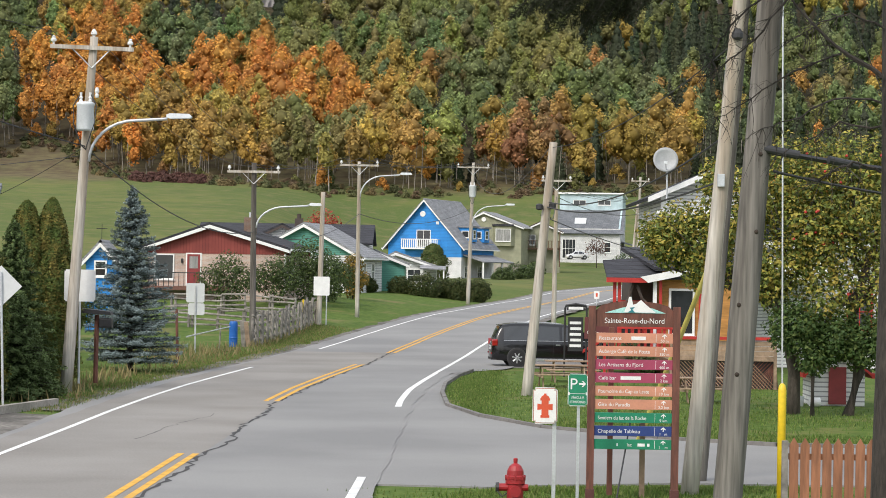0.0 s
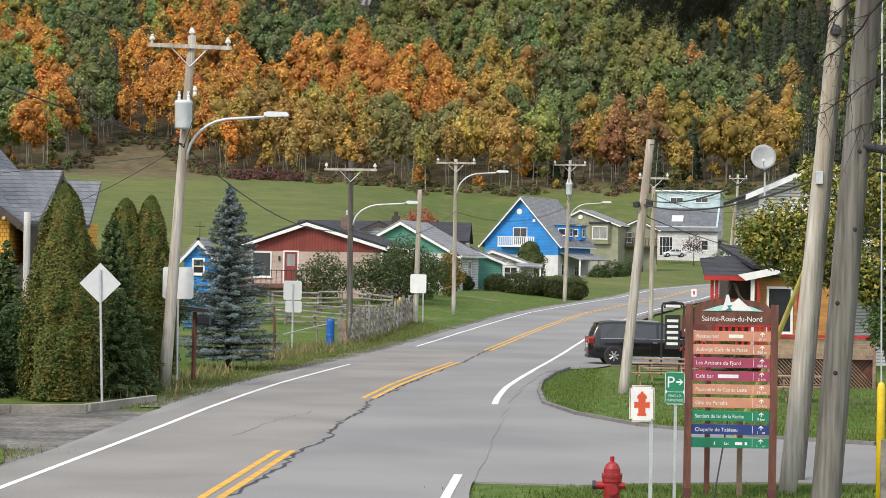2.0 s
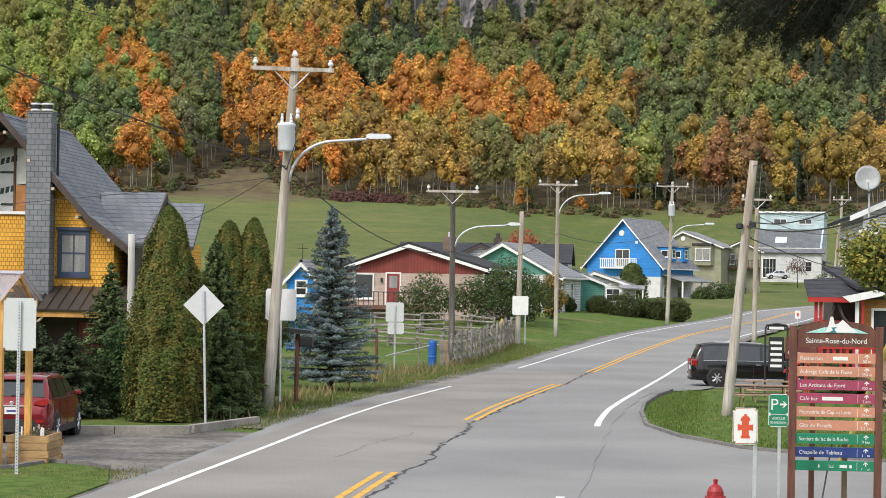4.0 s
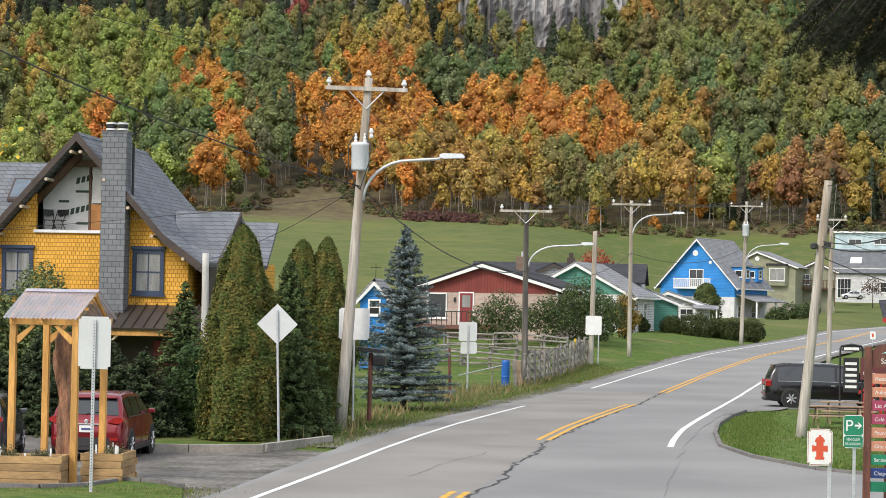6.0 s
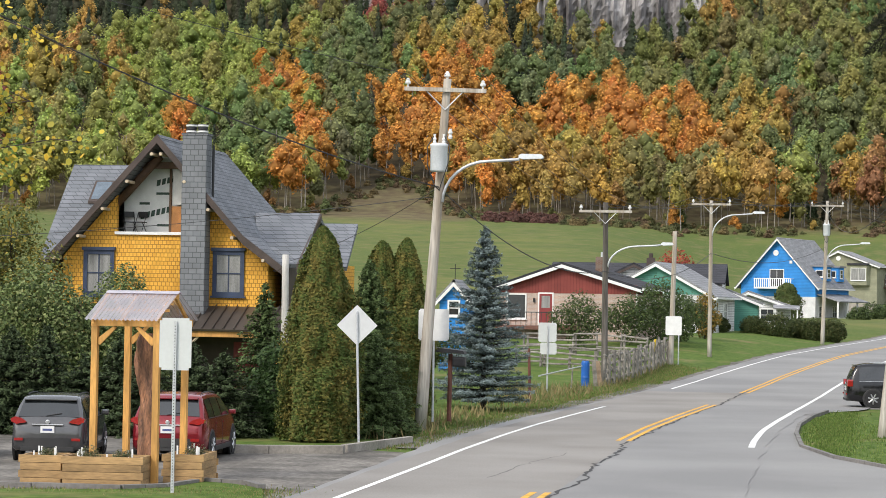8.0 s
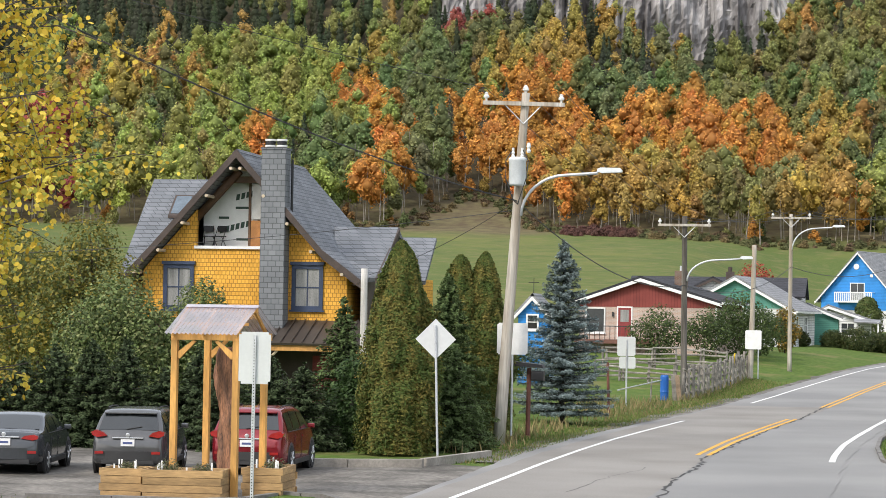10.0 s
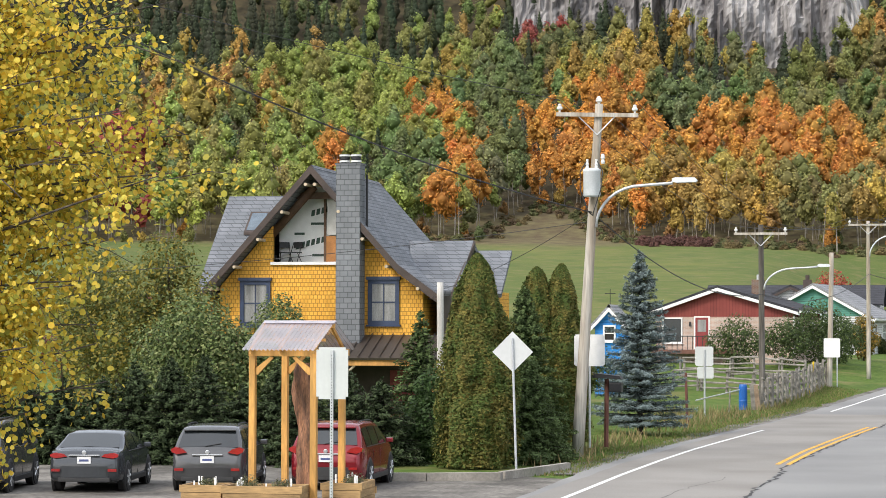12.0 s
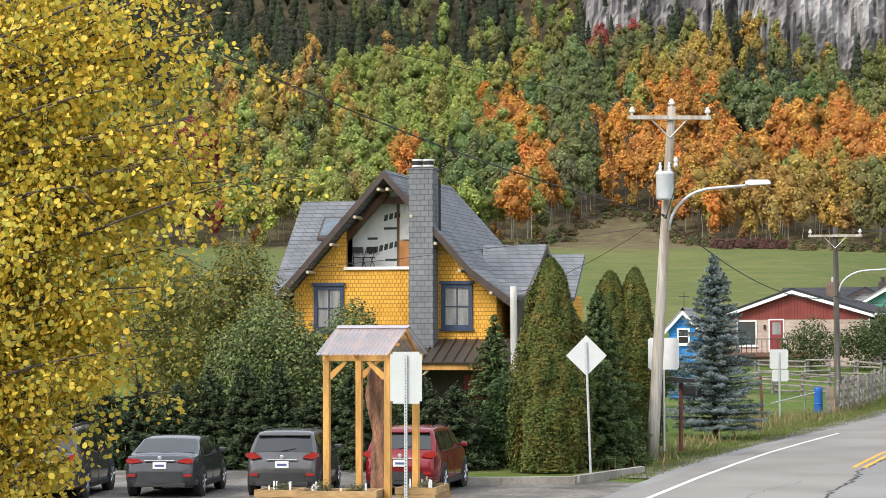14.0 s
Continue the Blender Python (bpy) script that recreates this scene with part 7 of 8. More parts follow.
def carved_totem():
    n, rings, v, f = 28, 64, [], []
    for k in range(rings + 1):
        t = k / rings
        z = 0.05 + 3.05 * t
        r = 0.205 - 0.03 * t - 0.05 * max(0, (t - 0.86) / 0.14) ** 2 + 0.03 * max(0, 0.1 - t) / 0.1
        for i in range(n):
            a = 2 * math.pi * i / n
            c = 0.085 * noise.noise((math.cos(a) * 1.6, math.sin(a) * 1.6, z * 0.9)) + 0.045 * math.sin(z * 5 + 2.2 * math.cos(a) * 2 + a * 2) * (0.4 + 0.6 * t) + 0.02 * noise.noise((math.cos(a) * 4, math.sin(a) * 4, z * 5))
            v.append(((r + c) * math.cos(a) + 0.05 * math.sin(z * 1.9), (r + c) * math.sin(a), z))
    for k in range(rings):
        for i in range(n):
            j = (i + 1) % n
            f.append((k * n + i, k * n + j, (k + 1) * n + j, (k + 1) * n + i))
    f.append(tuple(range(rings * n, rings * n + n)))
    ob = part("carved_totem", (v, f), mat("carved_red_wood", (0.25, 0.12, 0.065), rough=0.6, var=0.6, scale=2.2, fine=16, bump=0.5, stretch=(3, 3, 0.5)), smooth=True)
    ob.location = (-13.5, 49.0, 0.0)
    tagged(ob, "tall carved tree-trunk sculpture in varnished reddish wood", "sculpture")


carved_totem()


def planter(at, turn, w, d, label, rows=4, h=0.62):
    p = thing("planter", at, turn, label, "planter", "wooden planters")
    step = h / rows
    for k in range(rows):
        for s, (x0, x1, y0, y1) in enumerate(((0, w, 0, 0.05), (0, w, d - 0.05, d), (0, 0.05, 0.05, d - 0.05), (w - 0.05, w, 0.05, d - 0.05))):
            o = 0.035 * ((k + s) % 2)
            part("plank", box(x0 - o * (s < 2), x1 + o * (s < 2), y0, y1, k * step, (k + 1) * step - 0.008, bevel=0.004), PLANK, p)
    part("soil", box(0.05, w - 0.05, 0.05, d - 0.05, 0.1, h - 0.06), mat("dark_soil", (0.06, 0.045, 0.035), rough=1, var=0.3), p)
    for k in range(7):
        x, y = random.uniform(0.12, w - 0.12), random.uniform(0.1, d - 0.1)
        part("plant_tag", box(x, x + 0.035, y, y + 0.004, h - 0.07, h + random.uniform(0.04, 0.16)), SIGN_WHITE, p)
    return p


planter((-15.6, 47.0, 0.0), 2, 0.85, 0.9, "weathered timber planter with plant tags")
planter((-14.66, 46.85, 0.0), 4, 1.62, 0.95, "long weathered timber planter with plant tags")
planter((-12.95, 48.3, 0.0), 2, 0.82, 1.5, "weathered timber planter at the shelter's corner")

# concrete edge and loose blocks at the bed's corner
blk = thing("concrete_edge", (-15.0, 58.2, 0.0), 0, "low broken concrete edging at the hedge bed", "edging")
for x0, x1, y0, y1 in ((0.25, 2.0, 0, 0.35), (2.02, 3.75, 0.35, 1.1)):
    part("slab", prism([(x0, y0), (x1, y1), (x1, y1 + 0.3), (x0, y0 + 0.3)], "z", -0.1, 0.22), CONCRETE, blk)
part("slab", prism([(3.8, 1.5), (4.75, 6.0), (4.6, 6.1), (3.6, 1.6)], "z", -0.1, 0.22), CONCRETE, blk)
for x, w in ((-0.62, 0.24), (-0.2, 0.3)):
    o = thing("concrete_block", (-15.0 + x, 57.9, 0.02), 20 * x, "small white-washed concrete block", "block", "loose blocks")
    part("block", box(0, w, 0, 0.25, 0, 0.27, bevel=0.03), CONCRETE if w < 0.3 else SIGN_BACK, o)

# ---- buildings on the right, half hidden by the apple tree ----
ORANGE_WALL = mat("ochre_board_wall", (0.42, 0.20, 0.05), rough=0.7, var=0.2, scale=2, fine=10, stretch=(0.4, 0.4, 4))
inn = thing("house", (6.5, 91.0, 0.0), 0, "inn with a red-posted porch and ochre walls", "house", "village houses")
part("porch_roof", slab(bmesh.new(), [(-0.25, 2.4, 4.35), (2.9, 2.4, 4.6), (2.9, -0.3, 3.75), (-0.25, -0.3, 3.65)], 0.1), ROOF_DARK, inn)
part("fascia", box(-0.28, 1.3, -0.36, -0.3, 3.5, 3.68), RED_PAINT, inn)
part("gutter", prism([(1.0, 3.72), (2.9, 4.12), (2.9, 3.86), (1.3, 3.5)], "y", -0.42, -0.36), WHITE, inn)
for x in (0.0, 0.18):
    part("porch_post", box(x, x + 0.12, -0.1, 0.02, 0.9, 3.55), RED_PAINT, inn)
part("porch_post", box(1.52, 1.66, -0.1, 0.04, 0.9, 3.7), WHITE, inn)
part("porch_post", box(1.75, 1.86, -0.1, 0.0, 0.9, 3.7), RED_PAINT, inn)
part("bracket", tube([(0.35, -0.05, 2.5), (0.6, -0.05, 2.9), (0.75, -0.05, 3.4)], 0.06), FASCIA, inn)
part("bracket", tube([(0.9, -0.05, 3.4), (1.1, -0.05, 2.9), (1.4, -0.05, 2.6)], 0.06), FASCIA, inn)
# back wall coloured dark to stand for the shade under the porch
part("wall", box(0.9, 4.6, 2.4, 7.5, -0.2, 4.3), FASCIA, inn)
part("wall", box(1.9, 4.6, 0.3, 2.38, -0.2, 4.0), ORANGE_WALL, inn)
window(inn, 2.15, 3.15, 1.5, 3.3, y=0.29, bars=0, rows=0)
window(inn, 3.3, 3.9, 1.5, 3.3, y=0.29, bars=0, rows=0, trim=RED_PAINT)
window(inn, 0.4, 1.4, 1.2, 2.8, y=2.39, bars=1, rows=0, trim=RED_PAINT)
part("roof", slab(bmesh.new(), [(0.6, 4.5, 4.9), (4.9, 4.5, 4.9), (4.9, 0.0, 4.1), (1.6, 0.0, 4.1)], 0.14), ROOF_DARK, inn)
part("porch_floor", box(-0.2, 4.5, -0.6, 2.4, 0.3, 0.9), DARKWOOD, inn)
for k in range(10):
    part("baluster", box(0.2 + k * 0.24, 0.3 + k * 0.24, -0.55, -0.5, 0.9, 1.75), RED_PAINT, inn)
part("rail", box(0.1, 2.6, -0.58, -0.47, 1.75, 1.85), RED_PAINT, inn)

dk2 = thing("deck", (7.9, 80.5, 0.0), 0, "tan plank deck with lattice skirt and red rail", "deck")
part("rail", box(-0.2, 3.4, -0.06, 0.06, 1.66, 1.76), RED_PAINT, dk2)
for k in range(4):
    part("deck_plank", box(-0.2, 3.4, 0.0, 0.05, 0.95 + k * 0.17, 0.95 + k * 0.17 + 0.16), BENCH, dk2)
for x in (-0.2, 1.0, 2.2, 3.3):
    part("post", box(x, x + 0.1, -0.02, 0.1, -0.1, 1.7), BENCH, dk2)
for k in range(30):
    for s in (-1, 1):
        x = -0.2 + k * 0.125
        a, b = x, min(max(x + s * 0.9, -0.2), 3.35)
        part("lath", prism([(a, 0.0), (a + 0.04, 0.0), (b + 0.04, 0.92), (b, 0.92)], "y", 0.06 + 0.012 * (s > 0), 0.07 + 0.012 * (s > 0)), RUST if s > 0 else BENCH, dk2)
# black sheet added behind the laths as the dark under the deck
part("skirt_back", box(-0.2, 3.4, 0.3, 0.35, -0.1, 0.95), BLACK, dk2)
part("platform", box(-0.2, 3.4, 0.1, 3.0, 0.95, 1.05), BENCH, dk2)

wb_ = thing("house", (16.8, 100.0, 0.0), 0, "white clapboard house behind the apple tree", "house", "village houses")
part("wall", prism([(-7.66, -0.2), (-3.4, -0.2), (-3.4, 7.1), (-5.5, 8.05), (-7.66, 7.1)], "y", 0, 0.3), CLAP, wb_)
part("side_wall", box(-7.66, -7.4, 0.3, 12, -0.2, 7.1), CLAP, wb_)
part("side_wall", box(-3.66, -3.4, 0.3, 12, -0.2, 7.1), CLAP, wb_)
for s_ in (-1, 1):
    part("roof", slab(bmesh.new(), [(-5.5, -0.5, 8.3), (-5.5 + s_ * 2.75, -0.5, 7.05), (-5.5 + s_ * 2.75, 12.5, 7.05), (-5.5, 12.5, 8.3)], 0.14), ROOF_DARK, wb_)
    part("rake_board", prism([(-5.5, 8.31), (-5.5 + s_ * 2.8, 7.04), (-5.5 + s_ * 2.8, 6.82), (-5.5, 8.05)], "y", -0.6, -0.51), WHITE, wb_)
part("wing_wall", box(-3.38, 7.5, 0.5, 9, -0.2, 5.4), CLAP, wb_)
part("wing_roof", slab(bmesh.new(), [(-3.38, 5.0, 6.5), (8.0, 5.0, 6.5), (8.0, 0.0, 5.3), (-3.38, 0.0, 5.3)], 0.16), ROOF_DARK, wb_)
part("eave_board", box(-3.38, 8.0, -0.1, -0.02, 5.0, 5.3), WHITE, wb_)
part("cornice", box(-7.9, -5.6, -0.4, -0.02, 6.3, 6.5), WHITE, wb_)
part("corner_board", box(-7.72, -7.5, -0.06, -0.004, 0, 7.1), WHITE, wb_)
part("veranda_roof", slab(bmesh.new(), [(-6.9, 0.0, 4.6), (-1.0, 0.0, 4.6), (-1.0, -2.4, 3.9), (-6.9, -2.4, 3.9)], 0.3), WHITE, wb_)
for x in (-7.2, -5.6):
    window(wb_, x + 0.4, x + 1.5, 4.7, 5.8)
for x in (0.2, 3.0):
    window(wb_, x, x + 1.1, 1.6, 3.2, y=0.5, trim=RED_PAINT)
dish = thing("satellite_dish", (9.15, 99.0, 5.8), 0, "grey satellite dish on a mast", "satellite dish")
part("mast", rod((0.1, 0.2, 0), (0.1, 0.2, 2.6), 0.04, sides=8), GALV, dish)
part("bowl", lathe([(0.02, 0.0), (0.2, 0.02), (0.40, 0.09), (0.52, 0.17), (0.525, 0.19), (0.40, 0.115), (0.2, 0.045), (0.02, 0.03)], 26), mat("dull_grey_dish", (0.36, 0.37, 0.375), rough=0.6, var=0.12), dish, smooth=True).matrix_basis = pose(0.0, 0.1, 2.75, 78, 12, 0)
part("feed_arm", rod((0.05, 0.1, 2.35), (-0.05, -0.75, 2.6), 0.02, sides=6), GALV, dish)
part("feed", box(-0.12, 0.02, -0.82, -0.72, 2.56, 2.68, bevel=0.02), TANK, dish)

wsd = thing("shed", (11.79, 71.0, 0.0), 0, "little white clapboard shed with a red door", "shed")
part("wall", box(-0.8, 0.8, 0, 1.6, -0.1, 1.12), CLAP, wsd)
part("gable", prism([(-0.8, 1.12), (0.8, 1.12), (0, 1.66)], "y", 0, 0.1), CLAP, wsd)
gable_roof(wsd, 0.98, 1.04, 1.78, -0.2, 1.8, ROOF_DARK, 0.06, trim=RED_PAINT, board=0.08)
part("door", box(-0.28, 0.24, -0.05, 0.02, 0.05, 1.16, bevel=0.008), MAROON, wsd, "red plank door")
sv = thing("shovel", (9.55, 76.0, 0.0), 0, "white snow shovel leaning at the deck", "shovel")
part("blade", prism([(-0.16, 0), (0.16, 0), (0.18, 0.38), (-0.18, 0.38)], "y", -0.03, 0.0), SIGN_BACK, sv)
part("shaft", rod((0, -0.01, 0.35), (0.02, 0.1, 1.3), 0.016, sides=6), BENCH, sv)
bk = thing("bucket", (11.0, 70.3, 0.0), 0, "white plastic bucket lying on the grass", "bucket", "garden buckets")
part("body", rod((-0.15, 0, 0.14), (0.15, 0.05, 0.14), 0.12, 0.14, 14), SIGN_WHITE, bk)
bk = thing("bucket", (10.6, 70.6, 0.0), 0, "dull grey bucket standing under the tree", "bucket", "garden buckets")
part("body", lathe([(0.11, 0), (0.14, 0.3), (0.13, 0.3)], 14), SIGN_BACK, bk)

# ---- trees, hedges and bushes ----
BARK = mat("grey_brown_bark", (0.085, 0.07, 0.058), rough=0.95, var=0.35, scale=3, fine=14, bump=0.8, stretch=(3, 3, 0.7))
BARK_DARK = mat("dark_spruce_bark", (0.04, 0.033, 0.028), rough=0.95, var=0.35, scale=4, fine=16, bump=0.9, stretch=(3, 3, 0.7))
NEAR_LEAF = tint_mat("near_foliage", leafy=0.32, rough=0.6)
NEEDLES = tint_mat("needle_foliage", leafy=0.12, rough=0.8)
prng = np.random.default_rng(21)


def ball_leaves(balls, n, size, hues, width=0.75, hollow=0.55, squash=1.0, shade=0.3):
    """Leaves through a heap of balls (x, y, z, radius): vertices, faces, tints."""
    b = np.array(balls, float)
    k = prng.choice(len(b), n, p=b[:, 3] ** 2 / (b[:, 3] ** 2).sum())
    d = prng.normal(size=(n, 3))
    d /= np.linalg.norm(d, axis=1)[:, None]
    rad = (hollow + (1.08 - hollow) * prng.random(n) ** 0.7)
    # ragged outline: the radius swells and shrinks with the direction
    lump = np.array([noise.noise((q[0] * 2.2 + b[i, 0], q[1] * 2.2 + b[i, 1], q[2] * 2.2 + b[i, 2])) for q, i in zip(d, k)])
    c = b[k, :3] + d * (b[k, 3] * rad * (1 + 0.28 * lump))[:, None] * np.array([1, 1, squash])
    face = d * 0.6 + np.array([0, 0, 0.5]) + prng.normal(0, 0.45, (n, 3))
    v, f = leaves(c, np.full(n, size), prng, width=width, facing=face, three=True)
    pick = prng.integers(0, len(hues), n)
    tint = np.array(hues)[pick] * prng.uniform(1 - shade, 1 + shade, n)[:, None]
    return v, f, np.clip(tint, 0.004, 0.9)


def broad_tree(name, at, trunk, balls, n, size, hues, label, category="tree", r=0.12, width=0.75, hollow=0.4, group="", bark=BARK, squash=1.0):
    """A trunk along the given points, limbs to every ball of the crown, and leaves. Balls and trunk are local to the foot."""
    t = thing(name, at, 0, label, category, group)
    if trunk:
        part("trunk", tube(trunk, r, 9, r_end=r * 0.55), bark, t, smooth=True)
        top = Vector(trunk[-1])
        base = Vector(trunk[len(trunk) // 2])
        for x, y, z, br in balls:
            end = Vector((x, y, z))
            m = base.lerp(end, 0.5) + Vector((0, 0, -0.12 * br))
            bmk = tube([base.lerp(top, prng.random()), m, end], r * 0.42, 5, r_end=0.015)
            for _ in range(3):
                e2 = end + Vector(prng.normal(size=3)) * br * 0.6
                tube([m, m.lerp(e2, 0.6), e2], r * 0.16, 4, bmk, r_end=0.006)
            part("limb", bmk, bark, t, smooth=True)
    v, f, tint = ball_leaves(balls, int(n * 1.35), size, hues, width, hollow, squash)
    leaf_mesh("crown", v, f, tint, NEAR_LEAF, t)
    return t


def column_hedge(name, at, h, r, n, hues, label, size=0.075, belly=0.32, group="", category="tree", power=0.5):
    """A dense columnar cedar: upright sprays over a tapering body."""
    t = thing(name, at, 0, label, category, group)
    part("trunk", rod((0, 0, -0.1), (0, 0, h * 0.8), 0.09, 0.02, 7), BARK, t)
    z = prng.random(n) ** 0.9
    g = prng.uniform(0, 2 * np.pi, n)
    prof = np.where(z < belly, 0.82 + 0.18 * z / belly, np.maximum(0.0, (1 - z) / (1 - belly)) ** power)
    lump = np.array([noise.noise((math.cos(a) * 2.6 + at[0], math.sin(a) * 2.6, q * h * 1.3)) for a, q in zip(g, z)])
    rr = r * prof * (1 + 0.34 * lump) * prng.uniform(0.72, 1.05, n)
    c = np.stack([rr * np.cos(g), rr * np.sin(g), 0.05 + z * h], 1)
    face = np.stack([np.cos(g), np.sin(g), np.full(n, 0.3)], 1) + prng.normal(0, 0.5, (n, 3))
    v, f = leaves(c, np.full(n, size), prng, flat=-1.5, tall=1.25, width=0.5, facing=face, three=True)
    tone = np.array([noise.noise((p[0] * 3.2, p[1] * 3.2, p[2] * 2.0)) for p in c])
    k = np.clip(0.34 + 0.7 * tone + prng.normal(0, 0.25, n), 0, 1)[:, None]
    tint = (np.array(hues[0])[None] * (1 - k) + np.array(hues[1])[None] * k) * prng.uniform(0.7, 1.3, n)[:, None]
    leaf_mesh("foliage", v, f, np.clip(tint, 0.004, 0.9), NEEDLES, t)
    return t


def spruce(name, at, h, r, n, hues, label, skirt=0.06, group="", size=0.06, category="tree", droop=0.25):
    """Whorls of drooping boughs set with needles, longest near the foot."""
    t = thing(name, at, 0, label, category, group)
    bmk = rod((0, 0, -0.1), (0, 0, h * 0.97), 0.035 + h * 0.012, 0.01, 8)
    pts, nrm, tipness = [], [], []
    z = skirt * h
    while z < h * 0.985:
        t_ = z / h
        reach = r * (1 - t_) ** 0.85 * prng.uniform(0.82, 1.12) + 0.05
        boughs = max(5, int(6 + 7 * (1 - t_)))
        a0 = prng.uniform(0, 6.28)
        for b in range(boughs):
            a = a0 + b * 2 * math.pi / boughs + prng.normal(0, 0.16)
            L = reach * prng.uniform(0.72, 1.12)
            zz = z + prng.normal(0, 0.05)
            end = (L * math.cos(a), L * math.sin(a), zz - droop * L * (1 - t_) + 0.22 * L * t_)
            if L > 0.3:
                tube([(0, 0, zz), (end[0] * 0.6, end[1] * 0.6, zz + (end[2] - zz) * 0.7), end], 0.014 + 0.006 * L, 4, bmk, r_end=0.004)
            m = max(4, int(n * L / (r * 60)))
            s = prng.random(m) ** 0.7
            side = prng.normal(0, 0.16, m) * L * (1.15 - s)
            x = s * end[0] - side * math.sin(a)
            y = s * end[1] + side * math.cos(a)
            q = zz + (end[2] - zz) * s ** 1.3 + prng.normal(0, 0.035, m)
            pts.append(np.stack([x, y, q], 1))
            nrm.append(np.stack([np.full(m, 0.4 * math.cos(a)), np.full(m, 0.4 * math.sin(a)), np.ones(m)], 1) + prng.normal(0, 0.45, (m, 3)))
            tipness.append(s)
        z += max(0.10, 0.045 * h * (1.05 - t_) ** 0.6 * 0.85)
    part("trunk", bmk, BARK_DARK, t)
    c, face, s = np.concatenate(pts), np.concatenate(nrm), np.concatenate(tipness)
    v, f = leaves(c, np.full(len(c), size), prng, tall=1.3, width=0.55, facing=face, three=True)
    # tint runs from the first hue at the trunk to the second at the tips
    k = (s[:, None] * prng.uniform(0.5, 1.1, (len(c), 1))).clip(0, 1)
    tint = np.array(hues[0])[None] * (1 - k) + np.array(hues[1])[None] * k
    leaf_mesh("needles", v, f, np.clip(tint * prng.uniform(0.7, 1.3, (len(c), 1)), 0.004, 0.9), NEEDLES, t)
    return t


CEDAR_HUES = [(0.07, 0.105, 0.024), (0.185, 0.145, 0.036)]
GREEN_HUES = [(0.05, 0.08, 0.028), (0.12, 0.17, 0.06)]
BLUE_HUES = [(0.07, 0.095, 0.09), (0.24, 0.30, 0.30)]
column_hedge("cedar", (-12.93, 64.7, 0.0), 5.85, 1.15, 62000, CEDAR_HUES, "tall columnar cedar, green with bronze tips", size=0.05, power=0.56)
column_hedge("cedar", (-12.75, 73.2, 0.3), 5.4, 1.0, 34000, CEDAR_HUES, "columnar cedar behind, bronze towards its top", size=0.05, power=0.52, group="cedars behind")
column_hedge("cedar", (-12.0, 73.4, 0.3), 5.5, 0.95, 34000, CEDAR_HUES, "columnar cedar behind, bronze towards its top", size=0.05, power=0.52, group="cedars behind")
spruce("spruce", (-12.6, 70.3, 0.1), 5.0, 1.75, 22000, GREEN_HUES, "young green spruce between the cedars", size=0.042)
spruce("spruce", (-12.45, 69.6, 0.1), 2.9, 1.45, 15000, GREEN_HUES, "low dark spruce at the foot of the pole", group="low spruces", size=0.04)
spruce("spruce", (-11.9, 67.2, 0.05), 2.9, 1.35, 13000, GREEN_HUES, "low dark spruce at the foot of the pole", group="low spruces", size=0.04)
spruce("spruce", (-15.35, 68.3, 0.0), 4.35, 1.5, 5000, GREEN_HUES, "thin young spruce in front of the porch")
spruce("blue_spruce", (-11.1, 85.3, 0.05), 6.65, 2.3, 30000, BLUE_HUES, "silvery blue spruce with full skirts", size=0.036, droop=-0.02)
broad_tree("bush", (-14.75, 66.9, 0), [(0, 0, 0), (0, 0, 1.4)], [(0, 0, 1.2, 0.8), (0.1, 0.1, 2.1, 0.6), (-0.3, 0, 0.6, 0.7), (0.35, -0.1, 0.6, 0.7)], 6000, 0.055, [(0.045, 0.085, 0.025), (0.065, 0.115, 0.035), (0.035, 0.06, 0.02)], "dense green bush beside the cedar", "bush", 0.05)
# dark spruce hedge behind the parked cars; its inner hue holds the shade of the gaps
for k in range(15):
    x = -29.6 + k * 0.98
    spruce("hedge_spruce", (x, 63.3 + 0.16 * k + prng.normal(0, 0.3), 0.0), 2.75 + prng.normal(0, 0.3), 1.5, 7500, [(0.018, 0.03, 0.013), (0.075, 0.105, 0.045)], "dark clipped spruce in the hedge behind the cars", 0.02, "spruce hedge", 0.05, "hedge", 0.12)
APPLE = [(0.13, 0.18, 0.06), (0.19, 0.24, 0.085), (0.06, 0.09, 0.03), (0.26, 0.29, 0.12)]
broad_tree("apple_tree", (-22.4, 68.8, 0), [(0, 0, 0), (0.05, 0, 1.0), (0.0, 0, 2.2), (0.1, 0, 3.4)], [(0, 0, 3.7, 1.2), (-0.9, 0.1, 3.0, 1.1), (0.9, -0.1, 3.0, 1.15), (-0.5, -0.4, 2.2, 1.0), (0.7, -0.4, 2.0, 1.1), (1.5, 0, 2.2, 0.9), (-1.4, 0, 2.2, 0.8)], 15000, 0.06, APPLE, "bushy green apple tree in front of the house", r=0.13, group="garden trees")
broad_tree("apple_tree", (-20.0, 69.6, 0), [(0, 0, 0), (0.05, 0, 1.0), (0.0, 0, 2.2), (0.1, 0, 3.2)], [(0, 0, 4.1, 0.75), (-0.6, 0.1, 3.3, 0.85), (0.6, -0.1, 3.1, 0.9), (0, -0.3, 2.2, 1.0), (1.0, 0, 2.1, 0.9), (-1.0, -0.1, 1.8, 0.8), (1.6, 0, 1.6, 0.7)], 12000, 0.055, APPLE, "bushy green apple tree in front of the house", r=0.11, group="garden trees")
GOLDG = [(0.20, 0.19, 0.045), (0.14, 0.16, 0.045), (0.30, 0.24, 0.05), (0.10, 0.125, 0.04)]
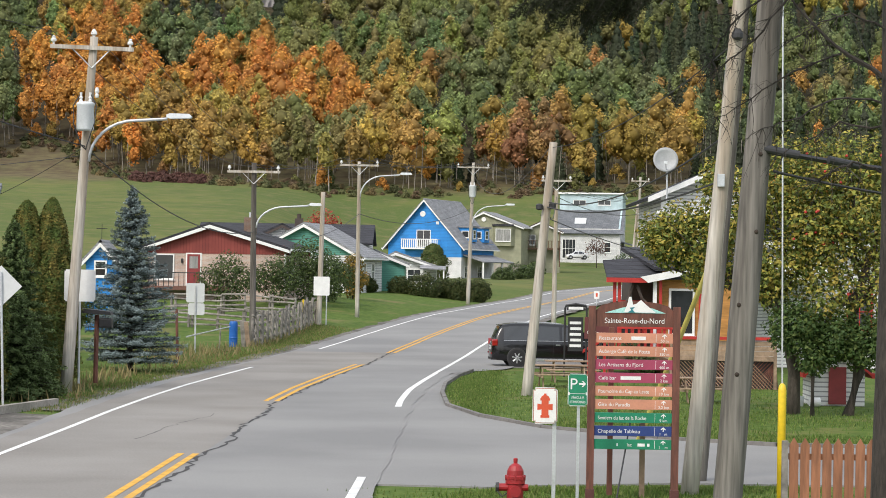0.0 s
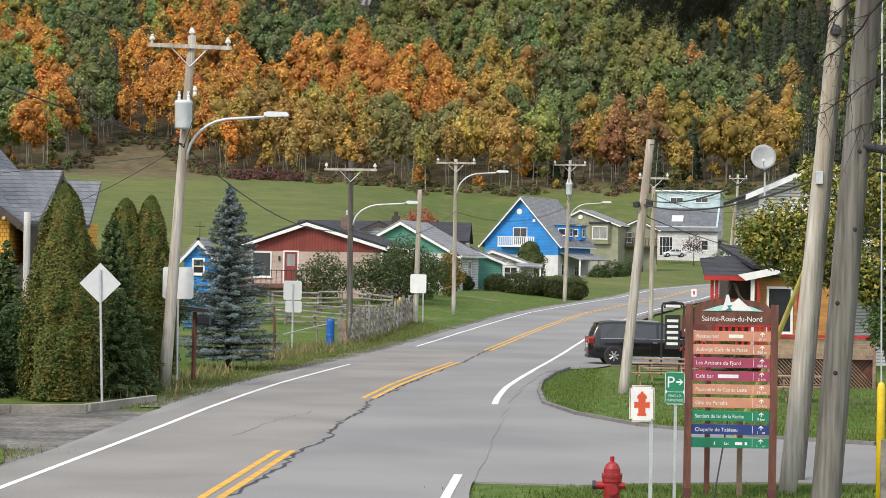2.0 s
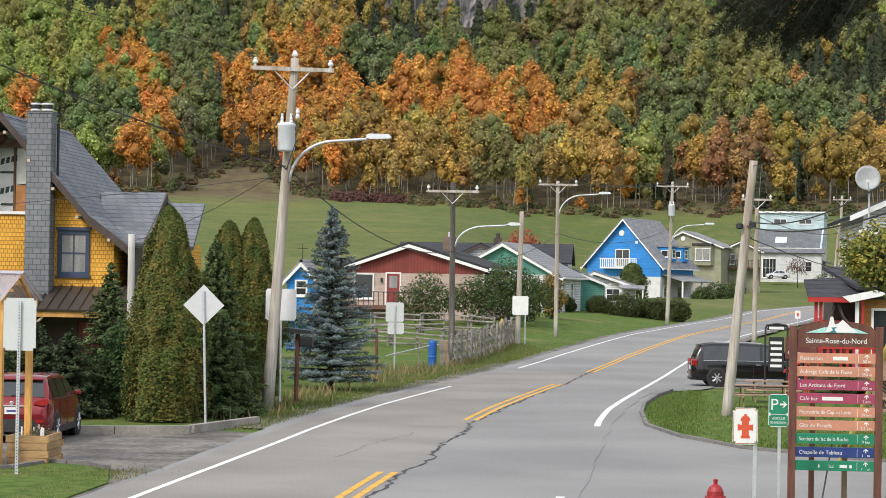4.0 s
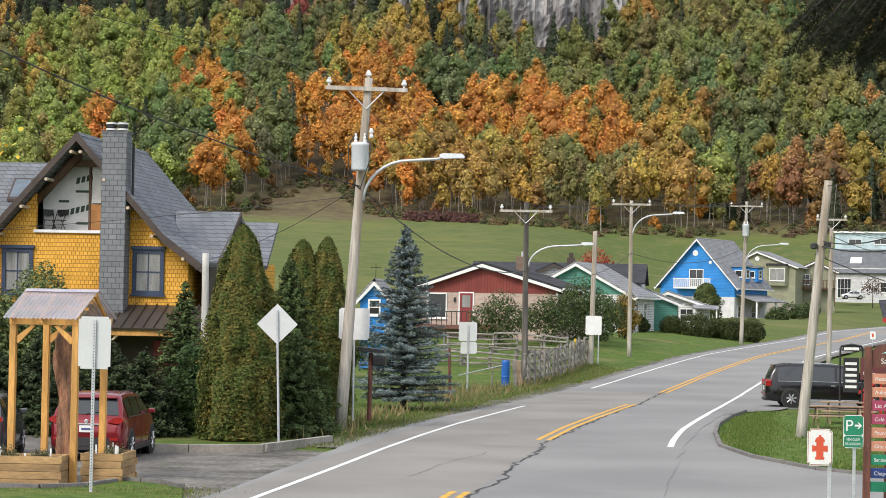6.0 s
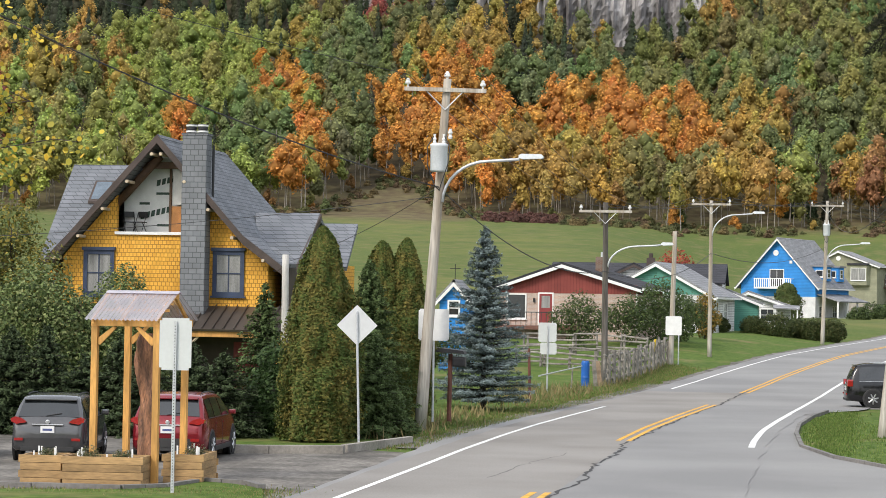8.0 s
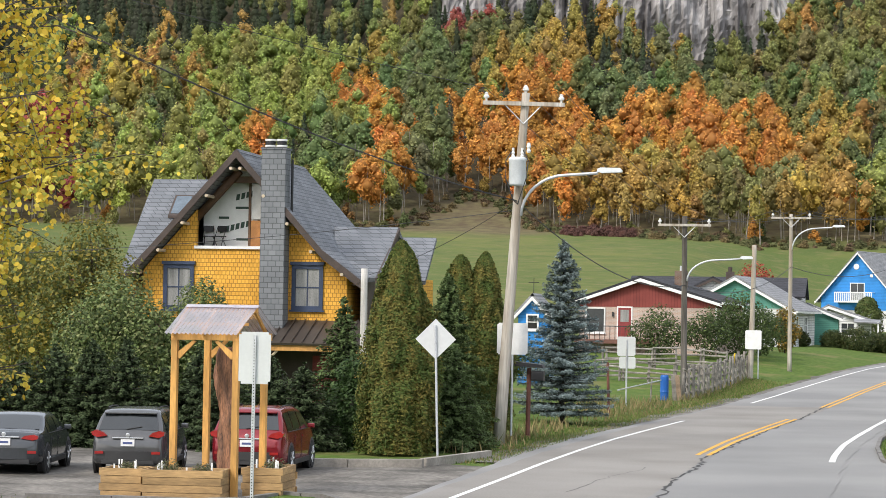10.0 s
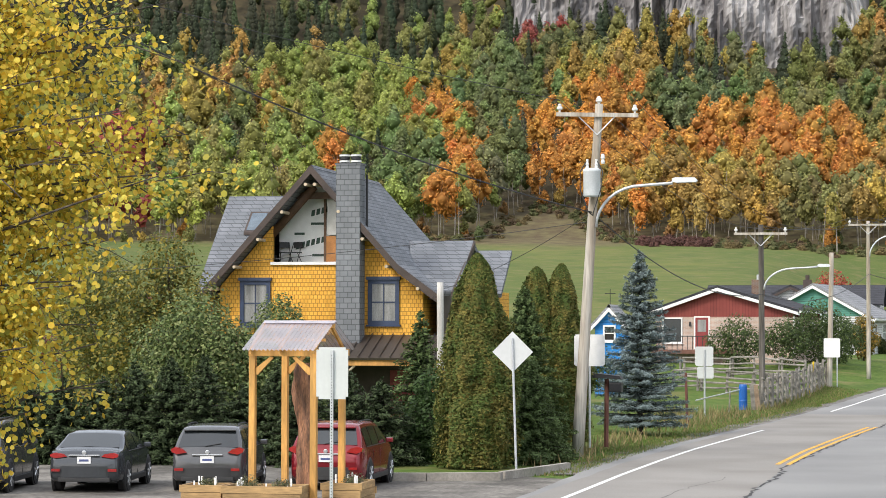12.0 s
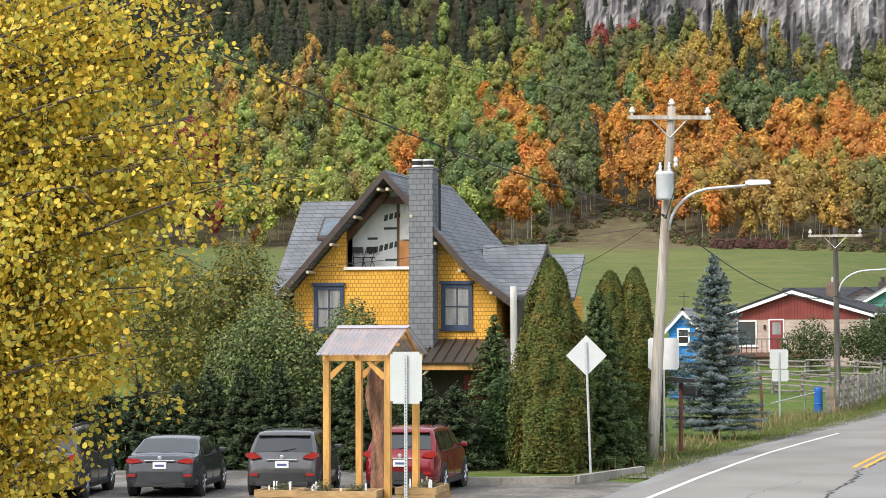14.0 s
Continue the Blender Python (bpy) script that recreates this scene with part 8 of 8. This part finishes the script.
broad_tree("birch", (-26.2, 77.5, 0), [(0, 0, 0), (0.1, 0, 3.0), (0.0, 0, 6.0)], [(0, 0, 6.2, 1.0), (-0.8, 0, 5.0, 1.2), (0.7, 0, 4.6, 1.2), (0, 0, 3.4, 1.5), (-1.4, 0, 3.4, 1.2), (1.2, 0, 2.8, 1.1)], 9000, 0.07, GOLDG, "young birch turning yellow-green behind the hedge", r=0.08, group="garden trees")
broad_tree("birch", (-29.0, 80.0, 0), [(0, 0, 0), (0.1, 0, 3.0), (0.0, 0, 5.0)], [(0, 0, 5.2, 1.2), (-1.0, 0, 4.0, 1.4), (0.9, 0, 3.6, 1.4), (0, 0, 2.2, 1.6)], 8000, 0.07, GOLDG, "young birch turning yellow-green behind the hedge", r=0.08, group="garden trees")
broad_tree("birch", (-31.0, 83.0, 0), [(0, 0, 0), (0.1, 0, 3.0), (0.0, 0, 5.6)], [(0, 0, 5.9, 1.1), (-0.8, 0, 4.6, 1.2), (0.8, 0, 4.2, 1.3), (0, 0, 2.8, 1.5)], 8000, 0.07, GOLDG, "young birch turning yellow-green behind the hedge", r=0.08, group="garden trees")
broad_tree("red_bush", (-32.4, 88.0, 0), [(0, 0, 0), (0, 0, 2.0)], [(0, 0, 4.4, 1.5), (-1.0, 0, 3.2, 1.5), (1.1, 0, 3.0, 1.5), (0.2, -0.3, 2.0, 1.4)], 5000, 0.09, [(0.22, 0.07, 0.05), (0.16, 0.08, 0.05), (0.13, 0.10, 0.05)], "dull red autumn shrub beyond the birches", "bush", 0.06)
broad_tree("red_bush", (-29.5, 86.0, 0), [(0, 0, 0), (0, 0, 2.0)], [(0, 0, 3.6, 1.3), (-1.0, 0, 2.8, 1.3), (0.9, 0, 2.4, 1.3)], 4500, 0.09, [(0.22, 0.06, 0.05), (0.16, 0.07, 0.05), (0.12, 0.09, 0.05)], "dull red autumn shrub beyond the birches", "bush", 0.06)
# round the village houses
broad_tree("bush", (-17.3, 122.0, 0.3), None, [(0, 0, 1.2, 1.1), (-1.2, 0, 1.6, 1.2), (1.1, 0, 0.9, 1.0), (-2.4, 0, 1.4, 1.2)], 5000, 0.07, [(0.05, 0.075, 0.028), (0.075, 0.105, 0.04)], "dark green bushes before the blue shed", "bush")
DARKG = [(0.075, 0.11, 0.038), (0.105, 0.145, 0.045), (0.055, 0.08, 0.03)]
for x, y, s, n in ((-13.9, 154, 1.2, 2600), (-9.0, 160, 1.5, 4600), (-11.2, 158, 1.1, 2300), (-7.9, 166, 1.15, 2600)):
    z = float(land(x, y))
    broad_tree("apple_tree", (x, y, z), [(0, 0, 0), (0.05, 0, 0.8), (0, 0, 1.6)], [(0, 0, 2.1 * s, 0.9 * s), (-0.9 * s, 0, 1.5 * s, 0.8 * s), (0.9 * s, 0, 1.5 * s, 0.85 * s), (0.2, -0.3, 0.8 * s, 0.8 * s)], n, 0.085, DARKG, "small dark green apple tree by the house", r=0.07, group="orchard trees")
broad_tree("shrub", (-6.6, 176, float(land(-6.6, 176))), [(0, 0, 0), (0, 0, 1.5)], [(0, 0, 2.6, 0.75), (-0.5, 0, 1.8, 0.7), (0.5, 0, 1.5, 0.7), (0, 0, 0.8, 0.7)], 2200, 0.1, [(0.36, 0.22, 0.04), (0.22, 0.18, 0.05), (0.15, 0.13, 0.04)], "golden autumn shrub at the roadside", "bush", 0.05)
broad_tree("maple", (-11.6, 232, 4.0), [(0, 0, -1), (0, 0, 2), (0, 0, 4)], [(0, 0, 4.4, 1.4), (-1.0, 0, 3.6, 1.3), (1.0, 0, 3.6, 1.2)], 900, 0.14, [(0.42, 0.075, 0.05), (0.34, 0.06, 0.05), (0.4, 0.12, 0.06)], "small scarlet maple behind the roofs", r=0.1)
for px, y, w, h in ((-6.3, 198, 0.8, 1.8), (-3.5, 200, 0.95, 1.75), (-1.55, 199, 1.2, 2.05), (0.15, 201, 0.75, 1.7), (1.45, 200, 0.95, 1.75), (3.0, 200, 0.95, 1.75)):
    z = float(land(px, y))
    up = 1.43 + h - z
    broad_tree("clipped_hedge", (px, y, z), None, [(0, 0, up - w * 0.85, w), (-w * 0.35, 0, up - w * 0.95, w * 0.8), (w * 0.35, 0, up - w * 0.95, w * 0.8), (-w * 0.3, 0, up * 0.42, w * 0.85), (w * 0.3, 0, up * 0.42, w * 0.85), (0, 0, w * 0.6, w * 0.9)], 4200, 0.075, [(0.045, 0.07, 0.02), (0.07, 0.09, 0.026), (0.09, 0.095, 0.032)], "rounded clipped green hedge bush", "hedge", group="clipped hedges", hollow=0.8, squash=0.95)
column_hedge("cedar", (-1.1, 284.0, 1.6), 5.4, 1.75, 5000, [(0.06, 0.09, 0.025), (0.11, 0.12, 0.04)], "broad rounded cedar before the blue house", 0.16, 0.6, power=0.42)
for x, y, z, s in ((9.2, 300, 2.2, 1.6), (11.0, 310, 2.6, 1.3), (13.5, 352, 4.5, 1.4), (31.0, 405, 6.0, 2.2), (35, 402, 6.0, 2.0), (7.4, 292, 1.4, 1.2)):
    broad_tree("bush", (x, y, float(land(x, y)) - 0.2), None, [(0, 0, s * 0.6, s * 0.8), (-s * 0.6, 0, s * 0.4, s * 0.6), (s * 0.6, 0, s * 0.45, s * 0.6)], 1500, 0.13, DARKG, "green garden bush on the slope", "bush", group="slope bushes", hollow=0.7)
broad_tree("plum_tree", (26.3, 409.0, 5.6), [(0, 0, -1), (0, 0, 1.5), (0, 0, 2.5)], [(0, 0, 3.2, 1.4), (-1.0, 0, 2.6, 1.2), (1.0, 0, 2.6, 1.2)], 420, 0.15, [(0.15, 0.085, 0.065), (0.12, 0.075, 0.06)], "small purple-brown tree before the white house", r=0.08, hollow=0.3)
# ---- the apple tree on the right, yellow-green, by the shed ----
YG = [(0.44, 0.38, 0.08), (0.32, 0.33, 0.07), (0.15, 0.19, 0.045), (0.36, 0.28, 0.06), (0.10, 0.14, 0.035), (0.13, 0.16, 0.04)]
broad_tree("crab_apple", (9.8, 66.4, 0), [(0, 0, -0.1), (0.0, 0, 1.2), (-0.3, 0, 2.6), (-1.2, 0, 4.2)],
           [(-2.6, 0, 4.6, 1.0), (-1.7, 0, 5.6, 1.15), (-0.3, 0.2, 6.5, 1.15), (0.4, 0, 5.4, 1.2), (-3.5, 0, 4.7, 0.7), (-2.4, 0.1, 4.1, 0.8), (-0.4, -0.2, 4.2, 1.0), (-3.7, 0, 4.6, 0.5), (-1.0, 0, 3.7, 0.8), (-2.2, 0, 6.5, 0.6), (-3.9, 0, 5.0, 0.55), (-3.2, 0, 5.3, 0.6)], 15500, 0.066, YG, "yellow-green crab apple in autumn leaf", r=0.2, hollow=0.35, group="crab apples")
broad_tree("crab_apple", (11.25, 66.1, 0), [(0, 0, -0.1), (0.3, 0, 1.2), (0.1, 0, 2.8), (0.6, 0, 4.6)],
           [(-1.0, 0, 6.9, 0.9), (0.1, 0, 7.0, 0.9), (-0.6, -0.3, 3.4, 0.9), (0.9, -0.2, 3.6, 1.0), (0.2, 0, 5.8, 1.3), (1.4, 0, 5.0, 1.3), (-0.6, 0, 4.6, 1.1), (1.2, 0, 6.6, 1.0), (2.4, 0, 3.6, 1.3)], 12000, 0.066, YG, "yellow-green crab apple in autumn leaf", r=0.2, hollow=0.35, group="crab apples")
broad_tree("crab_apple", (10.2, 65.6, 0), [(0, 0, -0.1), (0.0, 0, 1.2), (0.2, 0, 1.8)],
           [(-0.5, 0, 2.5, 0.8), (0.6, 0, 2.2, 0.75), (1.4, 0, 2.0, 0.7), (0.0, -0.2, 1.7, 0.55), (2.0, 0, 2.4, 0.6)], 8000, 0.06, [(0.055, 0.10, 0.028), (0.075, 0.125, 0.035), (0.11, 0.15, 0.04)], "low green crab apple branches over the lawn", r=0.08, hollow=0.3, group="crab apples")
fruit = bmesh.new()
for _ in range(38):
    x, z = prng.uniform(9.5, 13.2), prng.uniform(4.6, 7.6)
    bmesh.ops.create_icosphere(fruit, subdivisions=1, radius=0.045, matrix=Matrix.Translation((x, prng.uniform(65.0, 66.0), z)))
tagged(part("red_apples", fruit, RED_PAINT), "small red apples hanging among the leaves", "apples", kind="stuff")
broad_tree("garden_shrub", (7.3, 89.0, 0), None, [(0, 0, 0.6, 0.5), (0.4, 0, 0.5, 0.4), (-0.3, 0, 1.1, 0.35)], 1500, 0.05, DARKG, "small dark shrub by the stair", "bush")

# ---- the near aspen on the left: limbs reaching in, each leaf round and yellow ----
def aspen():
    t = thing("aspen", (-9.4, 17.6, 0), 0, "yellow aspen with round leaves on thin branches", "tree")
    bmk = tube([(0, 0, -0.1), (0.05, 0, 2), (-0.05, 0, 5), (0, 0, 9)], 0.13, 9, r_end=0.05)
    cs, fs_ = [], []

    def bough(p, q, lift, leaves_n, width):
        p, q = Vector(p), Vector(q)
        m = p.lerp(q, 0.5) + Vector((0, 0, lift))
        line = [p.lerp(m, u / 6).lerp(m.lerp(q, u / 6), u / 6) for u in range(7)]
        tube(line, 0.026, 5, bmk, r_end=0.004)
        for _ in range(9):
            u = prng.uniform(0.32, 1.0)
            c = p.lerp(m, u).lerp(m.lerp(q, u), u)
            e = c + Vector((prng.normal(0.05, 0.22), prng.normal(0, 0.25), prng.normal(-0.06, 0.2))) * width
            tube([c, c.lerp(e, 0.5) + Vector((0, 0, 0.03)), e], 0.006, 4, bmk, r_end=0.002)
            k = leaves_n // 9
            w = prng.random(k)[:, None]
            pts = np.array(c)[None] * (1 - w) + np.array(e)[None] * w + prng.normal(0, 0.085, (k, 3)) - np.array([0, 0, 0.03])
            cs.append(pts)
    ends = [(3.6, 6.1), (3.2, 6.4), (3.3, 5.8), (3.45, 5.5), (3.6, 5.2), (3.65, 4.95), (3.0, 4.65), (2.9, 4.3), (2.85, 3.95), (2.85, 3.6), (2.6, 3.35), (2.3, 3.05), (1.9, 2.85), (2.6, 6.3), (2.9, 5.9),
            (2.4, 5.5), (2.8, 5.2), (2.2, 5.0), (2.3, 4.6), (2.0, 4.2), (2.2, 3.8), (2.0, 3.4), (1.8, 5.8), (1.7, 5.2), (1.7, 4.6), (1.6, 4.0), (1.6, 3.4), (3.0, 5.0), (2.2, 6.6), (1.8, 6.3), (2.4, 4.0), (2.6, 5.0)]
    for x, z in ends:
        for _ in range(3):
            j = prng.normal(0, 0.12, 3)
            bough((0.3, j[1], max(1.6, z - prng.uniform(0.3, 1.2))), (x * prng.uniform(0.8, 1.0) + j[0] * 0.4, j[1] * 4, z + j[2]), prng.uniform(0.05, 0.35), 480, prng.uniform(0.7, 1.2))
    part("trunk", bmk, BARK, t, smooth=True)
    c = np.concatenate(cs)
    n = len(c)
    # round leaves: six corners
    a = prng.normal(size=(n, 3))
    a /= np.linalg.norm(a, axis=1)[:, None]
    b = np.cross(a, prng.normal(size=(n, 3)))
    b /= np.linalg.norm(b, axis=1)[:, None]
    s = 0.0225 * prng.uniform(0.6, 1.25, n)[:, None]
    v = np.stack([c + s * (a * math.cos(g) * 1.08 + b * math.sin(g)) for g in (0, 1.05, 2.09, 3.14, 4.19, 5.24)], 1).reshape(-1, 3)
    hues = np.array([(0.66, 0.48, 0.06), (0.56, 0.44, 0.06), (0.72, 0.56, 0.10), (0.48, 0.42, 0.07), (0.60, 0.40, 0.05), (0.38, 0.37, 0.07)])
    leaf_mesh("crown", v, np.arange(6 * n).reshape(n, 6), hues[prng.integers(0, 6, n)] * prng.uniform(0.75, 1.35, n)[:, None], NEAR_LEAF, t)


aspen()


# ---- the near spruce on the right: trunk, dead twigs, a dark bough overhead ----
def near_spruce():
    t = thing("spruce", (3.38, 17.7, 0), 0, "dark old spruce with bare lower twigs", "tree")
    bmk = tube([(0, 0, -0.2), (0.0, 0, 2.2), (0.02, 0, 4.2), (-0.03, 0, 6.5), (0, 0, 12)], 0.215, 14, r_end=0.1)
    part("trunk", bmk, BARK_DARK, t, smooth=True)
    tw = bmesh.new()
    limbs = [[(-0.15, 5.28), (-0.51, 5.51), (-0.79, 5.78), (-1.0, 6.1)], [(-0.85, 5.86), (-1.1, 5.55), (-1.27, 5.40), (-1.5, 5.24)], [(-0.45, 5.47), (-0.81, 5.34), (-1.10, 5.12), (-1.36, 4.98)],
             [(-0.15, 5.12), (-0.5, 5.13), (-0.85, 4.95), (-1.08, 4.86)], [(-0.15, 4.92), (-0.45, 4.95), (-0.7, 4.82), (-0.92, 4.7)], [(-0.9, 5.98), (-1.2, 5.75), (-1.35, 5.55), (-1.42, 5.35)],
             [(-0.15, 5.65), (-0.4, 5.75), (-0.6, 5.7), (-0.75, 5.6)], [(-0.15, 4.6), (-0.35, 4.66), (-0.5, 4.6), (-0.62, 4.5)]]
    for k, pts_ in enumerate(limbs):
        line = [Vector((x, 0.06 * (k % 3 - 1) + prng.normal(0, 0.02), z)) for x, z in pts_]
        fine = [line[i].lerp(line[i + 1], u) + Vector(prng.normal(0, 0.008, 3)) for i in range(3) for u in (0, 0.25, 0.5, 0.75)] + [line[3]]
        tube(fine, 0.021 if k == 0 else 0.0095, 6, tw, r_end=0.003)
        for _ in range(26):
            c = fine[int(prng.integers(2, 13))]
            e = c + Vector((prng.normal(-0.07, 0.1), prng.normal(0, 0.1), prng.normal(-0.1, 0.1)))
            tube([c, c.lerp(e, 0.6) + Vector((0.012, 0, 0.02)), e], 0.0036, 3, tw, r_end=0.0012)
            for _ in range(2):
                e2 = e.lerp(c, prng.uniform(0.1, 0.7))
                tube([e2, e2 + Vector((prng.normal(-0.02, 0.04), prng.normal(0, 0.03), -abs(prng.normal(0.05, 0.05))))], 0.002, 3, tw, r_end=0.001)
    part("dead_wood", tw, BARK_DARK, t, "bare dark twigs")
    pts, nrm = [], []
    bw = bmesh.new()
    for k in range(44):
        x0 = -prng.uniform(1.85, 2.95)
        y0 = prng.uniform(-1.6, -0.3)
        low = 5.70 - 0.20 * math.exp(-((x0 + 2.45) / 0.3) ** 2) + prng.uniform(-0.08, 0.12)
        p, q = Vector((x0 * 0.7, y0 * 0.7, 6.5)), Vector((x0, y0, low))
        tube([p, p.lerp(q, 0.5) + Vector((0, 0, 0.08)), q], 0.012, 4, bw, r_end=0.003)
        m = 900
        u = prng.random(m)[:, None]
        c = np.array(p)[None] * (1 - u) + np.array(q)[None] * u + prng.normal(0, 0.05, (m, 3)) * (0.15 + 0.85 * np.sqrt(1 - u))
        pts.append(c)
        nrm.append(prng.normal(size=(m, 3)))
    part("bough", bw, BARK_DARK, t)
    c = np.concatenate(pts)
    v, f = leaves(c, np.full(len(c), 0.02), prng, tall=1.6, width=0.16, facing=np.concatenate(nrm))
    leaf_mesh("needles", v, f, shades((0.022, 0.026, 0.013), len(c), prng), NEEDLES, t)


near_spruce()


# ---- grass tufts and weeds along the verges: one mesh ----
def tufts(name, spots, n, h, hues, label):
    k = prng.integers(0, len(spots), n)
    s = np.array(spots)[k]
    x = s[:, 0] + (s[:, 2] - s[:, 0]) * (u := prng.random(n)) + prng.normal(0, 1, n) * s[:, 4]
    y = s[:, 1] + (s[:, 3] - s[:, 1]) * u + prng.normal(0, 1, n) * s[:, 4]
    off = x - road_x(y)
    kx = np.interp(y, [58.2, 62.3, 67.2, 74, 80, 86.2, 91], [2.5, 1.05, 0.2, 0.05, 0.15, 0.6, 1.2]) + 0.15
    ky = np.interp(x, [2.5, 5.9, 7.5, 14], [58.2, 54.2, 53.2, 52.7]) + 0.15
    ny = np.interp(x, [0.8, 2.2, 4.3, 40], [42.0, 42.7, 43.4, 44.4]) - 0.08
    ok = np.where(x > -4, np.where(y < 50, y < ny, (x > kx) & (y > ky) & (y < 95)), (off < -4.75) | (y < 50))
    x, y, n = x[ok], y[ok], int(ok.sum())
    z = land(x, y)
    hh = h * prng.uniform(0.4, 1.3, n)
    a = prng.uniform(0, 6.28, n)
    w = 0.012 + 0.012 * prng.random(n) + hh * 0.03
    lean = prng.normal(0, 0.35, (n, 2)) * hh[:, None]
    b0 = np.stack([x - w * np.cos(a), y - w * np.sin(a), z - 0.02], 1)
    b1 = np.stack([x + w * np.cos(a), y + w * np.sin(a), z - 0.02], 1)
    tip = np.stack([x + lean[:, 0], y + lean[:, 1], z + hh], 1)
    v = np.stack([b0, b1, tip], 1).reshape(-1, 3)
    ob = leaf_mesh(name, v, np.arange(3 * n).reshape(n, 3), np.array(hues)[prng.integers(0, len(hues), n)] * prng.uniform(0.7, 1.25, n)[:, None], NEAR_LEAF)
    tagged(ob, label, "grass", kind="stuff")


GR = [(0.11, 0.185, 0.035), (0.15, 0.22, 0.05), (0.20, 0.24, 0.07), (0.085, 0.14, 0.03)]
DRY = [(0.28, 0.22, 0.10), (0.21, 0.19, 0.08), (0.15, 0.18, 0.06), (0.33, 0.26, 0.13)]
tufts("verge_grass", [(0.9, 63.5, 1.8, 92, 0.35), (2.6, 59.5, 6, 58, 1.5), (2, 76, 9, 76, 3.5), (4, 66, 12, 64, 2.5), (1.0, 70, 1.0, 86, 0.4), (6, 56, 13, 55, 0.9)], 42000, 0.075, GR, "short green grass on the island lawn")
tufts("verge_grass", [(1.2, 41.6, 6.5, 42.6, 0.25), (0.9, 39, 6.5, 40, 1.2), (0.8, 40.8, 1.2, 36, 0.3)], 26000, 0.075, GR, "green grass round the sign posts")
tufts("verge_grass", [(-10.3, 62, -9.4, 80, 0.45), (-10.5, 74, -9.0, 92, 0.7), (-9.2, 92, -7.6, 112, 0.7), (-7.6, 112, -6.4, 140, 0.6), (-8.4, 112, -7.2, 142, 0.5)], 30000, 0.09, GR + DRY[:2], "ragged grass along the road's verge")
tufts("tall_weeds", [(-10.6, 88, -9.6, 112, 0.5), (-9.0, 113, -7.9, 143, 0.35), (-11.5, 66, -11.0, 84, 0.5), (-12, 92, -10.5, 110, 1.2)], 1800, 0.38, DRY, "tall dry weeds by the fence and ditch")
tufts("yard_grass", [(-13, 46, -10.5, 46.5, 0.7), (-16.5, 45.2, -10.3, 46, 0.5), (-10.5, 40, -10.6, 47, 0.3)], 9000, 0.07, GR + DRY, "patchy grass at the yard's corner")
for x, y, s in ((-15.2, 47.4, 0.3), (-14.3, 47.3, 0.45), (-13.6, 47.3, 0.3), (-12.5, 49.0, 0.4)):
    broad_tree("planter_herbs", (x, y, 0.55), None, [(0, 0, 0.05, s * 0.5), (0.15, 0, 0.08, s * 0.4)], 500, 0.022, [(0.16, 0.17, 0.09), (0.1, 0.12, 0.05), (0.2, 0.17, 0.1)], "thin dry herbs growing in the planter", "herbs", group="planter herbs", hollow=0.1)
